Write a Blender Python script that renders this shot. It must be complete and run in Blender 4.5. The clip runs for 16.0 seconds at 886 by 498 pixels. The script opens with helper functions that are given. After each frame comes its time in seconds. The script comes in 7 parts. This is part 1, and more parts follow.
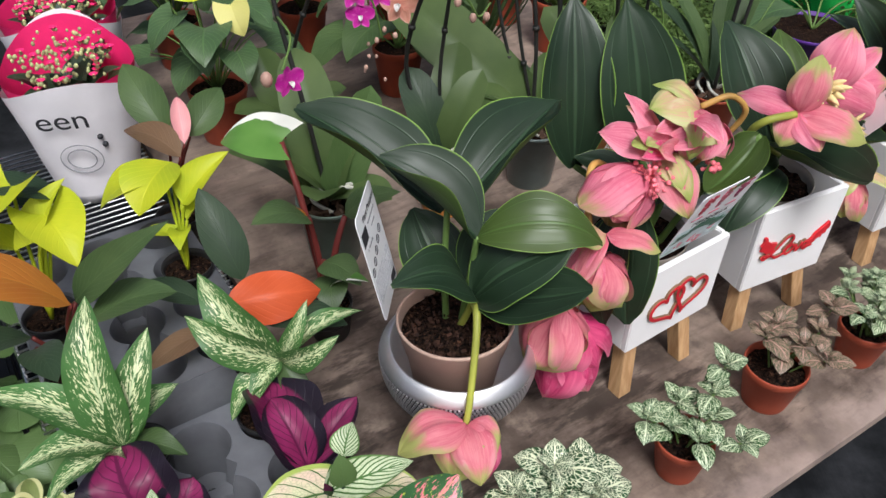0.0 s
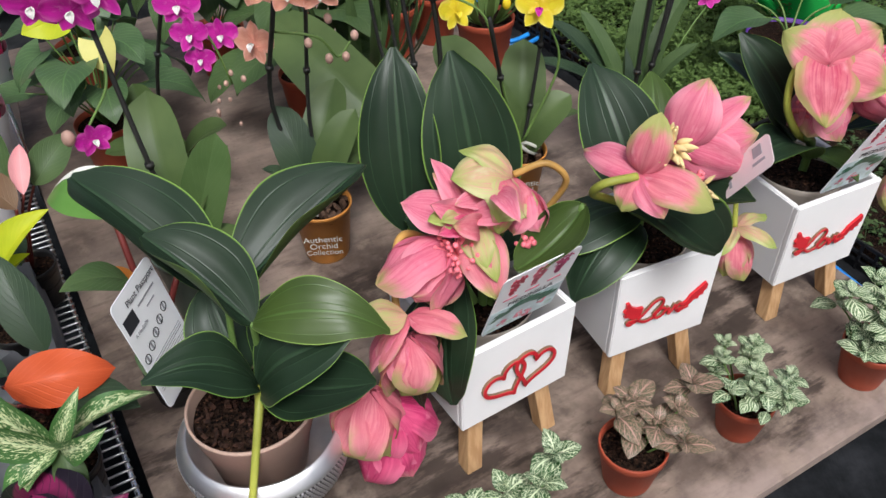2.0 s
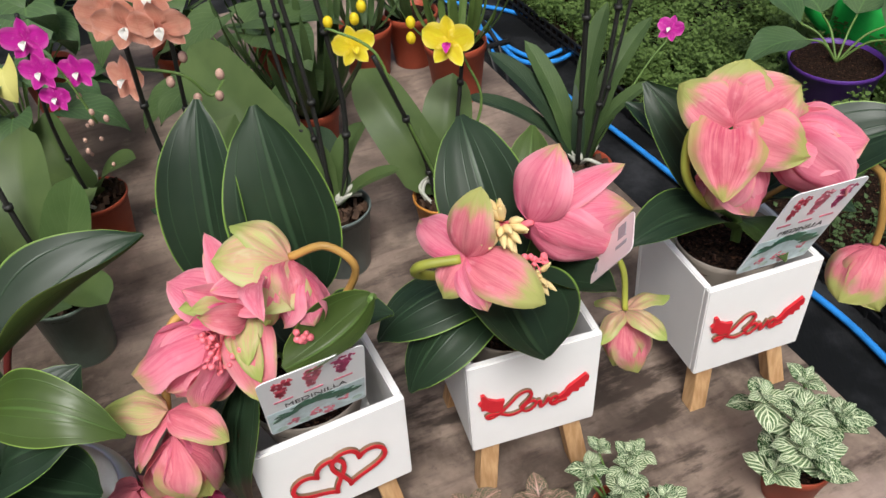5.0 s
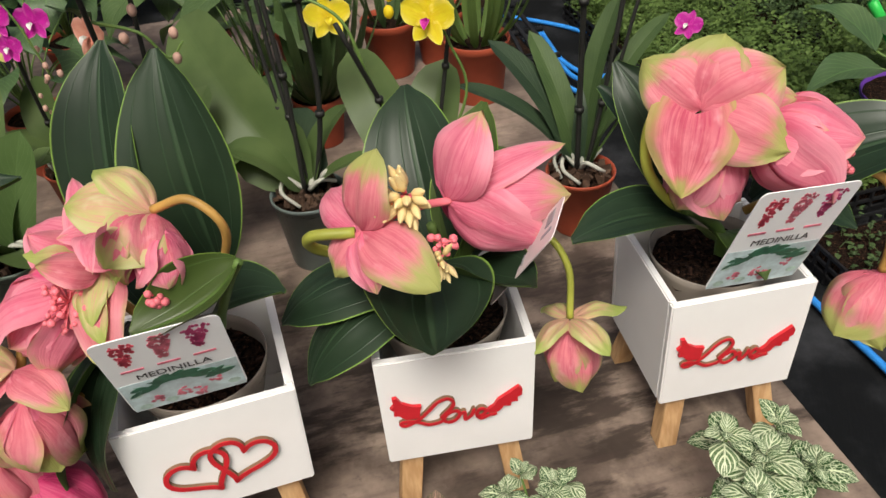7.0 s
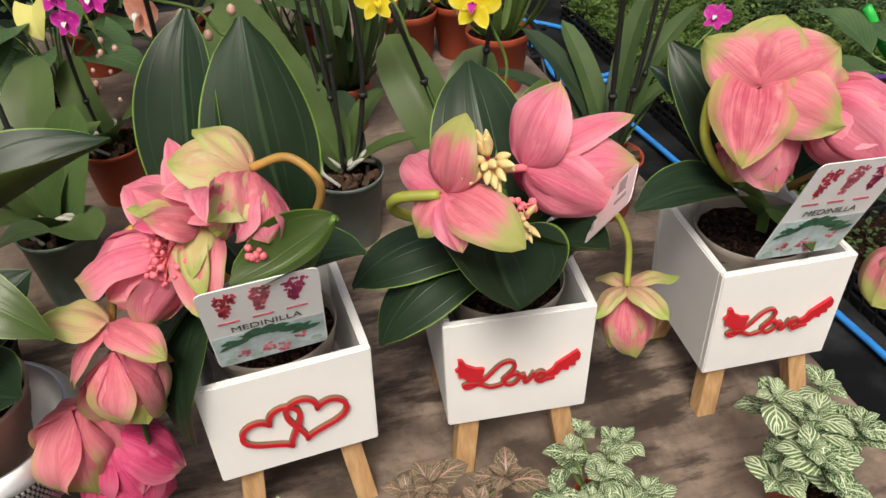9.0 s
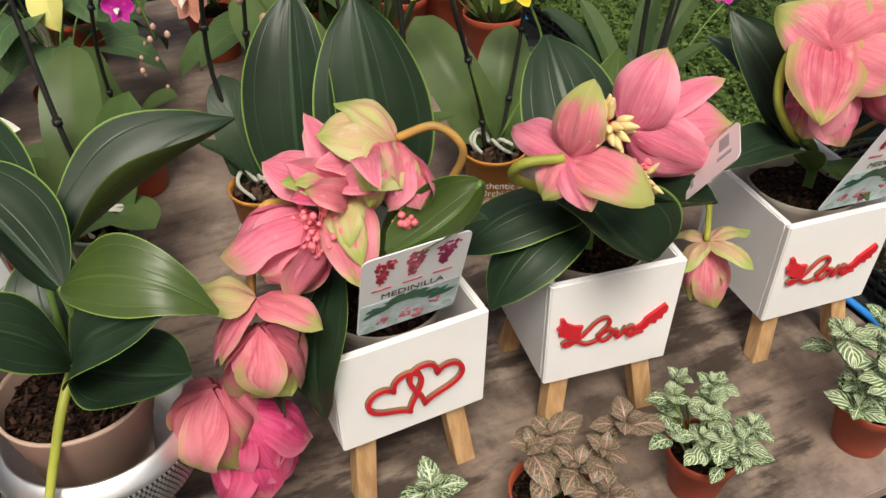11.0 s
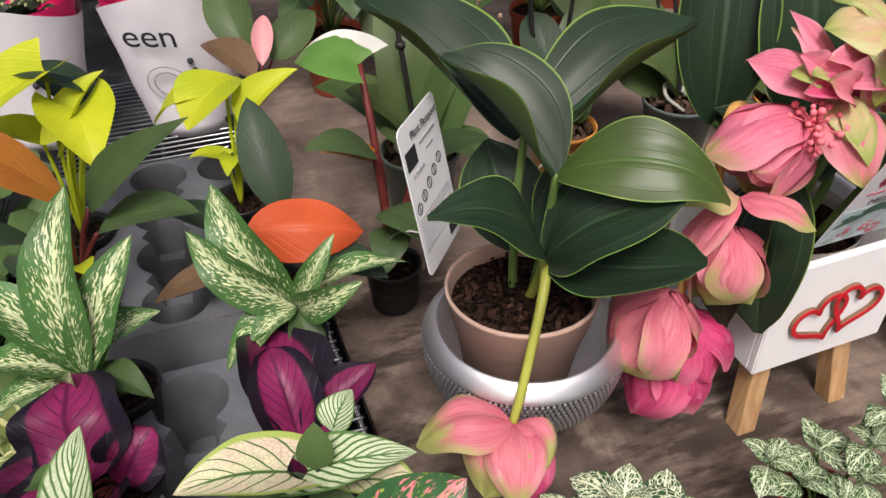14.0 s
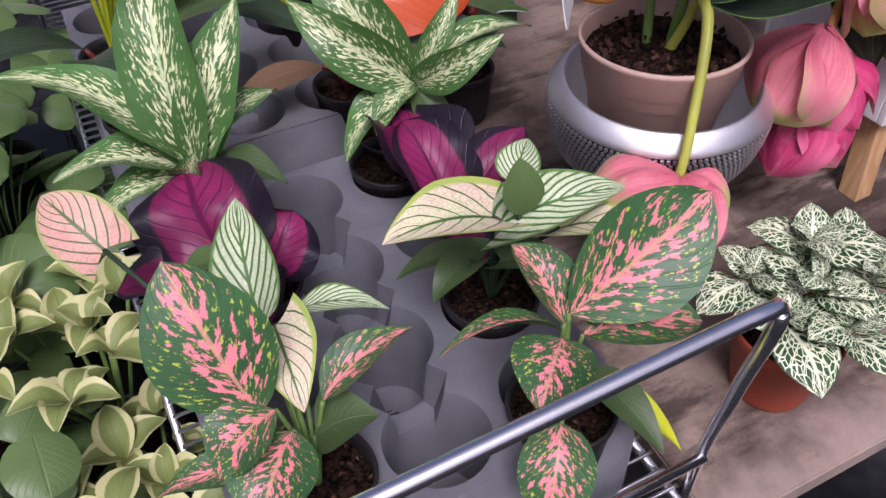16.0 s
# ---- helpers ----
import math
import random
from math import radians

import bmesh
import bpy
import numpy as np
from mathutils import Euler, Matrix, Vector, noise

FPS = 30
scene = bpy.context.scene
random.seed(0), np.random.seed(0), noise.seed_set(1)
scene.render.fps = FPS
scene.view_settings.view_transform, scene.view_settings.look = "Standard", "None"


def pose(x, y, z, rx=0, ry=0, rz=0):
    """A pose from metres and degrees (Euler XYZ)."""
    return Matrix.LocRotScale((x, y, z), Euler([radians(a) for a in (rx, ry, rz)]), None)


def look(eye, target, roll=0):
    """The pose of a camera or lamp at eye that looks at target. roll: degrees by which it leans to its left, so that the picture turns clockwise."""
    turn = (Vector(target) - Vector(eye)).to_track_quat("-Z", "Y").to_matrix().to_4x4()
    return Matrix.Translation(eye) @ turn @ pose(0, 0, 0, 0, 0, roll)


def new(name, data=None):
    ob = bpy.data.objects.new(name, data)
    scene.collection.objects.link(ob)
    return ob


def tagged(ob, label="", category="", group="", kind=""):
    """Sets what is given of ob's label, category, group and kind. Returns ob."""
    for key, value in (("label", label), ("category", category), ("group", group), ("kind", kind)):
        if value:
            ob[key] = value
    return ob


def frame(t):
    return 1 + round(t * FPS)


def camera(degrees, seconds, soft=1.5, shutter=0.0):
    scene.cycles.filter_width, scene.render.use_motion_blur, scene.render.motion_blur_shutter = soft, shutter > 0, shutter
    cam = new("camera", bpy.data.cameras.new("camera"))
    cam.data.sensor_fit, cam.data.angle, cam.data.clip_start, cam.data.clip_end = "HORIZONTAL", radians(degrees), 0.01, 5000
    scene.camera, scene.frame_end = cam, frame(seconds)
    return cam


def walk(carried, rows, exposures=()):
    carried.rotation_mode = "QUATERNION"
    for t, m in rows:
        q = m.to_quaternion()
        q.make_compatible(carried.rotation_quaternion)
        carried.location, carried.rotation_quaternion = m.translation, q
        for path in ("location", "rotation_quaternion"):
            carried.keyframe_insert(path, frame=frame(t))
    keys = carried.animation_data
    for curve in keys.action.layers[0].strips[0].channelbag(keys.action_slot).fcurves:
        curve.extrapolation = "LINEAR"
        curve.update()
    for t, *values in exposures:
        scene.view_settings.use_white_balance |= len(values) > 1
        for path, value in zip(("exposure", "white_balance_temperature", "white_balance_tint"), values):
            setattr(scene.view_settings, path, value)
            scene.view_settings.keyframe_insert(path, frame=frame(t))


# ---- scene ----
cam = camera(57.0, 16.0)
METRES, EYE, TILT, LEAN, TURN = 1.5, 0.747, -40.0, -0.5, 0.0
ROWS = [
    (0.0, 0.0, 0.0, 0.0, 0.0, 0.0, -0.0),
    (0.5, 0.0219, 0.0053, 0.0087, 0.37, -0.15, 0.09),
    (1.0, 0.0601, 0.0158, 0.0239, 0.95, -0.29, 0.14),
    (1.5, 0.1023, 0.0333, 0.0383, 1.75, -0.42, 0.11),
    (2.0, 0.1454, 0.0496, 0.0537, 2.61, -0.71, -0.14),
    (2.5, 0.1857, 0.0638, 0.0612, 3.48, -0.73, -0.25),
    (3.0, 0.2068, 0.0725, 0.0697, 4.08, -0.91, -0.12),
    (3.5, 0.2191, 0.0804, 0.0737, 4.51, -0.98, 0.01),
    (4.0, 0.2208, 0.0834, 0.0796, 5.2, -0.99, -0.26),
    (4.5, 0.2252, 0.0918, 0.0851, 6.61, -0.99, -1.21),
    (5.0, 0.3055, 0.1376, 0.1042, 9.71, -0.88, -2.66),
    (7.5, 0.3848, 0.2166, 0.0811, 15.89, 1.04, -8.22),
    (8.0, 0.3768, 0.2085, 0.0708, 15.43, 1.29, -8.68),
    (8.5, 0.3624, 0.1949, 0.0625, 14.68, 1.36, -8.71),
    (9.0, 0.342, 0.1825, 0.0581, 13.69, 1.32, -8.28),
    (11.5, 0.2175, 0.1361, 0.0232, 6.89, 1.53, -4.98),
    (12.0, 0.1937, 0.1292, 0.0129, 6.77, 2.13, -5.37),
    (12.5, 0.1713, 0.1188, 0.0069, 7.4, 2.7, -6.26),
    (13.0, 0.1527, 0.1162, -0.0039, 8.67, 2.98, -7.19),
    (13.5, 0.1109, 0.1178, -0.0187, 10.2, 2.46, -7.82),
    (14.0, 0.0455, 0.1236, -0.0413, 10.88, 1.33, -7.75),
    (14.5, -0.0008, 0.1281, -0.0718, 10.77, -0.47, -6.76),
    (15.0, -0.0219, 0.132, -0.0911, 9.57, -2.1, -5.16),
    (15.5, -0.0387, 0.1437, -0.1089, 7.33, -3.56, -3.52),
    (16.0, -0.0516, 0.1476, -0.1162, 5.7, -4.57, -2.42),
]
walk(cam, [(t, pose(0, 0, EYE, TILT, LEAN, TURN) @ pose(METRES * x, METRES * y, METRES * z, 90 + pitch, roll, yaw)) for t, x, y, z, yaw, pitch, roll in ROWS],
     [(0.0, 0.08, 5950, 8), (4.5, 0.13, 6150, 7), (8.0, 0.04, 6850, 6), (12.5, 0.1, 6850, 6), (14.0, 0.1, 6450, 13), (16.0, 0.05, 5850, 28)])

# world and sun: a bright greenhouse under an even white sky
world = bpy.data.worlds.new("world")
scene.world = world
world.use_nodes = True
wn = world.node_tree.nodes
sky = wn.new("ShaderNodeTexSky")
sky.sky_type = "NISHITA"
sky.sun_disc = False
sky.sun_elevation = radians(58)
sky.sun_rotation = radians(168)
sky.dust_density = 8.0
sky.air_density = 0.6
sky.ozone_density = 0.4
wn["Background"].inputs[1].default_value = 0.108
world.node_tree.links.new(sky.outputs[0], wn["Background"].inputs[0])
sun_data = bpy.data.lights.new("sun", "SUN")
sun_data.energy, sun_data.angle, sun_data.color = 2.7, radians(20), (1.0, 0.975, 0.95)
sun = new("sun", sun_data)
sun.matrix_world = look((0.55, -0.9, 2.6), (0.2, 0.7, 0))
scene.view_settings.exposure = 0.0

# ---- small helpers ----
V = Vector
UP = V((0, 0, 1))
ORIGIN = {}
TABLE_YAW = 32.8
CU, SU = math.cos(radians(TABLE_YAW)), math.sin(radians(TABLE_YAW))


def tp(u, v, z=0.0):
    """A place by the table's own axes: u along its front edge, v to its back."""
    return V((u * CU - v * SU, u * SU + v * CU, z))


def thing(name, loc, label, category, group="", kind=""):
    ob = new(name)
    ob.empty_display_size = 0.02
    ob.location = loc
    ORIGIN[ob] = V(loc)
    return tagged(ob, label, category, group, kind)


def smooth(me):
    me.polygons.foreach_set("use_smooth", [True] * len(me.polygons))


def part(name, bm, material, parent, label="", flat=False, world_space=True, crease=0.0, under=None):
    """One mesh object under a thing or a part; the bmesh holds world places unless told otherwise.
    crease: edges bent by more than this many degrees stay sharp; under: the material of a leaf's lower sheet."""
    o = ORIGIN[parent]
    if crease:
        for e in bm.edges:
            e.smooth = e.calc_face_angle(0.0) < radians(crease)
    if world_space:
        bmesh.ops.translate(bm, verts=bm.verts, vec=-o)
    me = bpy.data.meshes.new(name)
    bm.to_mesh(me)
    bm.free()
    if not flat:
        smooth(me)
    me.materials.append(material)
    if under:
        me.materials.append(under)
    ob = new(name, me)
    ob.parent = parent
    ORIGIN[ob] = o
    if label:
        tagged(ob, label)
    return ob


def solo(name, bm, material, label, category, group="", kind="", flat=False):
    """A thing that is one mesh."""
    me = bpy.data.meshes.new(name)
    bm.to_mesh(me)
    bm.free()
    if not flat:
        smooth(me)
    me.materials.append(material)
    ob = new(name, me)
    ORIGIN[ob] = V((0, 0, 0))
    return tagged(ob, label, category, group, kind)


def lathe(profile, centre, segs=40, tilt=None):
    """A turned body: profile of (radius, z) pairs about a vertical axis."""
    bm = bmesh.new()
    rings = []
    for r, z in profile:
        ring = []
        for i in range(segs):
            a = 2 * math.pi * i / segs
            p = V((r * math.cos(a), r * math.sin(a), z))
            if tilt is not None:
                p = tilt @ p
            ring.append(bm.verts.new(p + V(centre)))
        rings.append(ring)
    for a, b in zip(rings, rings[1:]):
        for i in range(segs):
            j = (i + 1) % segs
            bm.faces.new((a[i], a[j], b[j], b[i]))
    return bm


def disc(centre, r, segs=32, bumps=0.0, rings=6, seed=0):
    """A soil surface: a disc of rings with an uneven height."""
    bm = bmesh.new()
    c = V(centre)
    rows = []
    for k in range(1, rings + 1):
        row = []
        for i in range(segs):
            a = 2 * math.pi * i / segs
            p = V((r * k / rings * math.cos(a), r * k / rings * math.sin(a), 0))
            p.z = bumps * noise.noise(V((p.x * 90 + seed, p.y * 90, seed)))
            row.append(bm.verts.new(c + p))
        rows.append(row)
    mid = bm.verts.new(c + V((0, 0, bumps)))
    for i in range(segs):
        bm.faces.new((mid, rows[0][i], rows[0][(i + 1) % segs]))
    for a, b in zip(rows, rows[1:]):
        for i in range(segs):
            j = (i + 1) % segs
            bm.faces.new((a[i], b[i], b[j], a[j]))
    return bm


def smooth_path(points, steps=8):
    """Catmull-Rom through the points."""
    ps = [V(p) for p in points]
    if len(ps) == 2:
        return ps
    ps = [ps[0] * 2 - ps[1]] + ps + [ps[-1] * 2 - ps[-2]]
    out = []
    for i in range(1, len(ps) - 2):
        a, b, c, d = ps[i - 1:i + 3]
        for k in range(steps):
            t = k / steps
            out.append(0.5 * ((2 * b) + (c - a) * t + (2 * a - 5 * b + 4 * c - d) * t * t + (3 * b - a - 3 * c + d) * t ** 3))
    out.append(ps[-2])
    return out


def tube(points, r0, r1=None, segs=8, steps=8, bm=None, caps=True):
    """A round stem along a smooth path, from radius r0 to r1."""
    r1 = r0 if r1 is None else r1
    path = smooth_path(points, steps)
    bm = bm or bmesh.new()
    side = None
    rings = []
    for i, p in enumerate(path):
        d = (path[min(i + 1, len(path) - 1)] - path[max(i - 1, 0)]).normalized()
        if side is None:
            side = d.orthogonal().normalized()
        side = (side - d * side.dot(d)).normalized()
        other = d.cross(side)
        r = r0 + (r1 - r0) * i / (len(path) - 1)
        rings.append([bm.verts.new(p + r * (math.cos(2 * math.pi * k / segs) * side + math.sin(2 * math.pi * k / segs) * other)) for k in range(segs)])
    for a, b in zip(rings, rings[1:]):
        for i in range(segs):
            j = (i + 1) % segs
            bm.faces.new((a[i], a[j], b[j], b[i]))
    if caps:
        bm.faces.new(rings[0][::-1])
        bm.faces.new(rings[-1])
    return bm


def box(bm, centre, size, m=None, taper=1.0, bevel=0.0):
    """A block, its foot narrower than its head by taper, with bevelled edges."""
    sx, sy, sz = (s / 2 for s in size)
    vs = []
    for z in (-sz, sz):
        k = taper if z < 0 else 1.0
        for x, y in ((-sx, -sy), (sx, -sy), (sx, sy), (-sx, sy)):
            p = V((x * k, y * k, z))
            vs.append(bm.verts.new((m @ p if m else p) + V(centre)))
    fs = [bm.faces.new([vs[i] for i in q]) for q in ((3, 2, 1, 0), (4, 5, 6, 7), (0, 1, 5, 4), (1, 2, 6, 5), (2, 3, 7, 6), (3, 0, 4, 7))]
    if bevel:
        edges = {e for f in fs for e in f.edges}
        bmesh.ops.bevel(bm, geom=list(edges), offset=bevel, segments=2, affect="EDGES")
    return bm


SHAPES = {
    "ellipse": lambda v: math.sin(math.pi * v ** 0.85) ** 0.75,
    "broad": lambda v: math.sin(math.pi * v ** 1.0) ** 0.72,
    "lance": lambda v: math.sin(math.pi * v ** 0.72) ** 0.95 * (1 - 0.25 * v),
    "ovate": lambda v: math.sin(math.pi * min(1, v ** 0.62)) ** 0.8,
    "heart": lambda v: math.sin(math.pi * min(1, (0.13 + 0.87 * v) ** 0.62)) ** 0.8,
    "strap": lambda v: min(1, 6 * v + 0.35) * (1 - v ** 7) ** 0.6,
    "round": lambda v: math.sqrt(max(0.0, 1 - (2 * v - 1) ** 2)),
    "bract": lambda v: math.sin(math.pi * min(1, v ** 0.80)) ** 0.70,
    "drip": lambda v: math.sin(math.pi * min(1, (0.02 + 0.95 * v) ** 0.92)) ** 0.78 * (1 - max(0.0, v - 0.9) * 4.5),
    "cup": lambda v: math.sin(math.pi * min(1, v ** 1.02)) ** 0.58,
}


def leaf(base, tip, half, shape="ellipse", sag=0.15, fold=0.15, up=UP, wave=0.0, roll=0.0, cup=0.0, curl=0.0, nu=8, nv=14, bm=None, seed=0.0, ribs=0.0, lobe=None, pleat=0.0):
    """One leaf blade from base to tip with a UV across (-1..1 mapped to 0..1) and along it.
    sag: height of its arch over its length; fold: V across; cup: rounded hollow; curl: the tip bends down."""
    base, tip, up = V(base), V(tip), V(up)
    d = tip - base
    L = d.length
    n = up - d * (up.dot(d) / d.length_squared)
    n = n.normalized() if n.length > 1e-5 else d.orthogonal().normalized()
    if roll:
        n = Matrix.Rotation(radians(roll), 3, d.normalized()) @ n
    s = d.cross(n).normalized()
    pleat = 0.085 if shape in ("bract", "cup") and not pleat else pleat
    lobe = (0.26 if shape == "heart" else 0.0) if lobe is None else lobe
    bm = bm or bmesh.new()
    uvl = bm.loops.layers.uv.verify()
    grid = []
    width = SHAPES[shape]
    for j in range(nv + 1):
        v = j / nv
        w = half * max(width(v), 0.004)
        c = base + d * v + n * (L * sag * 4 * v * (1 - v)) - n * (L * curl * max(0, v - 0.6) ** 2 * 6)
        row = []
        for i in range(nu + 1):
            u = 2 * i / nu - 1
            h = fold * abs(u) * w + cup * (u * u) * w
            if ribs:
                h -= ribs * half * min(1.0, w / half * 1.4) * (math.exp(-(u / 0.10) ** 2) + 0.7 * math.exp(-((abs(u) - 0.42) / 0.09) ** 2) + 0.35 * math.exp(-((abs(u) - 0.75) / 0.07) ** 2))
            if pleat:
                h += pleat * half * math.sin(u * 8.5 + seed) * math.sin(math.pi * min(1.0, v * 1.15)) + pleat * 1.6 * half * noise.noise(V((u * 2.2, v * 2.6, seed * 3.1)))
            if wave:
                h += wave * half * abs(u) ** 1.5 * math.sin(v * 11 + seed * 5 + (1.7 if u > 0 else 0)) + wave * 0.5 * half * noise.noise(V((u * 1.5 + seed, v * 3, seed)))
            row.append(bm.verts.new(c + s * (u * w) + n * h - d * (lobe * abs(u) ** 1.4 * max(0.0, 1 - 3.2 * v))))
        grid.append(row)
    for j in range(nv):
        for i in range(nu):
            f = bm.faces.new((grid[j][i], grid[j][i + 1], grid[j + 1][i + 1], grid[j + 1][i]))
            for lp, (a, b) in zip(f.loops, ((i, j), (i + 1, j), (i + 1, j + 1), (i, j + 1))):
                lp[uvl].uv = (a / nu, b / nv)
    return bm


def gutter_leaf(base, tip, half, left=15, right=15, sag=0.15, up=UP, roll=0.0, shape="drip", wave=0.06, ribs=0.03, droop=0.0, seed=0.0, nu=20, nv=24):
    """A thick medinilla leaf: its two halves bent up from the midrib by their own angles (degrees), a
    paler lower sheet under the dark upper one, grooves along the veins, and a drooping point."""
    base, tip, up = V(base), V(tip), V(up)
    d = tip - base
    L = d.length
    n = (up - d * (up.dot(d) / d.length_squared)).normalized()
    if roll:
        n = Matrix.Rotation(radians(roll), 3, d.normalized()) @ n
    side = d.cross(n).normalized()
    bm = bmesh.new()
    uvl = bm.loops.layers.uv.verify()
    sheets = []
    for low in (0, 1):
        grid = []
        for j in range(nv + 1):
            v = j / nv
            w = half * max(SHAPES[shape](v), 0.006)
            c = base + d * v + n * (L * (sag * 4 * v * (1 - v) - droop * max(0.0, v - 0.7) ** 2 * 6))
            env = 0.25 + 0.75 * math.sin(math.pi * min(1.0, 0.08 + v * 0.88)) ** 0.6
            row = []
            for i in range(nu + 1):
                u = 2 * i / nu - 1
                a = abs(u)
                th = radians(left if u < 0 else right) * env * (0.72 + 0.4 * a)
                out, rise = a * w * math.cos(th), a * w * math.sin(th)
                rise += wave * half * a ** 1.6 * math.sin(v * 9 + seed * 3 + (1.9 if u > 0 else 0)) + wave * 0.6 * half * noise.noise(V((u * 1.4 + seed, v * 3.2, seed)))
                groove = ribs * half * min(1.0, w / half * 1.4) * (math.exp(-(u / 0.07) ** 2) + 0.55 * math.exp(-((a - 0.48) / 0.07) ** 2))
                thick = low * 0.0010 * (1 - a ** 6)
                off = n * math.cos(th) - side * math.copysign(math.sin(th), u)
                row.append(bm.verts.new(c + side * math.copysign(out, u) + n * (rise - groove) - off * thick))
            grid.append(row)
        for j in range(nv):
            for i in range(nu):
                q = [(i, j), (i + 1, j), (i + 1, j + 1), (i, j + 1)]
                q = q[::-1] if low == 0 else q
                f = bm.faces.new([grid[b][a] for a, b in q])
                f.material_index = low
                for lp, (a, b) in zip(f.loops, q):
                    lp[uvl].uv = (a / nu, b / nv)
    return bm


# ---- materials ----
class Nodes:
    def __init__(self, name, rough=0.5, metal=0.0):
        self.mat = bpy.data.materials.new(name)
        self.mat.use_nodes = True
        self.t = self.mat.node_tree
        self.b = self.t.nodes["Principled BSDF"]
        self.b.inputs["Roughness"].default_value = rough
        self.b.inputs["Metallic"].default_value = metal
        self.b.inputs["Specular IOR Level"].default_value = 0.5 if metal else 0.28

    def link(self, a, b):
        self.t.links.new(a, b)

    def put(self, socket, value):
        if hasattr(value, "links"):
            self.link(value, socket)
        elif isinstance(value, (tuple, list)) and len(value) == 3 and socket.type == "RGBA":
            socket.default_value = (*value, 1)
        else:
            socket.default_value = value

    def math(self, op, a, b=0.0, c=0.0):
        n = self.t.nodes.new("ShaderNodeMath")
        n.operation = op
        for s, x in zip(n.inputs, (a, b, c)):
            self.put(s, x)
        return n.outputs[0]

    def mix(self, f, a, b):
        n = self.t.nodes.new("ShaderNodeMix")
        n.data_type = "RGBA"
        self.put(n.inputs[0], f)
        self.put(n.inputs[6], a)
        self.put(n.inputs[7], b)
        return n.outputs[2]

    def step(self, x, lo, hi):
        n = self.t.nodes.new("ShaderNodeMapRange")
        n.interpolation_type = "SMOOTHSTEP"
        self.put(n.inputs[0], x)
        n.inputs[1].default_value, n.inputs[2].default_value = lo, hi
        return n.outputs[0]

    def coords(self, kind="Object"):
        return self.t.nodes.new("ShaderNodeTexCoord").outputs[kind]

    def vec(self, x, y, z=0.0):
        n = self.t.nodes.new("ShaderNodeCombineXYZ")
        for s, q in zip(n.inputs, (x, y, z)):
            self.put(s, q)
        return n.outputs[0]

    def scaled(self, v, s):
        n = self.t.nodes.new("ShaderNodeMapping")
        self.link(v, n.inputs[0])
        n.inputs["Scale"].default_value = s
        return n.outputs[0]

    def noise(self, scale, detail=3.0, vec=None, rough=0.55):
        n = self.t.nodes.new("ShaderNodeTexNoise")
        n.inputs["Scale"].default_value, n.inputs["Detail"].default_value, n.inputs["Roughness"].default_value = scale, detail, rough
        self.link(vec if vec is not None else self.coords(), n.inputs["Vector"])
        return n.outputs[0]

    def voronoi(self, scale, vec, feature="DISTANCE_TO_EDGE"):
        n = self.t.nodes.new("ShaderNodeTexVoronoi")
        n.feature = feature
        n.inputs["Scale"].default_value = scale
        self.link(vec, n.inputs["Vector"])
        return n.outputs[0]

    def random(self):
        return self.t.nodes.new("ShaderNodeObjectInfo").outputs["Random"]

    def uv(self):
        """across (-1..1), its size, along (0..1)"""
        s = self.t.nodes.new("ShaderNodeSeparateXYZ")
        self.link(self.coords("UV"), s.inputs[0])
        u = self.math("MULTIPLY_ADD", s.outputs[0], 2.0, -1.0)
        return u, self.math("ABSOLUTE", u), s.outputs[1]

    def bump(self, height, strength=0.3, distance=0.002):
        n = self.t.nodes.new("ShaderNodeBump")
        n.inputs["Strength"].default_value, n.inputs["Distance"].default_value = strength, distance
        self.link(height, n.inputs["Height"])
        self.link(n.outputs[0], self.b.inputs["Normal"])

    def done(self, colour, translucent=0.0):
        self.put(self.b.inputs["Base Color"], colour)
        if translucent:
            tr = self.t.nodes.new("ShaderNodeBsdfTranslucent")
            self.put(tr.inputs[0], colour)
            m = self.t.nodes.new("ShaderNodeMixShader")
            m.inputs[0].default_value = translucent
            self.link(self.b.outputs[0], m.inputs[1])
            self.link(tr.outputs[0], m.inputs[2])
            self.link(m.outputs[0], self.t.nodes["Material Output"].inputs[0])
        return self.mat


def plain(name, colour, rough=0.5, metal=0.0, var=0.15, scale=25.0, bump=0.15, grain=220.0):
    """A painted, plastic or clay surface with uneven tone and fine relief."""
    n = Nodes(name, rough, metal)
    dark = tuple(c * (1 - var) for c in colour)
    light = tuple(min(1, c * (1 + var * 0.6)) for c in colour)
    big = n.noise(scale, 4)
    if bump:
        n.bump(n.noise(grain, 3), bump, 0.001)
    return n.done(n.mix(n.step(big, 0.3, 0.7), dark, light))


def pinnate(n, a, v, count=9.0, slant=0.45, width=0.12):
    """Lines of side veins that leave the midrib at a slant."""
    f = n.math("FRACT", n.math("MULTIPLY", n.math("SUBTRACT", v, n.math("MULTIPLY", a, slant)), count))
    return n.math("SUBTRACT", 1.0, n.step(n.math("ABSOLUTE", n.math("SUBTRACT", f, 0.5)), width * 0.4, width))


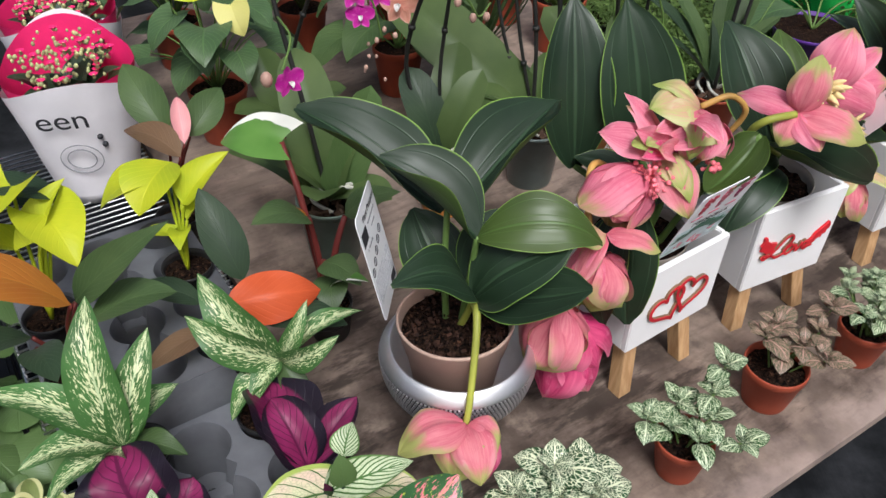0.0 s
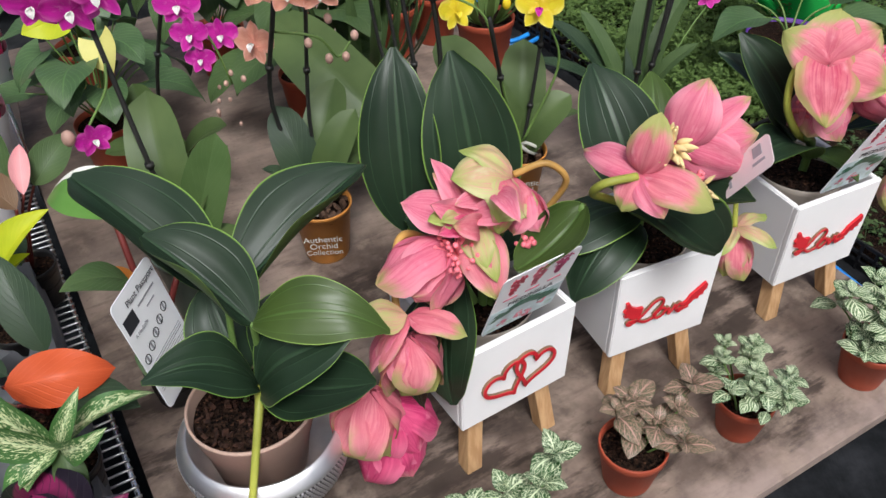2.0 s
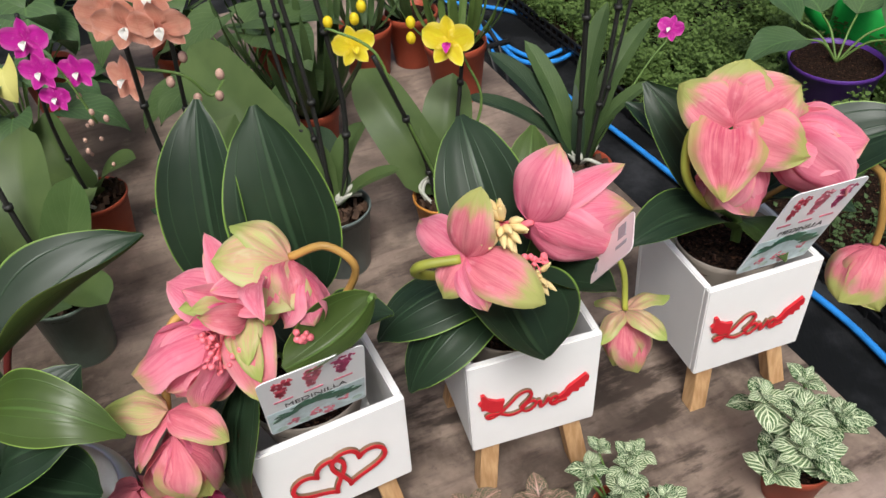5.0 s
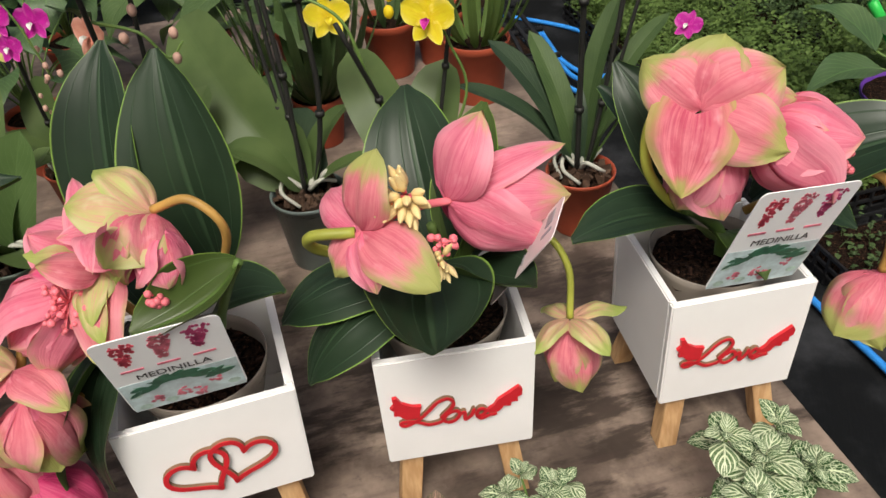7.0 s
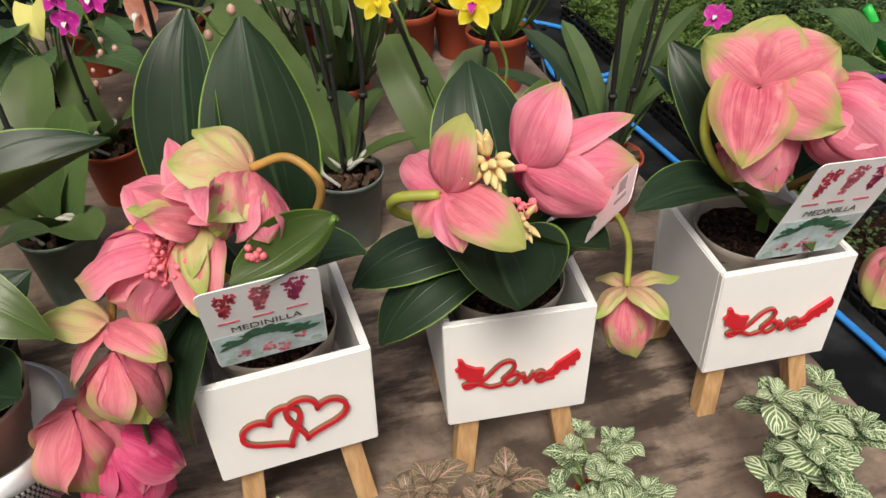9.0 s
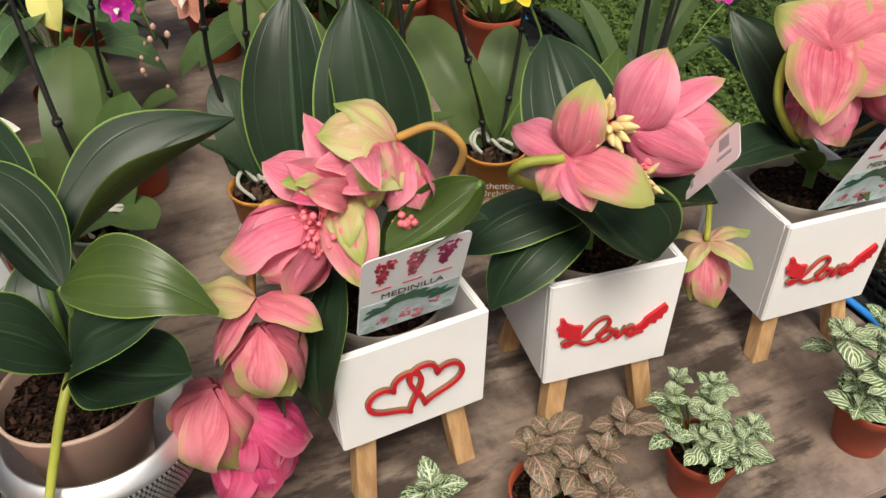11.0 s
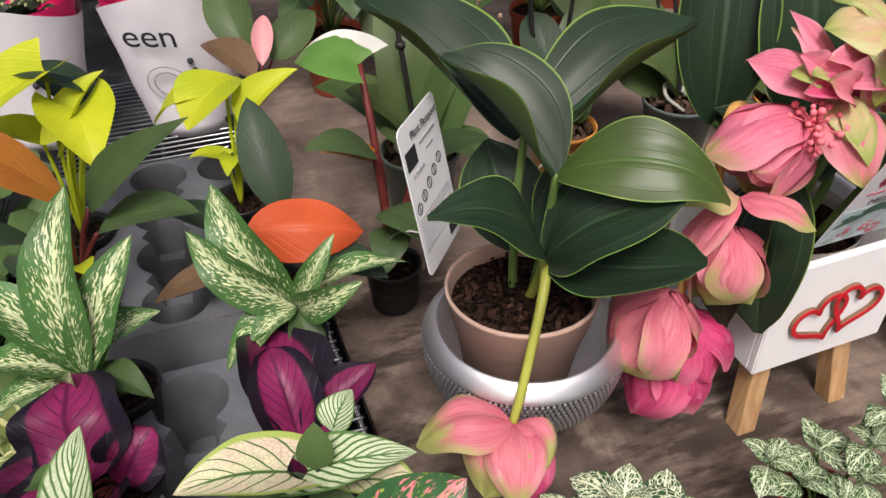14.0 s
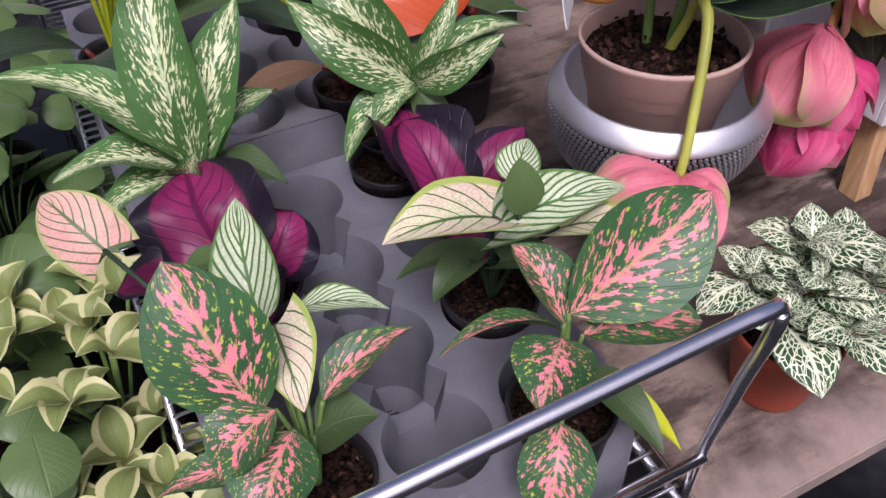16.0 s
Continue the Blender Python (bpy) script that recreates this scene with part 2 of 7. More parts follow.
def foliage(name, colour, light, rough=0.38, veins="pinnate", vein=None, rim=None, count=9.0, translucent=0.16, vary=0.25, strength=0.5, relief=1.0, sheen=0.28):
    """A green leaf: two tones, veins pressed in, a paler edge where it has one."""
    n = Nodes(name, rough)
    n.b.inputs["Specular IOR Level"].default_value = sheen
    u, a, v = n.uv()
    tone = n.mix(n.step(n.noise(14, 3), 0.25, 0.75), colour, light)
    tone = n.mix(n.math("MULTIPLY", n.random(), vary), tone, tuple(c * 0.45 for c in colour))
    mid = n.math("SUBTRACT", 1.0, n.step(a, 0.015, 0.06))
    if veins == "long":
        near = n.math("ABSOLUTE", n.math("SUBTRACT", n.math("FRACT", n.math("MULTIPLY", n.math("ADD", a, 0.02), 2.0)), 0.5))
        lines = n.math("MULTIPLY", n.math("SUBTRACT", 1.0, n.step(near, 0.0, 0.05)), n.step(v, 1.0, 0.75))
    else:
        lines = pinnate(n, a, v, count)
    both = n.math("MAXIMUM", mid, n.math("MULTIPLY", lines, 0.6))
    col = n.mix(n.math("MULTIPLY", both, strength), tone, vein or light)
    if rim:
        col = n.mix(n.math("MULTIPLY", n.step(a, 0.955, 0.99), 0.85), col, rim)
    n.bump(n.math("SUBTRACT", n.math("MULTIPLY", n.noise(60, 3), 0.35), n.math("MULTIPLY", both, relief)), 0.35, 0.0015)
    return n.done(col, translucent)


def speckled(name, colour, spot, amount=0.52, scale=(9, 4, 1), rim=0.8, midrib=None, second=None, translucent=0.12):
    """A green leaf splashed with pale or pink flecks that run out along the side veins."""
    n = Nodes(name, 0.4)
    u, a, v = n.uv()
    flow = n.vec(n.math("MULTIPLY", u, 1.0), n.math("SUBTRACT", v, n.math("MULTIPLY", a, 0.35)), n.math("MULTIPLY", n.random(), 40.0))
    spots = n.noise(1.0, 5, n.scaled(flow, scale), 0.65)
    mask = n.math("ADD", spots, n.math("MULTIPLY", n.math("SUBTRACT", 0.6, a), 0.16))
    mask = n.math("MULTIPLY", n.step(mask, amount, amount + 0.035), n.math("SUBTRACT", 1.0, n.step(a, rim, rim + 0.12)))
    green = n.mix(n.step(n.noise(20, 2), 0.3, 0.7), colour, tuple(c * 1.5 for c in colour))
    col = n.mix(mask, green, spot)
    if second:
        fleck = n.step(n.noise(1.0, 4, n.scaled(flow, (scale[0] * 1.7, scale[1] * 2.2, 1)), 0.6), 0.6, 0.64)
        col = n.mix(n.math("MULTIPLY", fleck, n.math("SUBTRACT", 1.0, mask)), col, second)
    mid = n.math("SUBTRACT", 1.0, n.step(a, 0.02, 0.06))
    col = n.mix(n.math("MULTIPLY", mid, 0.8), col, midrib or spot)
    n.bump(n.math("SUBTRACT", n.noise(50, 3), pinnate(n, a, v, 8)), 0.3, 0.0012)
    return n.done(col, translucent)


def veined(name, field, line, edge=None, count=7.0, width=0.2, rim=0.85, translucent=0.15, blush=None, net=0.3):
    """A pale leaf with dark side veins, or the reverse."""
    n = Nodes(name, 0.42)
    u, a, v = n.uv()
    warp = n.math("MULTIPLY", n.math("SUBTRACT", n.noise(45, 2), 0.5), 0.12)
    lines = pinnate(n, a, n.math("ADD", v, warp), count, 0.5, width)
    fine = n.math("SUBTRACT", 1.0, n.step(n.voronoi(9.0, n.vec(u, n.math("MULTIPLY", v, 2.2), n.math("MULTIPLY", n.random(), 20.0))), 0.02, 0.09))
    mid = n.math("SUBTRACT", 1.0, n.step(a, 0.03, 0.08))
    m = n.math("MAXIMUM", mid, n.math("MAXIMUM", lines, n.math("MULTIPLY", fine, net)))
    pale = n.mix(n.step(n.noise(30, 3), 0.3, 0.7), field, blush or tuple(c * 0.8 for c in field))
    col = n.mix(m, pale, line)
    if edge:
        col = n.mix(n.step(a, rim, rim + 0.1), col, edge)
    n.bump(n.math("SUBTRACT", n.noise(60, 2), m), 0.35, 0.001)
    return n.done(col, translucent)


def netted(name, field, line, scale=7.0, width=0.1):
    """A small leaf covered with a net of pale veins."""
    n = Nodes(name, 0.45)
    u, a, v = n.uv()
    cells = n.voronoi(scale, n.vec(u, n.math("MULTIPLY", n.math("SUBTRACT", v, n.math("MULTIPLY", a, 0.25)), 2.0), n.math("MULTIPLY", n.random(), 30.0)))
    net = n.math("SUBTRACT", 1.0, n.step(cells, width * 0.45, width))
    side = pinnate(n, a, v, 5.0, 0.45, 0.075)
    mid = n.math("SUBTRACT", 1.0, n.step(a, 0.04, 0.1))
    m = n.math("MAXIMUM", mid, n.math("MAXIMUM", side, net))
    m = n.math("MULTIPLY", m, n.math("SUBTRACT", 1.0, n.step(a, 0.9, 1.0)))
    base = n.mix(n.step(n.noise(40, 2), 0.3, 0.7), field, tuple(c * 1.35 for c in field))
    n.bump(m, -0.4, 0.0008)
    return n.done(n.mix(m, base, line), 0.1)


def petal(name, colour, deep, tip, tipstart=0.72, edge=0.8, rough=0.5, sidefrom=0.15):
    """A bract: pink with fine lengthwise veins, deeper towards its base, green-yellow towards its point and edge; pale
    patches, and highlights painted towards its outer edges.
    """
    n = Nodes(name, rough)
    u, a, v = n.uv()
    where = n.vec(u, v, n.math("MULTIPLY", n.random(), 30.0))
    fine = n.noise(1.0, 3, n.scaled(where, (17, 1.3, 1)))
    cloud = n.noise(1.0, 3, n.scaled(where, (2.2, 2.6, 1)))
    depth = n.math("ADD", n.math("MULTIPLY", n.step(cloud, 0.3, 0.7), 0.55), n.math("MULTIPLY", n.step(fine, 0.45, 0.62), 0.42))
    body = n.mix(n.math("ADD", depth, n.math("MULTIPLY", n.step(v, 0.45, 0.0), 0.35)), colour, deep)
    # pale cloud patches, plus edge highlights put into the petal's colour
    pale = tuple(min(1.0, c * 0.9 + 0.19) for c in colour)
    body = n.mix(n.math("MULTIPLY", n.math("MAXIMUM", n.step(cloud, 0.55, 0.75), n.math("MULTIPLY", n.step(a, 0.45, 1.0), n.step(v, 0.2, 0.7))), 0.6), body, pale)
    reach = n.math("ADD", n.math("MULTIPLY", n.math("SUBTRACT", cloud, 0.5), 0.55), n.math("MULTIPLY_ADD", n.random(), 0.24, -0.12))
    end = n.step(n.math("ADD", v, reach), tipstart, tipstart + 0.3)
    side = n.math("MULTIPLY", n.step(n.math("ADD", a, reach), edge, edge + 0.3), n.step(v, sidefrom, sidefrom + 0.35))
    col = n.mix(n.math("MAXIMUM", n.math("MULTIPLY", end, 0.9), n.math("MULTIPLY", side, 0.75)), body, tip)
    n.bump(n.math("ADD", fine, n.math("MULTIPLY", cloud, 1.5)), 0.45, 0.0014)
    return n.done(col, 0.28)


m_med = foliage("medinilla_leaf", (0.011, 0.025, 0.012), (0.020, 0.039, 0.019), 0.42, "long", (0.055, 0.105, 0.05), (0.20, 0.33, 0.06), vary=0.2, strength=0.42, relief=0.9, sheen=0.34, translucent=0.03)
m_med_under = foliage("medinilla_leaf_underside", (0.060, 0.105, 0.024), (0.085, 0.14, 0.034), 0.5, "long", (0.13, 0.2, 0.06), (0.24, 0.36, 0.08), vary=0.15, strength=0.3, relief=-0.5)
m_med_light = foliage("young_medinilla_leaf", (0.040, 0.070, 0.013), (0.062, 0.100, 0.020), 0.40, "long", (0.11, 0.22, 0.05), (0.26, 0.4, 0.08), strength=0.35, relief=0.5, sheen=0.45)
m_orchid_leaf = foliage("orchid_leaf", (0.068, 0.110, 0.034), (0.106, 0.154, 0.052), 0.42, "long", (0.05, 0.11, 0.03), strength=0.08, relief=0.12, translucent=0.24)
m_green = foliage("green_leaf", (0.050, 0.088, 0.030), (0.084, 0.132, 0.046), 0.42)
m_dark = foliage("dark_leaf", (0.026, 0.048, 0.026), (0.044, 0.072, 0.036), 0.4)
m_bronze = foliage("bronze_leaf", (0.15, 0.088, 0.048), (0.21, 0.13, 0.072), 0.4)
m_lime = foliage("lime_leaf", (0.42, 0.52, 0.02), (0.6, 0.62, 0.025), 0.45, translucent=0.3, vary=0.15)
m_orange = foliage("orange_leaf", (0.50, 0.075, 0.022), (0.66, 0.12, 0.04), 0.40, translucent=0.25, vary=0.12)
m_rust = foliage("rust_leaf", (0.42, 0.13, 0.02), (0.5, 0.2, 0.03), 0.42, translucent=0.25, vary=0.1)
m_pinkleaf = foliage("pink_leaf", (0.75, 0.32, 0.33), (0.8, 0.42, 0.42), 0.5)
m_ivy = foliage("anthurium_leaf", (0.052, 0.100, 0.040), (0.088, 0.142, 0.060), 0.38, vein=(0.12, 0.22, 0.07))
m_herb = foliage("herb_leaf", (0.090, 0.150, 0.034), (0.150, 0.230, 0.060), 0.55, translucent=0.3)
m_pilea = foliage("pilea_leaf", (0.080, 0.145, 0.042), (0.125, 0.200, 0.070), 0.36, strength=0.25, translucent=0.25)
m_speck = speckled("speckled_leaf", (0.045, 0.112, 0.028), (0.62, 0.66, 0.38), 0.555, (9, 26, 1), 0.76, (0.5, 0.6, 0.34))
m_pinksplash = speckled("pink_splashed_leaf", (0.03, 0.085, 0.03), (0.78, 0.23, 0.26), 0.565, (5, 14, 1), 0.84, (0.6, 0.3, 0.2), (0.42, 0.5, 0.06))
m_calad = veined("pale_caladium_leaf", (0.68, 0.70, 0.42), (0.06, 0.14, 0.03), (0.36, 0.46, 0.10), 5.5, 0.09, 0.8, blush=(0.74, 0.56, 0.44))
m_caladpink = veined("pink_caladium_leaf", (0.72, 0.34, 0.30), (0.1, 0.16, 0.06), (0.36, 0.42, 0.15), 6.5, 0.12, blush=(0.72, 0.48, 0.36))
m_whitevein = veined("white_veined_leaf", (0.6, 0.68, 0.45), (0.06, 0.15, 0.03), (0.1, 0.2, 0.05), 8.0, 0.24)
m_fitt = netted("white_netted_leaf", (0.020, 0.062, 0.013), (0.66, 0.74, 0.50), 4.2, 0.06)
m_fittbig = netted("bold_netted_leaf", (0.022, 0.062, 0.022), (0.70, 0.74, 0.52), 5.0, 0.095)
m_fittred = netted("brown_netted_leaf", (0.075, 0.075, 0.04), (0.45, 0.27, 0.22), 6.0, 0.052)
m_fittside = veined("white_rayed_leaf", (0.055, 0.135, 0.03), (0.66, 0.72, 0.50), None, 5.0, 0.24, net=0.55)
m_crypt = veined("purple_leaf", (0.23, 0.019, 0.092), (0.10, 0.009, 0.045), (0.014, 0.010, 0.018), 8.0, 0.10, 0.60, 0.12, (0.13, 0.011, 0.052), 0.0)
m_cream = veined("cream_edged_leaf", (0.21, 0.26, 0.08), (0.16, 0.21, 0.06), (0.52, 0.52, 0.25), 7.0, 0.10, 0.6, net=0.1)
m_petal = petal("pink_bract", (0.80, 0.265, 0.345), (0.66, 0.115, 0.215), (0.50, 0.46, 0.17), 0.80, 0.98)
m_petal_green = petal("green_pink_bract", (0.75, 0.255, 0.29), (0.62, 0.12, 0.185), (0.36, 0.43, 0.11), 0.62, 0.78)
m_petal_lime = petal("lime_bract", (0.50, 0.53, 0.19), (0.66, 0.30, 0.26), (0.34, 0.44, 0.10), 0.6, 0.7)
m_heart_bract = petal("heart_bract", (0.76, 0.24, 0.28), (0.55, 0.07, 0.13), (0.38, 0.40, 0.10), 0.76, 0.68, sidefrom=-0.6)
m_petal_deep = petal("deep_pink_bract", (0.72, 0.10, 0.235), (0.50, 0.025, 0.125), (0.66, 0.36, 0.30), 0.9, 1.1)
m_berry = plain("pink_berry", (0.78, 0.18, 0.22), 0.35, var=0.25)
m_stamen = plain("cream_bud", (0.70, 0.55, 0.27), 0.5, var=0.2)
m_stalk = plain("yellow_green_stalk", (0.34, 0.36, 0.06), 0.45, var=0.3, scale=12)
m_stalk_warm = plain("orange_stalk", (0.45, 0.26, 0.07), 0.45, var=0.35, scale=12)
m_stem = plain("green_stem", (0.12, 0.2, 0.05), 0.5)
m_redstem = plain("red_stem", (0.13, 0.024, 0.02), 0.45)
m_stake = plain("dark_stake", (0.02, 0.02, 0.018), 0.5)
m_root = plain("grey_root", (0.42, 0.42, 0.36), 0.7)
m_terra = plain("terracotta_plastic", (0.33, 0.065, 0.032), 0.5, var=0.12)
m_tan = plain("tan_plastic", (0.42, 0.29, 0.23), 0.5, var=0.06)
m_greypot = plain("grey_pot_plastic", (0.13, 0.16, 0.15), 0.35, var=0.15)
m_clearpot = plain("dull_green_pot_plastic", (0.13, 0.17, 0.14), 0.3, var=0.2)
m_orangepot = plain("orange_pot_plastic", (0.50, 0.21, 0.045), 0.4, var=0.12)
m_blackpot = plain("black_pot_plastic", (0.018, 0.017, 0.017), 0.4)
m_inner = plain("grey_brown_liner", (0.30, 0.26, 0.22), 0.5, var=0.1)
m_white = plain("white_paint", (0.82, 0.81, 0.80), 0.45, var=0.04, scale=9, bump=0.2, grain=60)
m_red = plain("red_paint", (0.55, 0.02, 0.03), 0.4, var=0.12)
m_edgewood = plain("sawn_edge", (0.2, 0.12, 0.07), 0.7)
m_bark = plain("orchid_bark", (0.07, 0.04, 0.025), 0.85, var=0.5, scale=70)
m_card = plain("white_card", (0.84, 0.85, 0.86), 0.35, var=0.03, bump=0)
m_cardblue = plain("pale_blue_print", (0.55, 0.68, 0.70), 0.35, var=0.3, scale=60, bump=0)
m_print = plain("dark_print", (0.03, 0.03, 0.035), 0.5, bump=0)
m_printgrey = plain("grey_print", (0.3, 0.3, 0.32), 0.5, bump=0)
m_printgreen = plain("green_print", (0.03, 0.12, 0.07), 0.4, var=0.4, scale=120, bump=0)
m_printred = plain("red_print", (0.55, 0.06, 0.1), 0.4, var=0.4, scale=160, bump=0)
m_printrose = plain("rose_print", (0.62, 0.16, 0.22), 0.4, var=0.4, scale=160, bump=0)
m_printmagenta = plain("magenta_print", (0.42, 0.05, 0.15), 0.4, var=0.4, scale=160, bump=0)
m_printpale = plain("pale_green_print", (0.40, 0.55, 0.48), 0.4, var=0.3, scale=90, bump=0)
m_chrome = plain("chrome", (0.94, 0.94, 0.95), 0.2, 1.0, 0.04, bump=0.03)
m_wire = plain("zinc_wire", (0.55, 0.55, 0.55), 0.3, 1.0, 0.2)
m_tray = plain("grey_tray_plastic", (0.130, 0.134, 0.146), 0.42, var=0.16)
m_blacktray = plain("black_tray_plastic", (0.012, 0.012, 0.013), 0.45, bump=0.1)
m_paper = plain("white_paper", (0.80, 0.77, 0.80), 0.6, var=0.06, scale=14)
m_pinkpaper = plain("magenta_paper", (0.72, 0.02, 0.14), 0.55, var=0.1)
m_hose = plain("blue_hose", (0.03, 0.22, 0.62), 0.35)
m_magenta = petal("magenta_petal", (0.62, 0.02, 0.38), (0.48, 0.015, 0.28), (0.68, 0.04, 0.42), 0.95, 1.2)
m_peach = petal("peach_petal", (0.80, 0.40, 0.28), (0.72, 0.28, 0.2), (0.82, 0.48, 0.36), 0.9, 1.1)
m_yellow = petal("yellow_petal", (0.85, 0.72, 0.03), (0.8, 0.6, 0.02), (0.75, 0.75, 0.1), 0.9, 1.1)
m_whitepetal = petal("white_petal", (0.85, 0.85, 0.82), (0.8, 0.8, 0.72), (0.7, 0.75, 0.5), 0.9, 1.1)
m_bud = plain("dusty_bud", (0.45, 0.28, 0.22), 0.5, var=0.3)
m_budgreen = plain("kalanchoe_bud", (0.42, 0.44, 0.20), 0.5, var=0.35)


def soil_material():
    n = Nodes("potting_soil", 0.95)
    n.b.inputs["Specular IOR Level"].default_value = 0.08
    g = n.noise(260, 4)
    chips = n.step(n.voronoi(170, n.coords(), "F1"), 0.28, 0.5)
    col = n.mix(n.step(g, 0.35, 0.65), (0.003, 0.002, 0.0016), (0.030, 0.016, 0.010))
    col = n.mix(n.math("MULTIPLY", n.step(n.noise(190, 2), 0.62, 0.68), 0.8), col, (0.11, 0.052, 0.03))
    n.bump(n.math("ADD", g, chips), 1.0, 0.004)
    return n.done(col)


m_soil = soil_material()


def light_wood():
    n = Nodes("pine_wood", 0.6)
    g = n.noise(1.0, 4, n.scaled(n.coords(), (160, 160, 9)))
    n.bump(g, 0.2, 0.0006)
    return n.done(n.mix(n.step(g, 0.3, 0.7), (0.42, 0.24, 0.11), (0.58, 0.37, 0.19)))


m_wood = light_wood()


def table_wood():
    """Weathered film-faced plywood: brown-grey, cloudy stains, fine streaks along the sheet, paler worn edge; paler
    with fainter stains towards its back.
    """
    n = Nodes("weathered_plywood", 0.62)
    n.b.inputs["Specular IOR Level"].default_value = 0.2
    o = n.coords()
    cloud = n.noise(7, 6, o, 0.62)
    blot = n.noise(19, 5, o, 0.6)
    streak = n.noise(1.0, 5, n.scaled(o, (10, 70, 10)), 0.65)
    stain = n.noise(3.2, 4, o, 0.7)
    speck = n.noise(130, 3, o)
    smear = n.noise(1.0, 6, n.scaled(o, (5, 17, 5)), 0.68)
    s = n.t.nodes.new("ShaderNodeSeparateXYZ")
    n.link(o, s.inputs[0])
    # base tone rises and stains fade towards the back of the sheet
    rear = n.math("MULTIPLY", n.step(n.math("ADD", s.outputs[1], n.math("MULTIPLY", n.math("SUBTRACT", cloud, 0.5), 0.5)), 0.42, 0.70), 0.7)
    fore = n.math("SUBTRACT", 1.0, rear)
    col = n.mix(n.step(cloud, 0.36, 0.64), n.mix(rear, (0.080, 0.059, 0.047), (0.17, 0.128, 0.104)), (0.28, 0.212, 0.170))
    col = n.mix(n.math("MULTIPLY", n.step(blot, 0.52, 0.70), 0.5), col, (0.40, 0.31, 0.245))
    col = n.mix(n.math("MULTIPLY", n.step(smear, 0.49, 0.60), n.math("MULTIPLY", fore, 0.85)), col, (0.034, 0.025, 0.020))
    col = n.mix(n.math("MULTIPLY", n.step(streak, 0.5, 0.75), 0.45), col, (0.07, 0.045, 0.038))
    col = n.mix(n.math("MULTIPLY", n.step(stain, 0.5, 0.66), n.math("MULTIPLY", fore, 0.75)), col, (0.045, 0.032, 0.027))
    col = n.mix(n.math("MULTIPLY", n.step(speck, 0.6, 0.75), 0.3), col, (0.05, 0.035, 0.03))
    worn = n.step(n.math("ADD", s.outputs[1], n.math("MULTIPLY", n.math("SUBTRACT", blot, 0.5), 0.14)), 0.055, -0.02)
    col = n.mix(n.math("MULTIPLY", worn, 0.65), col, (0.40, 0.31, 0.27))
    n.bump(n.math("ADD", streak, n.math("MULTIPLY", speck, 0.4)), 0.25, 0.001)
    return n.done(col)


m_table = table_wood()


def floor_mat():
    """Black woven ground cloth, dusty in patches."""
    n = Nodes("black_ground_cloth", 0.8)
    n.b.inputs["Specular IOR Level"].default_value = 0.1
    o = n.coords()
    weave = n.noise(1.0, 2, n.scaled(o, (240, 30, 30)))
    dust = n.noise(5, 6, o, 0.65)
    col = n.mix(n.step(dust, 0.42, 0.75), (0.005, 0.0055, 0.006), (0.030, 0.031, 0.034))
    n.bump(weave, 0.5, 0.002)
    return n.done(col)


m_floor = floor_mat()

# ---- structure ----
FLOOR = -0.42
bm = bmesh.new()
bmesh.ops.create_grid(bm, x_segments=40, y_segments=40, size=14)
for q in bm.verts:
    q.co.z = FLOOR + 0.012 * noise.noise(V((q.co.x * 2, q.co.y * 2, 0)))
ground = solo("ground", bm, m_floor, "black woven ground cloth with grey dust", "ground", kind="structure")

# the table: one weathered sheet, 0.91 m along its front, on trestle legs
T0, T1, F0, F1 = 0.213, 1.123, 0.226, 1.75
table = thing("display_table", tp(T0, F0, FLOOR), "weathered brown plywood display table with pale worn edge", "table")
bm = bmesh.new()
box(bm, (0, 0, 0), (T1 - T0, F1 - F0, 0.018), bevel=0.0015)
top_mesh = bpy.data.meshes.new("tabletop")
bmesh.ops.translate(bm, verts=bm.verts, vec=((T1 - T0) / 2, (F1 - F0) / 2, 0))
bm.to_mesh(top_mesh)
bm.free()
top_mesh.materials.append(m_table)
top = new("tabletop", top_mesh)
top.parent = table
top.location = (0, 0, -0.009 - FLOOR)
top.rotation_euler = (0, 0, radians(TABLE_YAW))
for u, v in ((T0 + 0.06, F0 + 0.38), (T1 - 0.16, F0 + 0.38), (T0 + 0.06, F1 - 0.08), (T1 - 0.06, F1 - 0.08)):
    bm = bmesh.new()
    box(bm, tp(u, v, (FLOOR - 0.019) / 2), (0.05, 0.05, -FLOOR - 0.019), Matrix.Rotation(radians(TABLE_YAW), 3, "Z"), bevel=0.003)
    part("leg", bm, m_edgewood, table, flat=True)

# ---- pots ----
def pot(parent, c, r, h, material, rim=0.012, soil=True, foot=0.72, liner=None, tilt=None, seed=1):
    """A plastic nursery pot: tapered wall, rolled rim, an inner face and soil."""
    t = 0.0016
    prof = [(0.001, 0.0), (r * foot, 0.0), (r * foot + 0.001, 0.003), (r * 0.955, h - rim), (r, h - rim + 0.001), (r * 1.01, h - 0.001), (r * 1.0, h), (r - t, h), (r * 0.95 - t, h - rim), (r * foot + 0.004, h * 0.5)]
    p = part("pot", lathe(prof, c, 40, tilt), material, parent)
    if soil:
        part("soil", disc((c[0], c[1], c[2] + h - 0.010), r * 0.95, 28, 0.004, 6, seed), m_soil, parent, "dark crumbly potting soil")
    return p


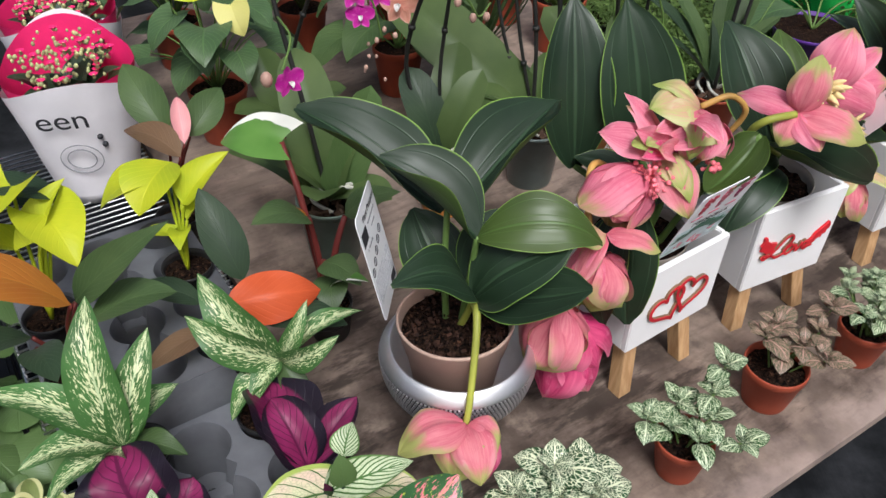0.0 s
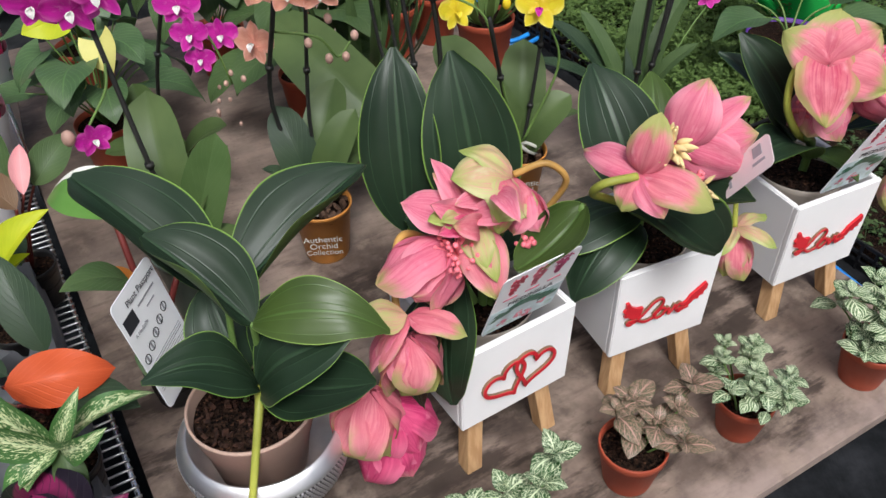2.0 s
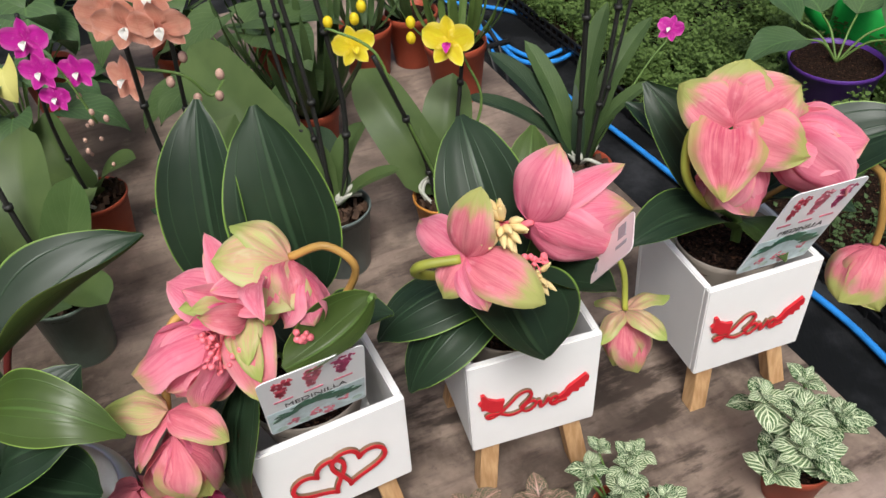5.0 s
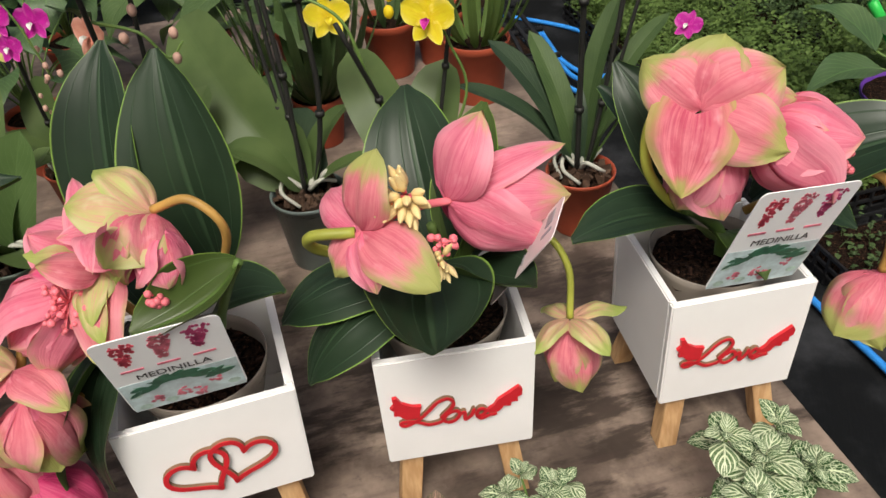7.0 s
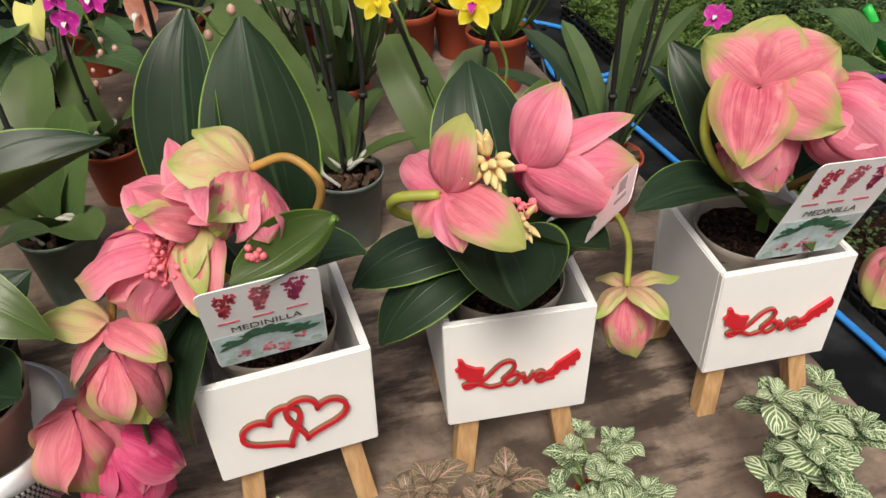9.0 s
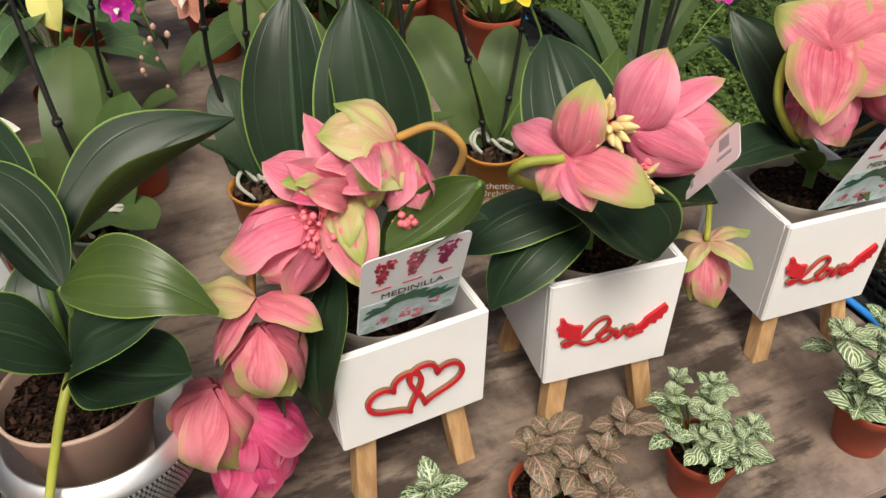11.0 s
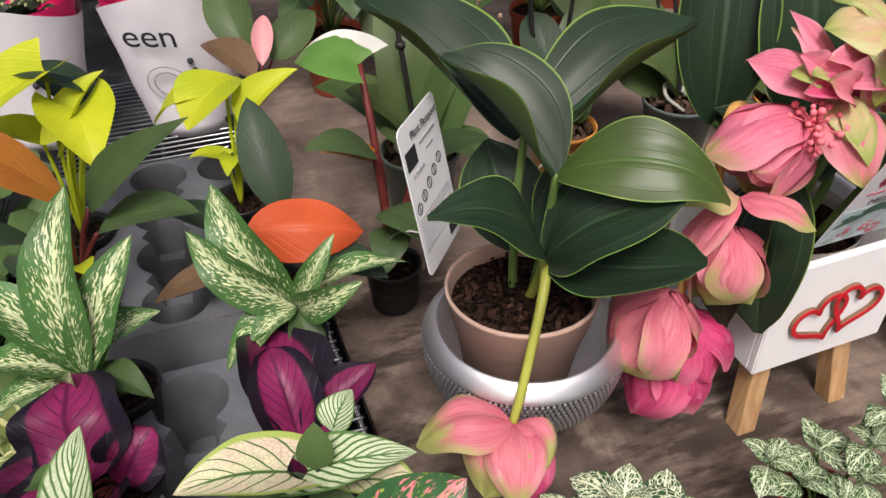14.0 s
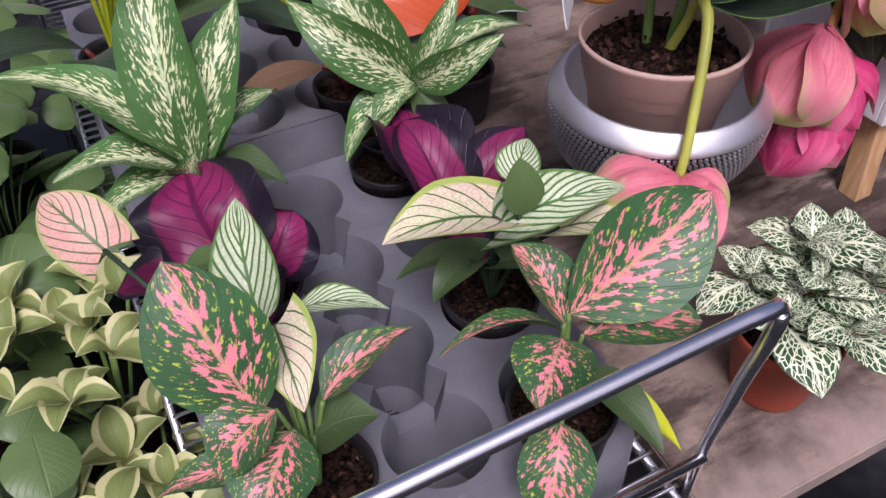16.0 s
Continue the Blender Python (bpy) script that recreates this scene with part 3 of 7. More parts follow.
def blade(parent, mat, base, tip, half, cup=0.2, sag=0.1, up=UP, roll=0.0, bend=None, shape="drip", droop=0.05):
    """A medinilla leaf whose halves are lifted evenly (cup), or by two angles of their own (bend)."""
    left, right = bend or (62 * cup, 62 * cup)
    return part("leaf", gutter_leaf(base, tip, half, left, right, sag, up, roll, shape, 0.06, 0.028, droop, half * 77 + tip[0] * 9), mat, parent, under=m_med_under)


def stem(parent, pts, r0, r1, mat=None, name="stem"):
    return part(name, tube(pts, r0, r1), mat or m_stem, parent)


def berries(parent, centre, radius, count, size, mat, seed):
    """A loose bunch of round berries, each on a thin stalk."""
    rnd = random.Random(seed)
    for _ in range(count):
        d = V((rnd.gauss(0, 1), rnd.gauss(0, 1), rnd.gauss(0, 1))).normalized()
        c = V(centre) + d * radius * rnd.uniform(0.45, 1)
        bm = bmesh.new()
        bmesh.ops.create_icosphere(bm, subdivisions=2, radius=size * rnd.uniform(0.7, 1.2), matrix=Matrix.Translation(c))
        tube([V(centre), c], size * 0.25, size * 0.2, 5, 1, bm)
        part("berry", bm, mat, parent)


def flower(parent, centre, axis, size, count, opening, mat, half=0.45, seed=0, inner=None, name="bract"):
    """Bracts round an axis; opening in degrees from the axis."""
    rnd = random.Random(seed)
    c, ax = V(centre), V(axis).normalized()
    sx = ax.orthogonal().normalized()
    sy = ax.cross(sx)
    rings = [(count, opening, 1.0, mat)] + ([(max(3, count - 1), opening * 0.5, 0.85, inner)] if inner else [])
    for k, (num, op, sc, mt) in enumerate(rings):
        for i in range(num):
            a = 2 * math.pi * (i + 0.5 * k) / num + rnd.uniform(-0.2, 0.2)
            rad = sx * math.cos(a) + sy * math.sin(a)
            o = radians((op * 0.72 if op < 40 else op) * rnd.uniform(0.85, 1.15))
            L = size * sc * rnd.uniform(0.88, 1.1)
            tip = c + L * (ax * math.cos(o) + rad * math.sin(o))
            part(name, leaf(c + rad * 0.002, tip, L * half * (1.12 if op < 40 else 1.0), "cup" if op < 40 else "bract", 0.24 if op < 40 else 0.2, 0.0, rad, 0.05, 0, -0.5 if op < 40 else -0.28, -0.1, 10, 12, None, rnd.random() * 9), mt, parent)


# ---- white planter boxes ----
BOX_TOP, BOX_FOOT, BOX_W = 0.190, 0.078, 0.135


def planter(c, yaw, label, deco, BOX_TOP=BOX_TOP, BOX_FOOT=BOX_FOOT, BOX_W=BOX_W):
    """A tapered white wooden box on four splayed pine legs."""
    ob = thing("planter_box", (c[0], c[1], 0), label, "planter", "white planter boxes")
    r = Matrix.Rotation(radians(yaw), 3, "Z")
    h, t, k = BOX_TOP - BOX_FOOT, 0.007, 0.972
    w = BOX_W / 2
    for i in range(4):
        q = r @ Matrix.Rotation(radians(90 * i), 3, "Z")
        inset = 0.0 if i % 2 == 0 else t
        bm = bmesh.new()
        vs = []
        for z, s in ((BOX_FOOT, k), (BOX_TOP, 1.0)):
            for x, y in ((-w * s + inset, -w * s), (w * s - inset, -w * s), (w * s - inset, -w * s + t), (-w * s + inset, -w * s + t)):
                vs.append(bm.verts.new(q @ V((x, y, z)) + V((c[0], c[1], 0))))
        for f in ((3, 2, 1, 0), (4, 5, 6, 7), (0, 1, 5, 4), (1, 2, 6, 5), (2, 3, 7, 6), (3, 0, 4, 7)):
            bm.faces.new([vs[j] for j in f])
        bmesh.ops.bevel(bm, geom=bm.edges[:], offset=0.0012, segments=2, affect="EDGES")
        part("side_board", bm, m_white, ob, flat=True)
    bm = bmesh.new()
    box(bm, (c[0], c[1], BOX_FOOT + 0.002), (BOX_W * k - 0.003, BOX_W * k - 0.003, 0.006), r, bevel=0.001)
    part("base_board", bm, m_white, ob, flat=True)
    for sx in (-1, 1):
        for sy in (-1, 1):
            bm = bmesh.new()
            a = r @ V((sx * 0.042, sy * 0.045, BOX_FOOT)) + V((c[0], c[1], 0))
            b = r @ V((sx * 0.051, sy * 0.058, 0.0)) + V((c[0], c[1], 0))
            s = 0.0095
            lo = [bm.verts.new(b + r @ V((x * s, y * s, 0))) for x, y in ((-1, -1), (1, -1), (1, 1), (-1, 1))]
            hi = [bm.verts.new(a + r @ V((x * s, y * s, 0))) for x, y in ((-1, -1), (1, -1), (1, 1), (-1, 1))]
            bm.faces.new(lo[::-1])
            bm.faces.new(hi)
            for i in range(4):
                bm.faces.new((lo[i], lo[(i + 1) % 4], hi[(i + 1) % 4], hi[i]))
            bmesh.ops.bevel(bm, geom=bm.edges[:], offset=0.0008, segments=1, affect="EDGES")
            part("leg", bm, m_wood, ob, "pale pine leg", flat=True)
    # the front face's frame: x along it, y up it, z out of it
    lean = math.atan2(w * (1 - k), h)
    face = Matrix.Translation((c[0], c[1], (BOX_TOP + BOX_FOOT) / 2)) @ r.to_4x4() @ Matrix.Translation((0, -w * (1 + k) / 2, 0)) @ Matrix.Rotation(radians(90) + lean, 4, "X")
    deco(ob, face)
    return ob


def slab(outline, m, z0, z1, bm=None):
    """A flat cut-out of some thickness."""
    bm = bm or bmesh.new()
    lo = [bm.verts.new(m @ V((x, y, z0))) for x, y in outline]
    hi = [bm.verts.new(m @ V((x, y, z1))) for x, y in outline]
    n = len(outline)
    bm.faces.new(hi)
    bm.faces.new(lo[::-1])
    for i in range(n):
        bm.faces.new((lo[i], lo[(i + 1) % n], hi[(i + 1) % n], hi[i]))
    return bm


def ring_slab(path, half, m, z0, z1):
    """A closed flat band along a loop."""
    bm = bmesh.new()
    n = len(path)
    rows = []
    for i, p in enumerate(path):
        d = V(path[(i + 1) % n]) - V(path[i - 1])
        d.normalize()
        s = V((-d.y, d.x))
        o, q = V(p) + s * half, V(p) - s * half
        rows.append([bm.verts.new(m @ V((x.x, x.y, z))) for x, z in ((o, z0), (o, z1), (q, z1), (q, z0))])
    for i in range(n):
        a, b = rows[i], rows[(i + 1) % n]
        for j in range(4):
            bm.faces.new((a[j], a[(j + 1) % 4], b[(j + 1) % 4], b[j]))
    bmesh.ops.recalc_face_normals(bm, faces=bm.faces[:])
    return bm


def heart_path(cx, cy, s, turn):
    out = []
    for i in range(48):
        t = 2 * math.pi * i / 48
        x, y = 16 * math.sin(t) ** 3, 13 * math.cos(t) - 5 * math.cos(2 * t) - 2 * math.cos(3 * t) - math.cos(4 * t)
        a = radians(turn)
        out.append((cx + s * (x * math.cos(a) - y * math.sin(a)), cy + s * (x * math.sin(a) + y * math.cos(a))))
    return out


def hearts(ob, face):
    for name, cx, cy, s, turn, z in (("heart", -0.0165, -0.005, 0.00158, 24, 0.0), ("heart", 0.0165, 0.0, 0.00158, -20, 0.0007)):
        heart = part(name, ring_slab(heart_path(cx, cy - 0.001, s, turn), 0.0022, face, 0.0004 + z, 0.0034 + z), m_edgewood, ob, "cut-out heart with bare sawn edges", flat=True)
        part("painted_face", ring_slab(heart_path(cx, cy - 0.001, s, turn), 0.00205, face, 0.0034 + z, 0.0042 + z), m_red, heart, "red painted face", flat=True)


def band(points, half, m, z0, z1):
    """An open flat stroke of some thickness along a smooth line, with rounded ends."""
    path = smooth_path([V((x, y, 0)) for x, y in points], 5)
    left, right = [], []
    for i, p in enumerate(path):
        d = (path[min(i + 1, len(path) - 1)] - path[max(i - 1, 0)]).normalized()
        k = half * (0.55 if i in (0, len(path) - 1) else 1.0)
        left.append(p + V((-d.y, d.x, 0)) * k)
        right.append(p - V((-d.y, d.x, 0)) * k)
    bm = bmesh.new()
    rows = [[bm.verts.new(m @ V((q.x, q.y, z))) for q, z in ((a, z0), (a, z1), (b, z1), (b, z0))] for a, b in zip(left, right)]
    for a, b in zip(rows, rows[1:]):
        for k in range(4):
            bm.faces.new((a[k], a[(k + 1) % 4], b[(k + 1) % 4], b[k]))
    bm.faces.new(rows[0][::-1])
    bm.faces.new(rows[-1])
    bmesh.ops.recalc_face_normals(bm, faces=bm.faces[:])
    return bm


LETTERS = (("letter_l", [(-0.0162, -0.009), (-0.006, 0.0024), (-0.0051, 0.0098), (-0.0101, 0.0133), (-0.0183, 0.0102), (-0.0284, -0.0012), (-0.0365, -0.0082), (-0.0457, -0.0122), (-0.0497, -0.0091), (-0.0466, -0.007), (-0.0365, -0.0092), (-0.0264, -0.0151), (-0.0173, -0.0143), (-0.0138, -0.012)]),
           ("letter_o", [(-0.0111, -0.0158), (-0.0138, -0.0104), (-0.0091, -0.0046), (-0.0024, -0.003), (0.0, -0.0085), (-0.0051, -0.0149), (-0.0111, -0.0158)]),
           ("letter_v", [(-0.0004, -0.0083), (0.0041, -0.0058), (0.0045, -0.0151), (0.0097, -0.0108), (0.0125, -0.0034)]),
           ("letter_e", [(0.0134, -0.0143), (0.0199, -0.0118), (0.0223, -0.0075), (0.0178, -0.0046), (0.0142, -0.0102), (0.0178, -0.0166), (0.0243, -0.0144), (0.0315, -0.014)]))
WING_R = [(0.0223, -0.0096), (0.0294, -0.0044), (0.0324, 0.0017), (0.0406, 0.0074), (0.0507, 0.0148), (0.0536, 0.0106), (0.0531, 0.0038), (0.0495, 0.0022), (0.0497, -0.003), (0.0442, -0.0028), (0.0436, -0.0077), (0.0377, -0.0062), (0.0344, -0.0111), (0.0274, -0.0144)]
WING_L = [(-0.0334, -0.0048), (-0.0446, -0.0042), (-0.0503, 0.0018), (-0.0543, 0.0025), (-0.0536, 0.0079), (-0.0568, 0.0113), (-0.0536, 0.0148), (-0.0543, 0.023), (-0.0507, 0.0235), (-0.0466, 0.0157), (-0.0385, 0.0104), (-0.0312, 0.0092), (-0.0329, 0.002)]


def love(ob, face):
    """The joined-up word Love in cut-out red board between two wings."""
    for k, (name, pts) in enumerate(LETTERS):
        letter = part(name, band(pts, 0.0016, face, 0.0004, 0.0029 + 0.0003 * k), m_edgewood, ob, "cut-out script letter with bare sawn edges", flat=True)
        part("painted_face", band(pts, 0.0015, face, 0.0029 + 0.0003 * k, 0.0037 + 0.0003 * k), m_red, letter, "red painted face", flat=True)
    for w in (WING_R, WING_L):
        part("wing", slab(w, face, 0.0005, 0.0036), m_red, ob, "red cut-out wing with feathered edge", flat=True)


B1, B2, B3 = (0.223, 0.709), (0.398, 0.816), (0.613, 0.945)
planter(B1, 35, "white wooden planter box with two red hearts, on pine legs", hearts, 0.191, 0.081, 0.138)
planter(B2, 26, "white wooden planter box with red winged word, on pine legs", love, 0.190, 0.067, 0.131)
planter(B3, 28, "white wooden planter box with red winged word, near table corner", love, 0.183, 0.060, 0.131)


def tag_card(name, tl, tr, bl, label, rich):
    """A plastic plant label standing in a pot, with its print."""
    tl, tr, bl = V(tl), V(tr), V(bl)
    x, y = tr - tl, tl - bl
    x, w, hgt = x.normalized(), x.length, y.length
    y = (y - x * y.dot(x)).normalized()
    z = x.cross(y)
    ob = thing(name, bl, label, "plant label")
    m = Matrix((x, y, z)).transposed().to_4x4()
    m.translation = bl
    rr = 0.006
    outline = []
    for cx, cy, a0 in ((w - rr, rr, -90), (w - rr, hgt - rr, 0), (rr, hgt - rr, 90), (rr, rr, 180)):
        for k in range(5):
            a = radians(a0 + 22.5 * k)
            outline.append((cx + rr * math.cos(a), cy + rr * math.sin(a)))
    body = part("card", slab(outline, m, 0, 0.0008), m_card, ob, flat=True)
    rich(ob, m, w, hgt)
    return ob


def bar(ob, m, x0, y0, x1, y1, mat, name="print", z=0.0013):
    part(name, slab([(x0, y0), (x1, y0), (x1, y1), (x0, y1)], m, 0.0009, z), mat, ob, flat=True)


def word(ob, m, text, x, y, size, mat, rot=0.0):
    cu = bpy.data.curves.new("word", "FONT")
    cu.body, cu.size, cu.extrude = text, size, 0.0001
    cu.align_x, cu.align_y = "CENTER", "CENTER"
    tmp = new("word", cu)
    bpy.context.view_layer.update()
    me = bpy.data.meshes.new_from_object(tmp.evaluated_get(bpy.context.evaluated_depsgraph_get()))
    bpy.data.objects.remove(tmp)
    bm = bmesh.new()
    bm.from_mesh(me)
    bpy.data.meshes.remove(me)
    bm.transform(m @ Matrix.Translation((x, y, 0.0018)) @ Matrix.Rotation(radians(rot), 4, "Z"))
    part("lettering", bm, mat, ob, flat=True)


def picture_tag(ob, m, w, h):
    """Three red flower clusters above, the plant's name, and a plant over a pale ground below."""
    rnd = random.Random(5)
    bar(ob, m, 0.001, 0.001, w - 0.001, h * 0.42, m_cardblue, "picture_ground", 0.0011)
    for k in range(3):
        bm = bmesh.new()
        cx = w * (0.2 + 0.29 * k)
        for _ in range(120):
            a, q = rnd.uniform(0, 6.28), rnd.random()
            f = math.sqrt(rnd.random())
            x = cx + 0.0095 * (1 - 0.75 * q) * f * math.cos(a) + 0.003 * (0.5 - q)
            y = h * (0.93 - 0.25 * q) + 0.002 * math.sin(a)
            z = rnd.uniform(0.0008, 0.0017)
            slab([(x - z, y), (x - z * 0.4, y - z), (x + z * 0.6, y - z), (x + z, y), (x, y + z)], m, 0.0009, 0.0013, bm)
        part("flower_print", bm, (m_printred, m_printrose, m_printmagenta)[k], ob, flat=True)
        bar(ob, m, cx - 0.0075, h * 0.585, cx + 0.0075, h * 0.605, m_printrose)
    word(ob, m, "MEDINILLA", w / 2, h * 0.50, 0.0105 * w / 0.085, m_print)
    bm = bmesh.new()
    for k in range(34):
        f = k / 33
        x, y = w * (0.14 + 0.70 * f) + rnd.uniform(-0.004, 0.004), h * (0.28 + 0.12 * math.sin(math.pi * f)) + rnd.uniform(-0.006, 0.004)
        a, l, q = rnd.uniform(-0.7, 0.7), rnd.uniform(0.005, 0.009), rnd.uniform(0.0016, 0.0030)
        ca, sa = math.cos(a), math.sin(a)
        slab([(x + ca * p - sa * t, y + sa * p + ca * t) for p, t in ((-l, 0), (-l * 0.4, -q), (l * 0.5, -q), (l, 0), (l * 0.5, q), (-l * 0.4, q))], m, 0.0012, 0.0014 + 0.00001 * k, bm)
    part("plant_print", bm, m_printgreen, ob, flat=True)
    for fx, fy in ((0.24, 0.12), (0.47, 0.15), (0.60, 0.09), (0.76, 0.22)):
        bm = bmesh.new()
        for _ in range(16):
            x, y, z = w * fx + rnd.uniform(-0.004, 0.004), h * fy + rnd.uniform(-0.006, 0.006), rnd.uniform(0.001, 0.0022)
            slab([(x - z, y), (x, y - z), (x + z, y), (x, y + z)], m, 0.0012, 0.0015, bm)
        part("flower_print", bm, m_printrose, ob, flat=True)
    for fx, fy in ((0.12, 0.06), (0.35, 0.07), (0.88, 0.30), (0.9, 0.1), (0.1, 0.25)):
        x, y = w * fx, h * fy
        part("leaf_print", slab([(x + 0.005 * math.cos(t), y + 0.004 * math.sin(t)) for t in (0, 1, 2, 3, 4, 5)], m, 0.0012, 0.0013), m_printpale, ob, flat=True)


def passport_tag(ob, m, w, h):
    """A white plant passport with a flag, care symbols and small print."""
    word(ob, m, "Plant Passport", w * 0.60, h * 0.90, 0.0088, m_print)
    bar(ob, m, w * 0.06, h * 0.72, w * 0.32, h * 0.84, m_print)
    word(ob, m, "A Medinilla", w * 0.28, h * 0.67, 0.005, m_printgrey)
    bar(ob, m, w * 0.42, h * 0.80, w * 0.85, h * 0.815, m_printgrey)
    bar(ob, m, w * 0.55, h * 0.73, w * 0.75, h * 0.742, m_printgrey)
    for k in range(5):
        cx, cy = w * (0.12 + 0.17 * k), h * (0.46 + 0.035 * k)
        part("symbol", ring_slab([(cx + 0.0042 * math.cos(t * 0.3927), cy + 0.0042 * math.sin(t * 0.3927)) for t in range(16)], 0.0004, m, 0.0009, 0.0013), m_print, ob, flat=True)
        bar(ob, m, cx - 0.001, cy - 0.003, cx + 0.001, cy + 0.003, m_printgrey)
    for k in range(11):
        bar(ob, m, w * 0.06, h * (0.385 - 0.022 * k), w * (0.92 if k % 4 != 3 else 0.7), h * (0.389 - 0.022 * k), m_printgrey)
    bar(ob, m, w * 0.7, h * 0.05, w * 0.95, h * 0.13, m_print)


tag_card("plant_label", (0.243, 0.599, 0.307), (0.311, 0.645, 0.309), (0.223, 0.631, 0.206), "glossy picture label leaning in a white planter box", picture_tag)
tag_card("plant_label", (0.632, 0.842, 0.312), (0.703, 0.885, 0.306), (0.608, 0.871, 0.195), "glossy picture label leaning in the corner planter box", picture_tag)
tag_card("plant_passport_label", (-0.073, 0.564, 0.307), (-0.066, 0.635, 0.305), (-0.050, 0.553, 0.190), "white printed plant passport label in the tan pot", passport_tag)

# ---- silver bowl and the large medinilla in it ----
bowl_c = V((0.021, 0.572, 0))
bowl = thing("silver_bowl", bowl_c, "footed silver metal bowl with a studded lower band", "bowl")
m_silver = plain("brushed_silver", (0.74, 0.74, 0.75), 0.46, 1.0, 0.1, bump=0.12)
# much darker metal behind the studs, so that they stand out
m_silverdark = plain("dark_grey_metal", (0.05, 0.05, 0.055), 0.5, 1.0, 0.2)
prof = [(0.001, 0.0), (0.036, 0.0), (0.037, 0.003), (0.027, 0.016), (0.023, 0.045), (0.034, 0.068), (0.058, 0.082)]
part("foot", lathe(prof, bowl_c, 56), m_silver, bowl)
BAND = [(0.058, 0.082), (0.0690, 0.0935), (0.0752, 0.1070), (0.0785, 0.1210), (0.0797, 0.1350)]
part("band", lathe(BAND, bowl_c, 72), m_silverdark, bowl, "dark ground of the studded band")
prof = [(0.0797, 0.1350), (0.0806, 0.1357), (0.0803, 0.1374), (0.0790, 0.1400), (0.0752, 0.1455), (0.0712, 0.1492), (0.0696, 0.1498), (0.0686, 0.1486), (0.0675, 0.130), (0.062, 0.110), (0.05, 0.095), (0.001, 0.090)]
part("shell", lathe(prof, bowl_c, 96), m_silver, bowl, crease=40)
studs = bmesh.new()
for k in range(11):
    z = 0.1330 - 0.0045 * k
    r = next(r0 + (r1 - r0) * (z - z0) / (z1 - z0) for (r0, z0), (r1, z1) in zip(BAND, BAND[1:]) if z0 <= z <= z1)
    count = 120
    for i in range(count):
        a = 2 * math.pi * (i + 0.5 * (k % 2)) / count
        bmesh.ops.create_cube(studs, size=1, matrix=Matrix.Translation(bowl_c + V((r * math.cos(a), r * math.sin(a), z))) @ Matrix.Rotation(a, 4, "Z") @ Matrix.Diagonal((0.0036, 0.0022, 0.0026, 1)))
tagged(part("studs", studs, m_silver, bowl, "rows of small raised studs", flat=True), kind="stuff")

pc = V((0.017, 0.565, 0.098))
LEANING = Matrix.Rotation(radians(-2.5), 3, "X")
med = thing("medinilla_plant", pc, "glossy green medinilla in a tan pot, one drooping pink flower", "potted plant", "medinillas")
prof = [(0.001, 0.0), (0.038, 0.0), (0.040, 0.003), (0.0475, 0.052), (0.0492, 0.0535), (0.0500, 0.062), (0.0516, 0.0635), (0.0538, 0.080), (0.0556, 0.0825), (0.0556, 0.085), (0.0535, 0.0855), (0.0528, 0.083), (0.050, 0.066), (0.045, 0.045)]
part("pot", lathe([(1.05 * r, z) for r, z in prof], pc, 64, LEANING), m_tan, med, "tan plastic pot with stepped rim", crease=38)
part("soil", disc(pc + V((0, 0.002, 0.0715)), 0.0530, 36, 0.005, 9, 3), m_soil, med)


def crumbs(ob, c, r, count, seed):
    """Loose reddish-brown bark crumbs on the soil."""
    rnd = random.Random(seed)
    bm = bmesh.new()
    for _ in range(count):
        a, q, k = rnd.uniform(0, 6.28), math.sqrt(rnd.random()) * r, rnd.uniform(0.6, 1.5)
        bmesh.ops.create_cube(bm, size=1, matrix=Matrix.Translation(V(c) + V((q * math.cos(a), q * math.sin(a), rnd.uniform(0, 0.004)))) @ Euler((rnd.uniform(0, 3), rnd.uniform(0, 3), rnd.uniform(0, 3))).to_matrix().to_4x4() @ Matrix.Diagonal((0.005 * k, 0.0028 * k, 0.0018, 1)))
    tagged(part("bark_litter", bm, m_crumb, ob, "loose brown bark crumbs", flat=True), kind="stuff")


m_crumb = plain("bark_crumb", (0.040, 0.017, 0.010), 0.9, var=0.7, scale=120)
crumbs(med, pc + V((0, 0.002, 0.0725)), 0.050, 110, 8)
nl, nh = V((0.033, 0.557, 0.218)), V((0.035, 0.572, 0.282))
stem(med, [(0.022, 0.575, 0.165), (0.028, 0.566, 0.19), nl], 0.0040, 0.0034, m_stalk)
stem(med, [(0.024, 0.582, 0.165), (0.03, 0.582, 0.22), nh], 0.004, 0.0030, m_stem)
stem(med, [(0.008, 0.582, 0.165), (0.006, 0.590, 0.23), (0.008, 0.600, 0.294)], 0.0035, 0.003, m_stem)
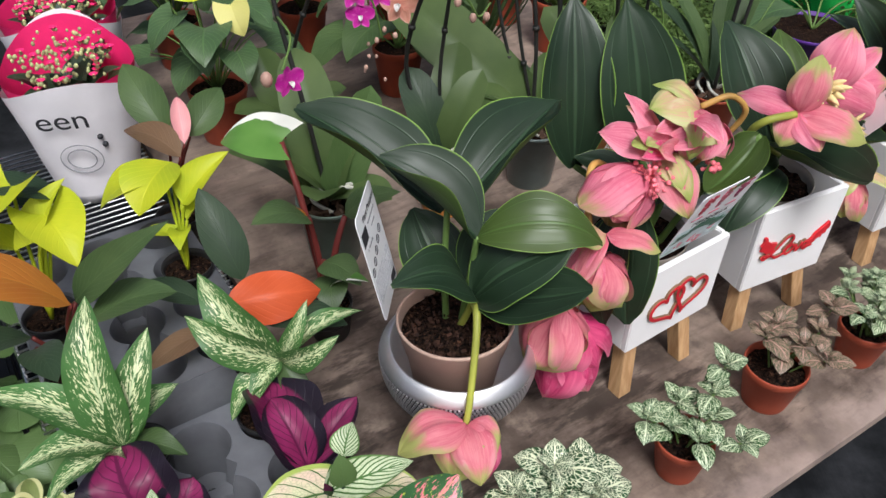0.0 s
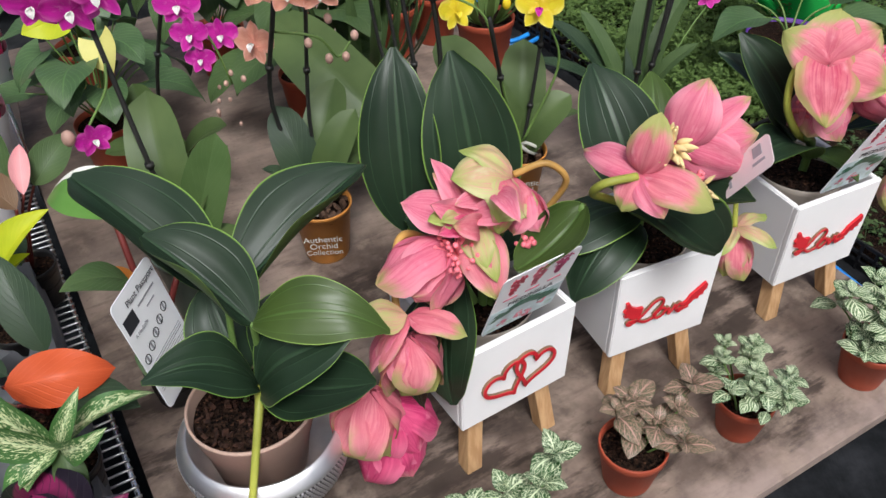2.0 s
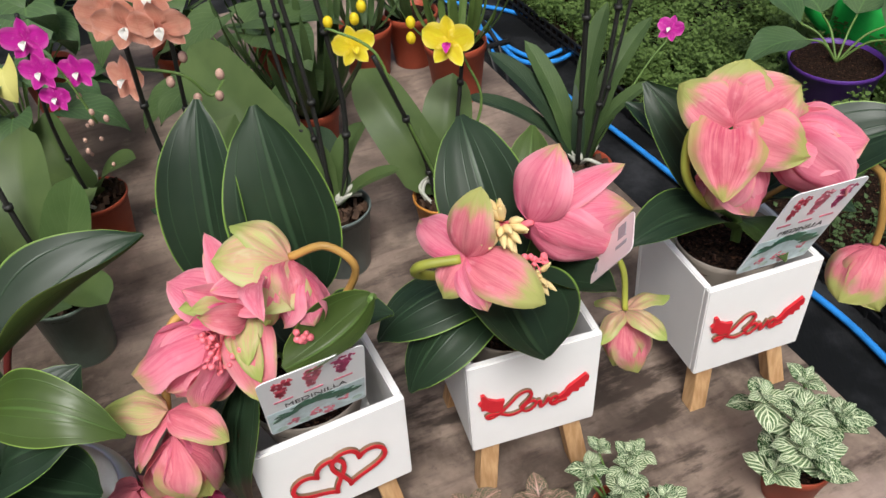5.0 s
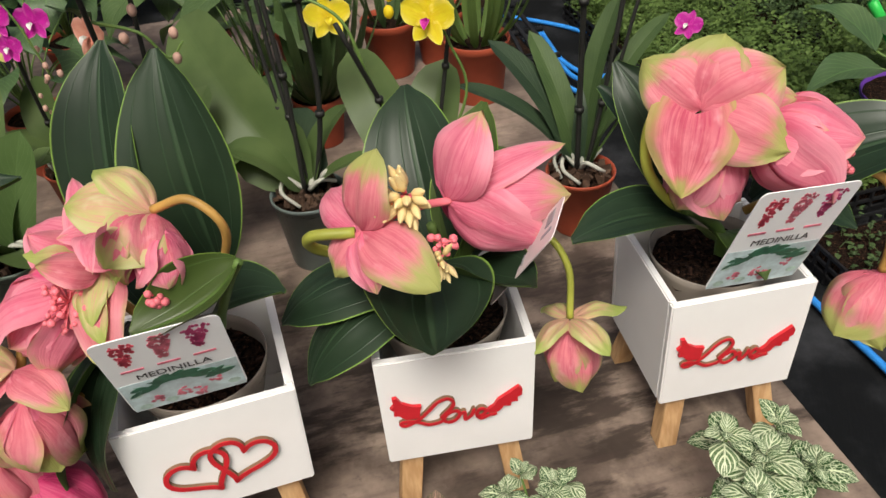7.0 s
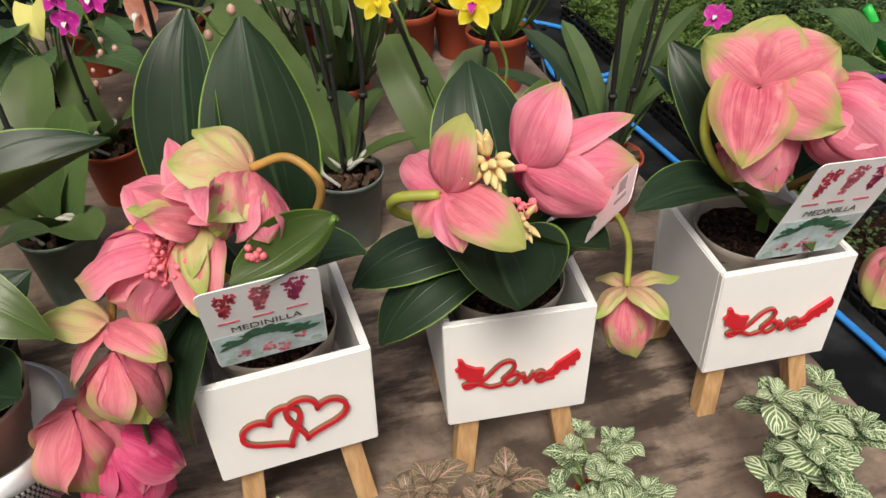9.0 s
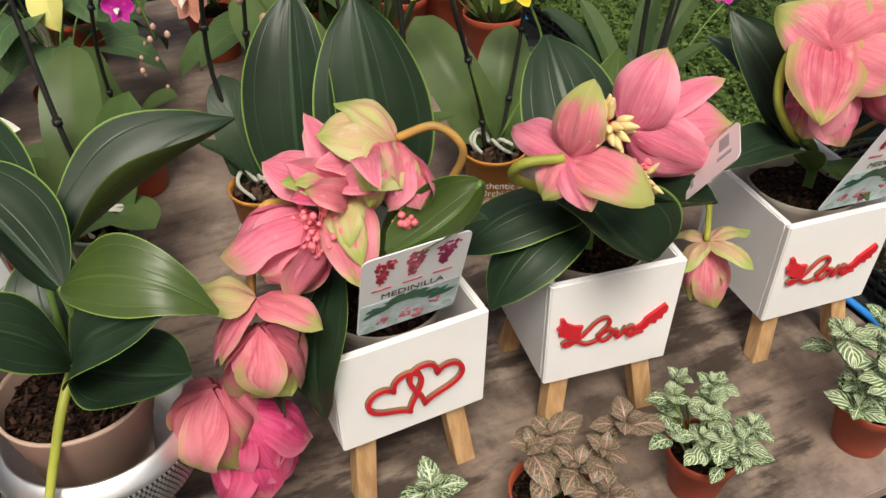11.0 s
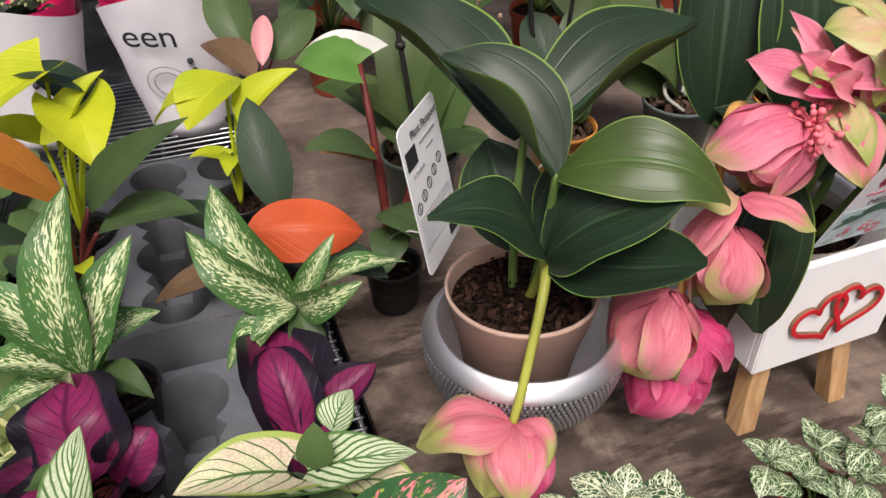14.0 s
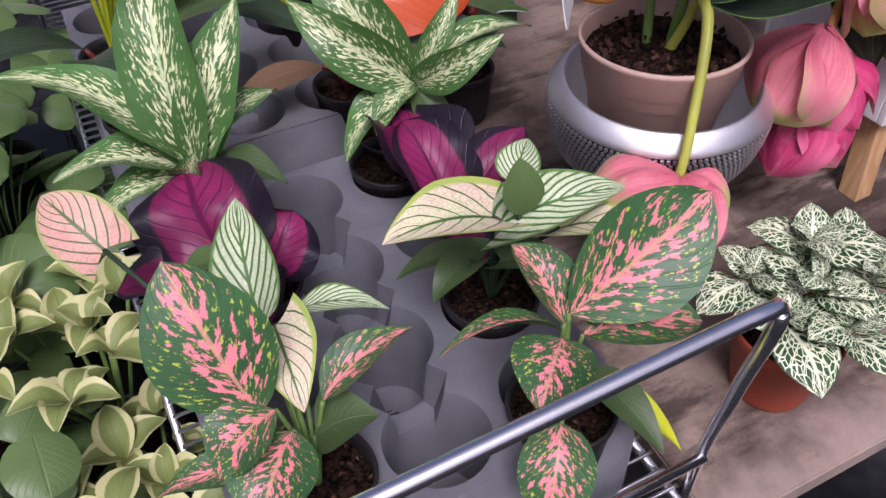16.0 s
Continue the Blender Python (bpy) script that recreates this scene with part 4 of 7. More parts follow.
for mat, b, t, w, kw in (
    (m_med, (0.004, 0.600, 0.290), (-0.135, 0.675, 0.357), 0.047, dict(sag=0.04, left=50, right=26, roll=-12, droop=0.06)),
    (m_med, nh, (-0.053, 0.610, 0.344), 0.044, dict(sag=0.05, left=64, right=30, roll=-14, droop=0.06)),
    (m_med, (0.014, 0.602, 0.284), (0.117, 0.711, 0.345), 0.048, dict(sag=0.03, left=32, right=56, roll=12, droop=0.04)),
    (m_med_light, nh, (0.148, 0.566, 0.288), 0.027, dict(sag=0.20, left=26, right=-26, roll=16, droop=0.2)),
    (m_med, nl, (0.119, 0.556, 0.286), 0.042, dict(sag=0.14, left=26, right=6, roll=16)),
    (m_med, nl, (-0.036, 0.512, 0.282), 0.029, dict(sag=0.20, left=-12, right=20, roll=-4, droop=0.1)),
    (m_med, nl, (0.138, 0.536, 0.252), 0.036, dict(sag=-0.04, left=20, right=8, roll=8)),
    (m_med, (0.010, 0.588, 0.20), (-0.026, 0.640, 0.262), 0.034, dict(sag=0.1, up=(0.3, -1, 0.3))),
    (m_med, (0.028, 0.588, 0.21), (0.070, 0.640, 0.262), 0.032, dict(sag=0.1, up=(-0.2, -1, 0.4))),
):
    part("leaf", gutter_leaf(b, t, w, seed=w * 90 + t[0] * 7, **kw), mat, med, under=m_med_under)
stem(med, [nl, (0.036, 0.540, 0.214), (0.035, 0.520, 0.195), (0.030, 0.490, 0.150), (0.027, 0.480, 0.132)], 0.0042, 0.0032, m_stalk, "flower_stalk")
fc = V((0.027, 0.479, 0.132))
for t, w, mt in (((-0.036, 0.452, 0.122), 0.027, m_petal_green), ((0.056, 0.458, 0.118), 0.022, m_petal_green), ((0.016, 0.438, 0.098), 0.027, m_petal_green), ((0.040, 0.428, 0.108), 0.022, m_petal_green), ((0.030, 0.485, 0.080), 0.026, m_petal_deep), ((0.005, 0.470, 0.085), 0.024, m_petal_deep), ((0.045, 0.45, 0.08), 0.024, m_petal_deep)):
    part("bract", leaf(fc, t, w, "bract", 0.24, 0.1, V(t) - fc + V((0, 0, 0.08)), 0.08, 0, -0.3, 0.0, 10, 12, None, w * 99), mt, med)

# ---- medinilla with the hanging flowers, in the hearts box ----
def boxed_pot(ob, c, seed):
    prof = [(0.03, BOX_FOOT + 0.006), (0.0540, BOX_TOP - 0.016), (0.0555, BOX_TOP - 0.008), (0.0545, BOX_TOP - 0.007), (0.0535, BOX_TOP - 0.016), (0.045, BOX_TOP - 0.05)]
    part("pot", lathe(prof, (c[0], c[1], 0), 48), m_inner, ob, "grey-brown plastic nursery pot")
    part("soil", disc((c[0], c[1], BOX_TOP - 0.022), 0.0525, 30, 0.006, 7, seed), m_soil, ob)
    crumbs(ob, (c[0], c[1], BOX_TOP - 0.021), 0.048, 24, seed)


p2 = thing("medinilla_plant", (B1[0], B1[1], BOX_FOOT), "medinilla with drooping pink and green flowers, in a box", "potted plant", "medinillas")
boxed_pot(p2, B1, 4)
for mat, b, t, w, kw in (
    (m_med, (0.150, 0.752, 0.235), (0.138, 0.808, 0.408), 0.042, dict(sag=0.06, bend=(24, 10), up=(0.1, -1, 0.5), roll=-8)),
    (m_med, (0.225, 0.765, 0.235), (0.193, 0.801, 0.408), 0.050, dict(sag=0.06, bend=(10, 18), up=(0.1, -1, 0.5), roll=6)),
    (m_med_light, (0.312, 0.676, 0.326), (0.252, 0.626, 0.296), 0.034, dict(sag=-0.16, bend=(34, 62), roll=-8)),
    (m_med, (0.200, 0.680, 0.245), (0.196, 0.602, 0.140), 0.038, dict(sag=0.12, cup=0.2, up=(-0.5, -0.7, 0.6))),
    (m_med, (0.190, 0.675, 0.235), (0.168, 0.590, 0.150), 0.034, dict(sag=0.12, cup=0.2, up=(-0.8, -0.5, 0.6))),
    (m_med, (0.235, 0.715, 0.215), (0.310, 0.720, 0.265), 0.034, dict(sag=0.12, cup=0.3)),
    (m_med, (0.215, 0.715, 0.215), (0.148, 0.745, 0.255), 0.03, dict(sag=0.12, cup=0.3)),
):
    blade(p2, mat, b, t, w, **kw)
stem(p2, [(0.220, 0.714, 0.165), (0.19, 0.73, 0.215), (0.150, 0.752, 0.238)], 0.0045, 0.0035, m_stem)
stem(p2, [(0.232, 0.714, 0.165), (0.245, 0.725, 0.22), (0.225, 0.765, 0.238)], 0.0045, 0.0035, m_stem)
stem(p2, [(0.226, 0.712, 0.16), (0.226, 0.708, 0.2), (0.232, 0.698, 0.25), (0.25, 0.70, 0.30)], 0.005, 0.004, m_stem)
stem(p2, [(0.262, 0.70, 0.275), (0.288, 0.697, 0.315), (0.296, 0.69, 0.345), (0.277, 0.688, 0.362), (0.25, 0.685, 0.352)], 0.0030, 0.0032, m_stalk_warm, "flower_stalk")
stem(p2, [(0.205, 0.690, 0.24), (0.168, 0.680, 0.285), (0.150, 0.665, 0.295), (0.146, 0.64, 0.27), (0.150, 0.612, 0.235)], 0.004, 0.0035, m_stalk_warm, "flower_stalk")
stem(p2, [(0.172, 0.640, 0.2), (0.146, 0.615, 0.205), (0.136, 0.60, 0.185), (0.130, 0.582, 0.17)], 0.004, 0.0035, m_stalk_warm, "flower_stalk")
stem(p2, [(0.245, 0.705, 0.165), (0.268, 0.690, 0.24), (0.296, 0.680, 0.30), (0.312, 0.676, 0.326)], 0.004, 0.003, m_stem)
# upper cluster
tc = V((0.250, 0.684, 0.350))
for t, w, mt, up in (((0.196, 0.668, 0.358), 0.026, m_petal_lime, (0, -0.4, 1)), ((0.238, 0.640, 0.335), 0.026, m_petal_lime, (0.3, -0.8, 0.8)), ((0.203, 0.695, 0.370), 0.016, m_petal_lime, (0, 0, 1)), ((0.262, 0.650, 0.328), 0.022, m_petal_green, (0.9, -0.5, 0.4))):
    part("bract", leaf(tc, t, w, "bract", 0.22, 0.1, up, 0.06, 0, -0.35, 0, 10, 12, None, w * 77), mt, p2)
bc = V((0.214, 0.660, 0.318))
for t, w, mt, up in (((0.152, 0.672, 0.330), 0.026, m_petal, (-0.3, -0.2, 1)), ((0.178, 0.638, 0.338), 0.015, m_petal_lime, (0, -0.3, 1)), ((0.180, 0.690, 0.350), 0.013, m_petal, (0, 0, 1)), ((0.178, 0.70, 0.358), 0.011, m_petal, (0, 0, 1)), ((0.238, 0.612, 0.272), 0.022, m_petal_green, (0.2, -1, 0.2)), ((0.228, 0.622, 0.300), 0.015, m_petal_lime, (0, -0.8, 0.7)), ((0.19, 0.632, 0.342), 0.012, m_petal_lime, (-0.2, -0.5, 1))):
    part("bract", leaf(bc, t, w, "bract", 0.15, 0.1, up, 0.08, 0, -0.3, 0, 8, 12, None, w * 77), mt, p2)
flower(p2, (0.198, 0.655, 0.302), (-0.72, -0.5, -0.7), 0.070, 5, 28, m_petal, 0.42, 3, m_petal)
berries(p2, (0.202, 0.636, 0.304), 0.021, 78, 0.0024, m_berry, 2)
flower(p2, (0.260, 0.676, 0.345), (0.05, -0.45, -0.9), 0.040, 4, 22, m_petal, 0.42, 5, m_petal)
berries(p2, (0.262, 0.652, 0.306), 0.012, 14, 0.0028, m_berry, 6)
# the tangle of narrow half-open bracts between the two flowers
rnd = random.Random(17)
for k in range(15):
    f = rnd.random()
    c0 = bc.lerp(tc, f) + V((rnd.uniform(-0.012, 0.012), -0.012 + rnd.uniform(-0.012, 0.008), rnd.uniform(-0.016, 0.012)))
    d = V((rnd.uniform(-1, 0.5), rnd.uniform(-0.9, 0.3), rnd.uniform(-0.9, 0.9))).normalized()
    length = rnd.uniform(0.030, 0.048)
    part("bract", leaf(c0, c0 + d * length, length * rnd.uniform(0.20, 0.32), "bract", rnd.uniform(-0.2, 0.25), 0.2, (0.1, -0.7, 0.7), 0.14, 0, rnd.uniform(-0.5, 0.4), rnd.uniform(-0.2, 0.3), 8, 10, None, k * 1.7), (m_petal_lime, m_petal, m_petal_green, m_petal, m_petal_deep)[k % 5], p2)
# lower cluster
flower(p2, (0.160, 0.604, 0.234), (0.10, -0.10, -1), 0.066, 4, 17, m_petal_green, 0.46, 8, m_petal)
hc = V((0.160, 0.606, 0.258))
for t, w, mt in (((0.108, 0.596, 0.258), 0.021, m_petal_lime), ((0.212, 0.592, 0.248), 0.017, m_petal_green), ((0.134, 0.580, 0.212), 0.012, m_petal_green), ((0.124, 0.588, 0.20), 0.013, m_petal)):
    part("bract", leaf(hc, t, w, "bract", 0.15, 0.1, UP, 0.08, 0, -0.3, 0, 8, 10, None, w * 77), mt, p2)
flower(p2, (0.126, 0.582, 0.186), (-0.18, -0.12, -1), 0.068, 4, 24, m_petal_green, 0.50, 11)
flower(p2, (0.136, 0.588, 0.135), (0.05, 0.05, -1), 0.072, 5, 34, m_petal_deep, 0.42, 12, m_petal_deep)
flower(p2, (0.140, 0.588, 0.160), (0.15, 0.12, -0.9), 0.064, 5, 38, m_petal_deep, 0.38, 13)

# ---- medinilla in the first lettered box ----
p3 = thing("medinilla_plant", (B2[0], B2[1], BOX_FOOT), "medinilla with a spread pink flower, in a box", "potted plant", "medinillas")
boxed_pot(p3, B2, 5)
for mat, b, t, w, kw in (
    (m_med, (0.396, 0.83, 0.215), (0.342, 0.916, 0.336), 0.046, dict(sag=0.10, cup=0.25, up=(0.1, -1, 0.6))),
    (m_med_light, (0.41, 0.83, 0.215), (0.410, 0.925, 0.322), 0.03, dict(sag=0.10, cup=0.3, up=(0, -1, 0.6))),
    (m_med, (0.392, 0.800, 0.236), (0.440, 0.682, 0.262), 0.058, dict(sag=-0.04, bend=(34, 26), roll=-6, droop=-0.06)),
    (m_med, (0.392, 0.806, 0.222), (0.286, 0.742, 0.208), 0.040, dict(sag=0.22, bend=(-18, -14))),
    (m_med, (0.392, 0.798, 0.210), (0.318, 0.712, 0.176), 0.038, dict(sag=0.26, bend=(-12, -20))),
    (m_med, (0.415, 0.815, 0.225), (0.489, 0.755, 0.276), 0.033, dict(sag=-0.05, cup=0.6)),
    (m_med, (0.41, 0.83, 0.215), (0.470, 0.855, 0.265), 0.033, dict(sag=0.1, cup=0.3)),
):
    blade(p3, mat, b, t, w, **kw)
stem(p3, [(0.398, 0.818, 0.16), (0.398, 0.815, 0.2), (0.405, 0.81, 0.235), (0.40, 0.80, 0.28)], 0.0055, 0.004, m_stem)
stem(p3, [(0.395, 0.80, 0.225), (0.352, 0.77, 0.262), (0.330, 0.742, 0.290), (0.338, 0.728, 0.312), (0.368, 0.735, 0.315)], 0.0042, 0.0042, m_stalk, "flower_stalk")
qc = V((0.372, 0.738, 0.315))
for t, w, mt, up in (((0.324, 0.790, 0.308), 0.018, m_petal, (-0.4, -0.3, 1)), ((0.384, 0.752, 0.374), 0.021, m_petal_green, (-0.2, -1, 0.4)), ((0.437, 0.708, 0.298), 0.023, m_petal_green, (0, -0.6, 1)), ((0.392, 0.706, 0.288), 0.017, m_petal, (0, -1, 0.4)), ((0.355, 0.72, 0.285), 0.018, m_petal_green, (-0.5, -1, 0.2))):
    part("bract", leaf(qc, t, w, "bract", 0.16, 0.1, up, 0.06, 0, -0.35, 0, 10, 12, None, w * 55), mt, p3)
rc = V((0.418, 0.790, 0.312))
for t, w, mt, up in (((0.440, 0.815, 0.374), 0.028, m_petal, (-0.5, -1, 0.3)), ((0.494, 0.842, 0.338), 0.015, m_petal, (0.2, -0.5, 1)), ((0.503, 0.822, 0.308), 0.026, m_petal, (0.2, -0.8, 0.7)), ((0.490, 0.800, 0.280), 0.028, m_petal, (0.3, -1, 0)), ((0.478, 0.85, 0.29), 0.03, m_petal_deep, (0.4, 0.6, -0.4)), ((0.456, 0.835, 0.262), 0.028, m_petal_deep, (0.4, 0.2, -0.8))):
    part("bract", leaf(rc, t, w, "bract", 0.14, 0.1, up, 0.06, 0, -0.35, 0, 10, 12, None, w * 55), mt, p3)


def stamens(ob, c, axis, count, size, seed, mat=None):
    """A tuft of plump cream flower buds on short pink stalks."""
    rnd = random.Random(seed)
    ax = V(axis).normalized()
    for _ in range(count):
        d = (ax + 0.85 * V((rnd.gauss(0, 1), rnd.gauss(0, 1), rnd.gauss(0, 1))).normalized()).normalized()
        a, L = V(c) + d * size * 0.35, size * rnd.uniform(0.45, 0.75)
        bm = tube([a, a + d * L * 0.3, a + d * L * 0.7, a + d * L], size * 0.07, size * 0.03, 9, 3)
        for q in bm.verts:
            f = max(0.0, min(1.0, (q.co - a).dot(d) / L))
            axis_p = a + d * (f * L)
            q.co = axis_p + (q.co - axis_p) * (0.8 + 1.5 * math.sin(math.pi * f) ** 0.8)
        bud_ob = part("flower_bud", bm, mat or m_stamen, ob)
        part("bud_stalk", tube([V(c), a], 0.0010, 0.0010, 6, 1), m_berry, bud_ob)


stamens(p3, (0.398, 0.762, 0.332), (0.1, -0.9, 0.35), 26, 0.030, 3)
stamens(p3, (0.428, 0.738, 0.300), (0.5, -0.7, 0.1), 12, 0.020, 4)
berries(p3, (0.425, 0.752, 0.302), 0.012, 12, 0.0028, m_berry, 9)
stem(p3, [(0.372, 0.742, 0.315), (0.40, 0.768, 0.318), (0.42, 0.79, 0.312)], 0.0032, 0.0032, m_berry, "flower_stalk")

# ---- medinilla in the corner box ----
p4 = thing("medinilla_plant", (B3[0], B3[1], BOX_FOOT), "medinilla with a heart-shaped pink and green bract, in a box", "potted plant", "medinillas")
boxed_pot(p4, B3, 6)
for mat, b, t, w, kw in (
    (m_med, (0.605, 0.955, 0.215), (0.514, 0.968, 0.345), 0.036, dict(sag=0.08, cup=0.3, up=(0.3, -1, 0.5))),
    (m_med, (0.600, 0.950, 0.215), (0.500, 0.985, 0.315), 0.030, dict(sag=0.08, cup=0.3, up=(0.3, -1, 0.5), roll=30)),
    (m_med, (0.610, 0.930, 0.205), (0.505, 0.832, 0.262), 0.036, dict(sag=0.14, cup=0.2)),
    (m_med, (0.640, 0.965, 0.225), (0.778, 0.985, 0.300), 0.046, dict(sag=0.12, cup=0.3, roll=20)),
    (m_med_light, (0.62, 0.95, 0.2), (0.655, 0.885, 0.205), 0.022, dict(sag=0.1, cup=0.3)),
    (m_med, (0.64, 0.97, 0.215), (0.72, 0.93, 0.235), 0.03, dict(sag=0.12, cup=0.3)),
):
    blade(p4, mat, b, t, w, **kw)
stem(p4, [(0.622, 0.955, 0.16), (0.618, 0.945, 0.2), (0.60, 0.91, 0.24), (0.585, 0.89, 0.26)], 0.0055, 0.005, m_stem)
stem(p4, [(0.60, 0.92, 0.235), (0.572, 0.890, 0.265), (0.551, 0.885, 0.30), (0.551, 0.893, 0.335), (0.567, 0.902, 0.352), (0.586, 0.905, 0.348)], 0.0042, 0.0042, m_stalk, "flower_stalk")
stem(p4, [(0.635, 0.955, 0.22), (0.70, 0.955, 0.27), (0.740, 0.955, 0.262), (0.752, 0.945, 0.215), (0.752, 0.94, 0.185)], 0.004, 0.004, m_stalk_warm, "flower_stalk")
TOPS = ((0.538, 0.918, 0.372), (0.640, 0.922, 0.372), (0.596, 0.932, 0.390), (0.652, 0.884, 0.324))
hc = V((0.586, 0.895, 0.346))
part("bract", leaf(hc + V((-0.004, -0.012, 0.003)), (0.580, 0.850, 0.296), 0.034, "heart", 0.10, -0.10, (0.0, -1, 0.65), 0.05, 0, -0.2, -0.06, 18, 20, None, 2, 0.03, 0.24, 0.03), m_heart_bract, p4, "heart-shaped pink bract with a green rim")
for t, w, mt, up in ((TOPS[0], 0.026, m_petal_green, (-0.3, -0.8, 0.8)), (TOPS[2], 0.036, m_petal_green, (0, -1, 0.5)), (TOPS[1], 0.034, m_petal_green, (0.4, -0.8, 0.7)), (TOPS[3], 0.029, m_petal_green, (0.4, -1, 0.5)), ((0.655, 0.93, 0.345), 0.018, m_petal, (0.6, -0.6, 0.6))):
    part("bract", leaf(hc, t, w, "bract", 0.14, 0.1, up, 0.06, 0, -0.3, 0, 10, 12, None, w * 55), mt, p4)
flower(p4, (0.594, 0.905, 0.322), (0.05, -0.1, -1), 0.062, 5, 30, m_petal, 0.42, 21, m_petal)
flower(p4, (0.622, 0.915, 0.328), (1, 0.0, -0.4), 0.078, 5, 30, m_petal, 0.42, 22, m_petal)
berries(p4, (0.572, 0.895, 0.296), 0.014, 14, 0.003, m_berry, 23)
berries(p4, (0.690, 0.915, 0.305), 0.014, 18, 0.003, m_berry, 24)
flower(p4, (0.752, 0.938, 0.185), (-0.1, -0.15, -1), 0.062, 5, 36, m_petal_green, 0.45, 25, m_petal)

# a small hanging flower between the two lettered boxes
p5 = thing("medinilla_offshoot", (0.52, 0.93, 0.0), "hanging pink and green medinilla flower on a green stem", "flower")
stem(p5, [(0.44, 0.85, 0.20), (0.475, 0.85, 0.245), (0.500, 0.84, 0.225), (0.506, 0.824, 0.184)], 0.003, 0.003, m_stalk, "flower_stalk")
flower(p5, (0.507, 0.822, 0.178), (0.05, -0.1, -1), 0.055, 5, 24, m_petal_green, 0.34, 31, m_petal_green)
flower(p5, (0.506, 0.824, 0.184), (0.1, -0.1, -0.4), 0.048, 4, 74, m_petal_lime, 0.28, 32)


# ---- small fittonia pots along the front edge ----
def fittonia(name, label, c, r, h, mat, count, spread, size, seed, alt=None, heads=None, rise=0.035, broad=0.36):
    """A low plant of many small oval leaves set in crossing pairs on short stems."""
    rnd = random.Random(seed)
    ob = thing(name, (*c, 0), label, "potted plant", "small nerve plants")
    pot(ob, (c[0], c[1], 0), r, h, m_terra, 0.011, True, 0.7, seed=seed)
    heads = heads or [(rnd.uniform(-1, 1) * spread, rnd.uniform(-1, 1) * spread, rnd.uniform(0.3, 1) * rise) for _ in range(count)]
    for dx, dy, dz in heads:
        foot = V((c[0] + dx * 0.3, c[1] + dy * 0.3, h - 0.01))
        headp = V((c[0] + dx, c[1] + dy, h + dz))
        part("stem", tube([foot, (foot + headp) / 2 + V((0, 0, 0.006)), headp], 0.0012, 0.0010, 6, 4), m_stem, ob)
        a0 = rnd.uniform(0, 3.14)
        for tier in range(3):
            k = 1 - 0.27 * tier
            for i in range(2):
                a = a0 + tier * math.pi / 2 + i * math.pi + rnd.uniform(-0.25, 0.25)
                L = size * k * rnd.uniform(0.85, 1.15)
                el = rnd.uniform(-0.15, 0.35) + 0.32 * tier
                b = headp + V((0, 0, 0.005 * tier - 0.004))
                t = b + L * V((math.cos(a) * math.cos(el), math.sin(a) * math.cos(el), math.sin(el)))
                part("leaf", leaf(b, t, L * broad, "ellipse", 0.16, 0.2, UP, 0.04, 0, -0.25, 0.06, 6, 8, None, rnd.random() * 9), alt if alt and rnd.random() < 0.4 else mat, ob)
    return ob


fittonia("nerve_plant", "green white-veined nerve plant in a terracotta pot", (0.258, 0.524), 0.031, 0.055, m_fitt, 6, 0.03, 0.031, 41, None, [(-0.045, 0.0, 0.03), (-0.02, -0.005, 0.02), (0.005, -0.02, 0.02), (0.02, 0.0, 0.03), (0.035, 0.035, 0.07), (0.025, 0.02, 0.045), (0.05, -0.02, 0.015), (-0.01, 0.02, 0.03)])
fittonia("nerve_plant", "brownish pink-veined nerve plant in a terracotta pot", (0.383, 0.622), 0.036, 0.060, m_fittred, 6, 0.03, 0.033, 42, None, [(-0.02, 0.01, 0.035), (0.0, 0.0, 0.02), (0.02, 0.0, 0.03), (0.04, 0.01, 0.04), (0.055, 0.03, 0.055), (-0.005, 0.02, 0.04), (0.045, -0.015, 0.02)])
fittonia("nerve_plant", "bushy white-rayed nerve plant in a terracotta pot", (0.515, 0.690), 0.032, 0.055, m_fittside, 24, 0.042, 0.021, 43, m_fitt, None, 0.055)
fittonia("nerve_plant", "bushy white-netted nerve plant at the table corner", (0.678, 0.768), 0.033, 0.058, m_fitt, 17, 0.044, 0.030, 44, m_fittside, None, 0.07)
fittonia("nerve_plant", "large-leaved white-netted nerve plant in a terracotta pot", (0.104, 0.420), 0.036, 0.062, m_fittbig, 7, 0.036, 0.045, 45, None, [(-0.030, 0.012, 0.028), (0.004, 0.026, 0.045), (0.040, 0.004, 0.040), (-0.012, -0.018, 0.022), (0.024, -0.022, 0.020), (0.03, 0.03, 0.03), (0.008, 0.002, 0.034)], broad=0.42)

# plain price label leaning behind the middle box's plant
pale = plain("pale_pink_card", (0.70, 0.60, 0.60), 0.4, var=0.04, bump=0)


def price_tag(ob, m, w, h):
    bar(ob, m, w * 0.14, h * 0.80, w * 0.46, h * 0.90, m_printgrey)
    bar(ob, m, w * 0.6, h * 0.78, w * 0.68, h * 0.92, m_printgrey)
    bar(ob, m, w * 0.2, h * 0.5, w * 0.8, h * 0.53, m_printgrey)
    bar(ob, m, w * 0.2, h * 0.44, w * 0.7, h * 0.46, m_printgrey)


label_ob = tag_card("price_label", (0.503, 0.794, 0.323), (0.5013, 0.756, 0.3125), (0.449, 0.828, 0.224), "small pale plastic price label standing in the box", price_tag)
for child in label_ob.children:
    if child.name.startswith("card"):
        child.data.materials[0] = pale

# ---- wire trolley with grey carrier trays ----
R0, R1, RV0, RV1, RZ = -0.062, 0.200, 0.245, 1.30, 0.012
rack = thing("wire_trolley", tp(0.07, 0.7, FLOOR), "chrome wire trolley shelf with a tubular push handle", "trolley")
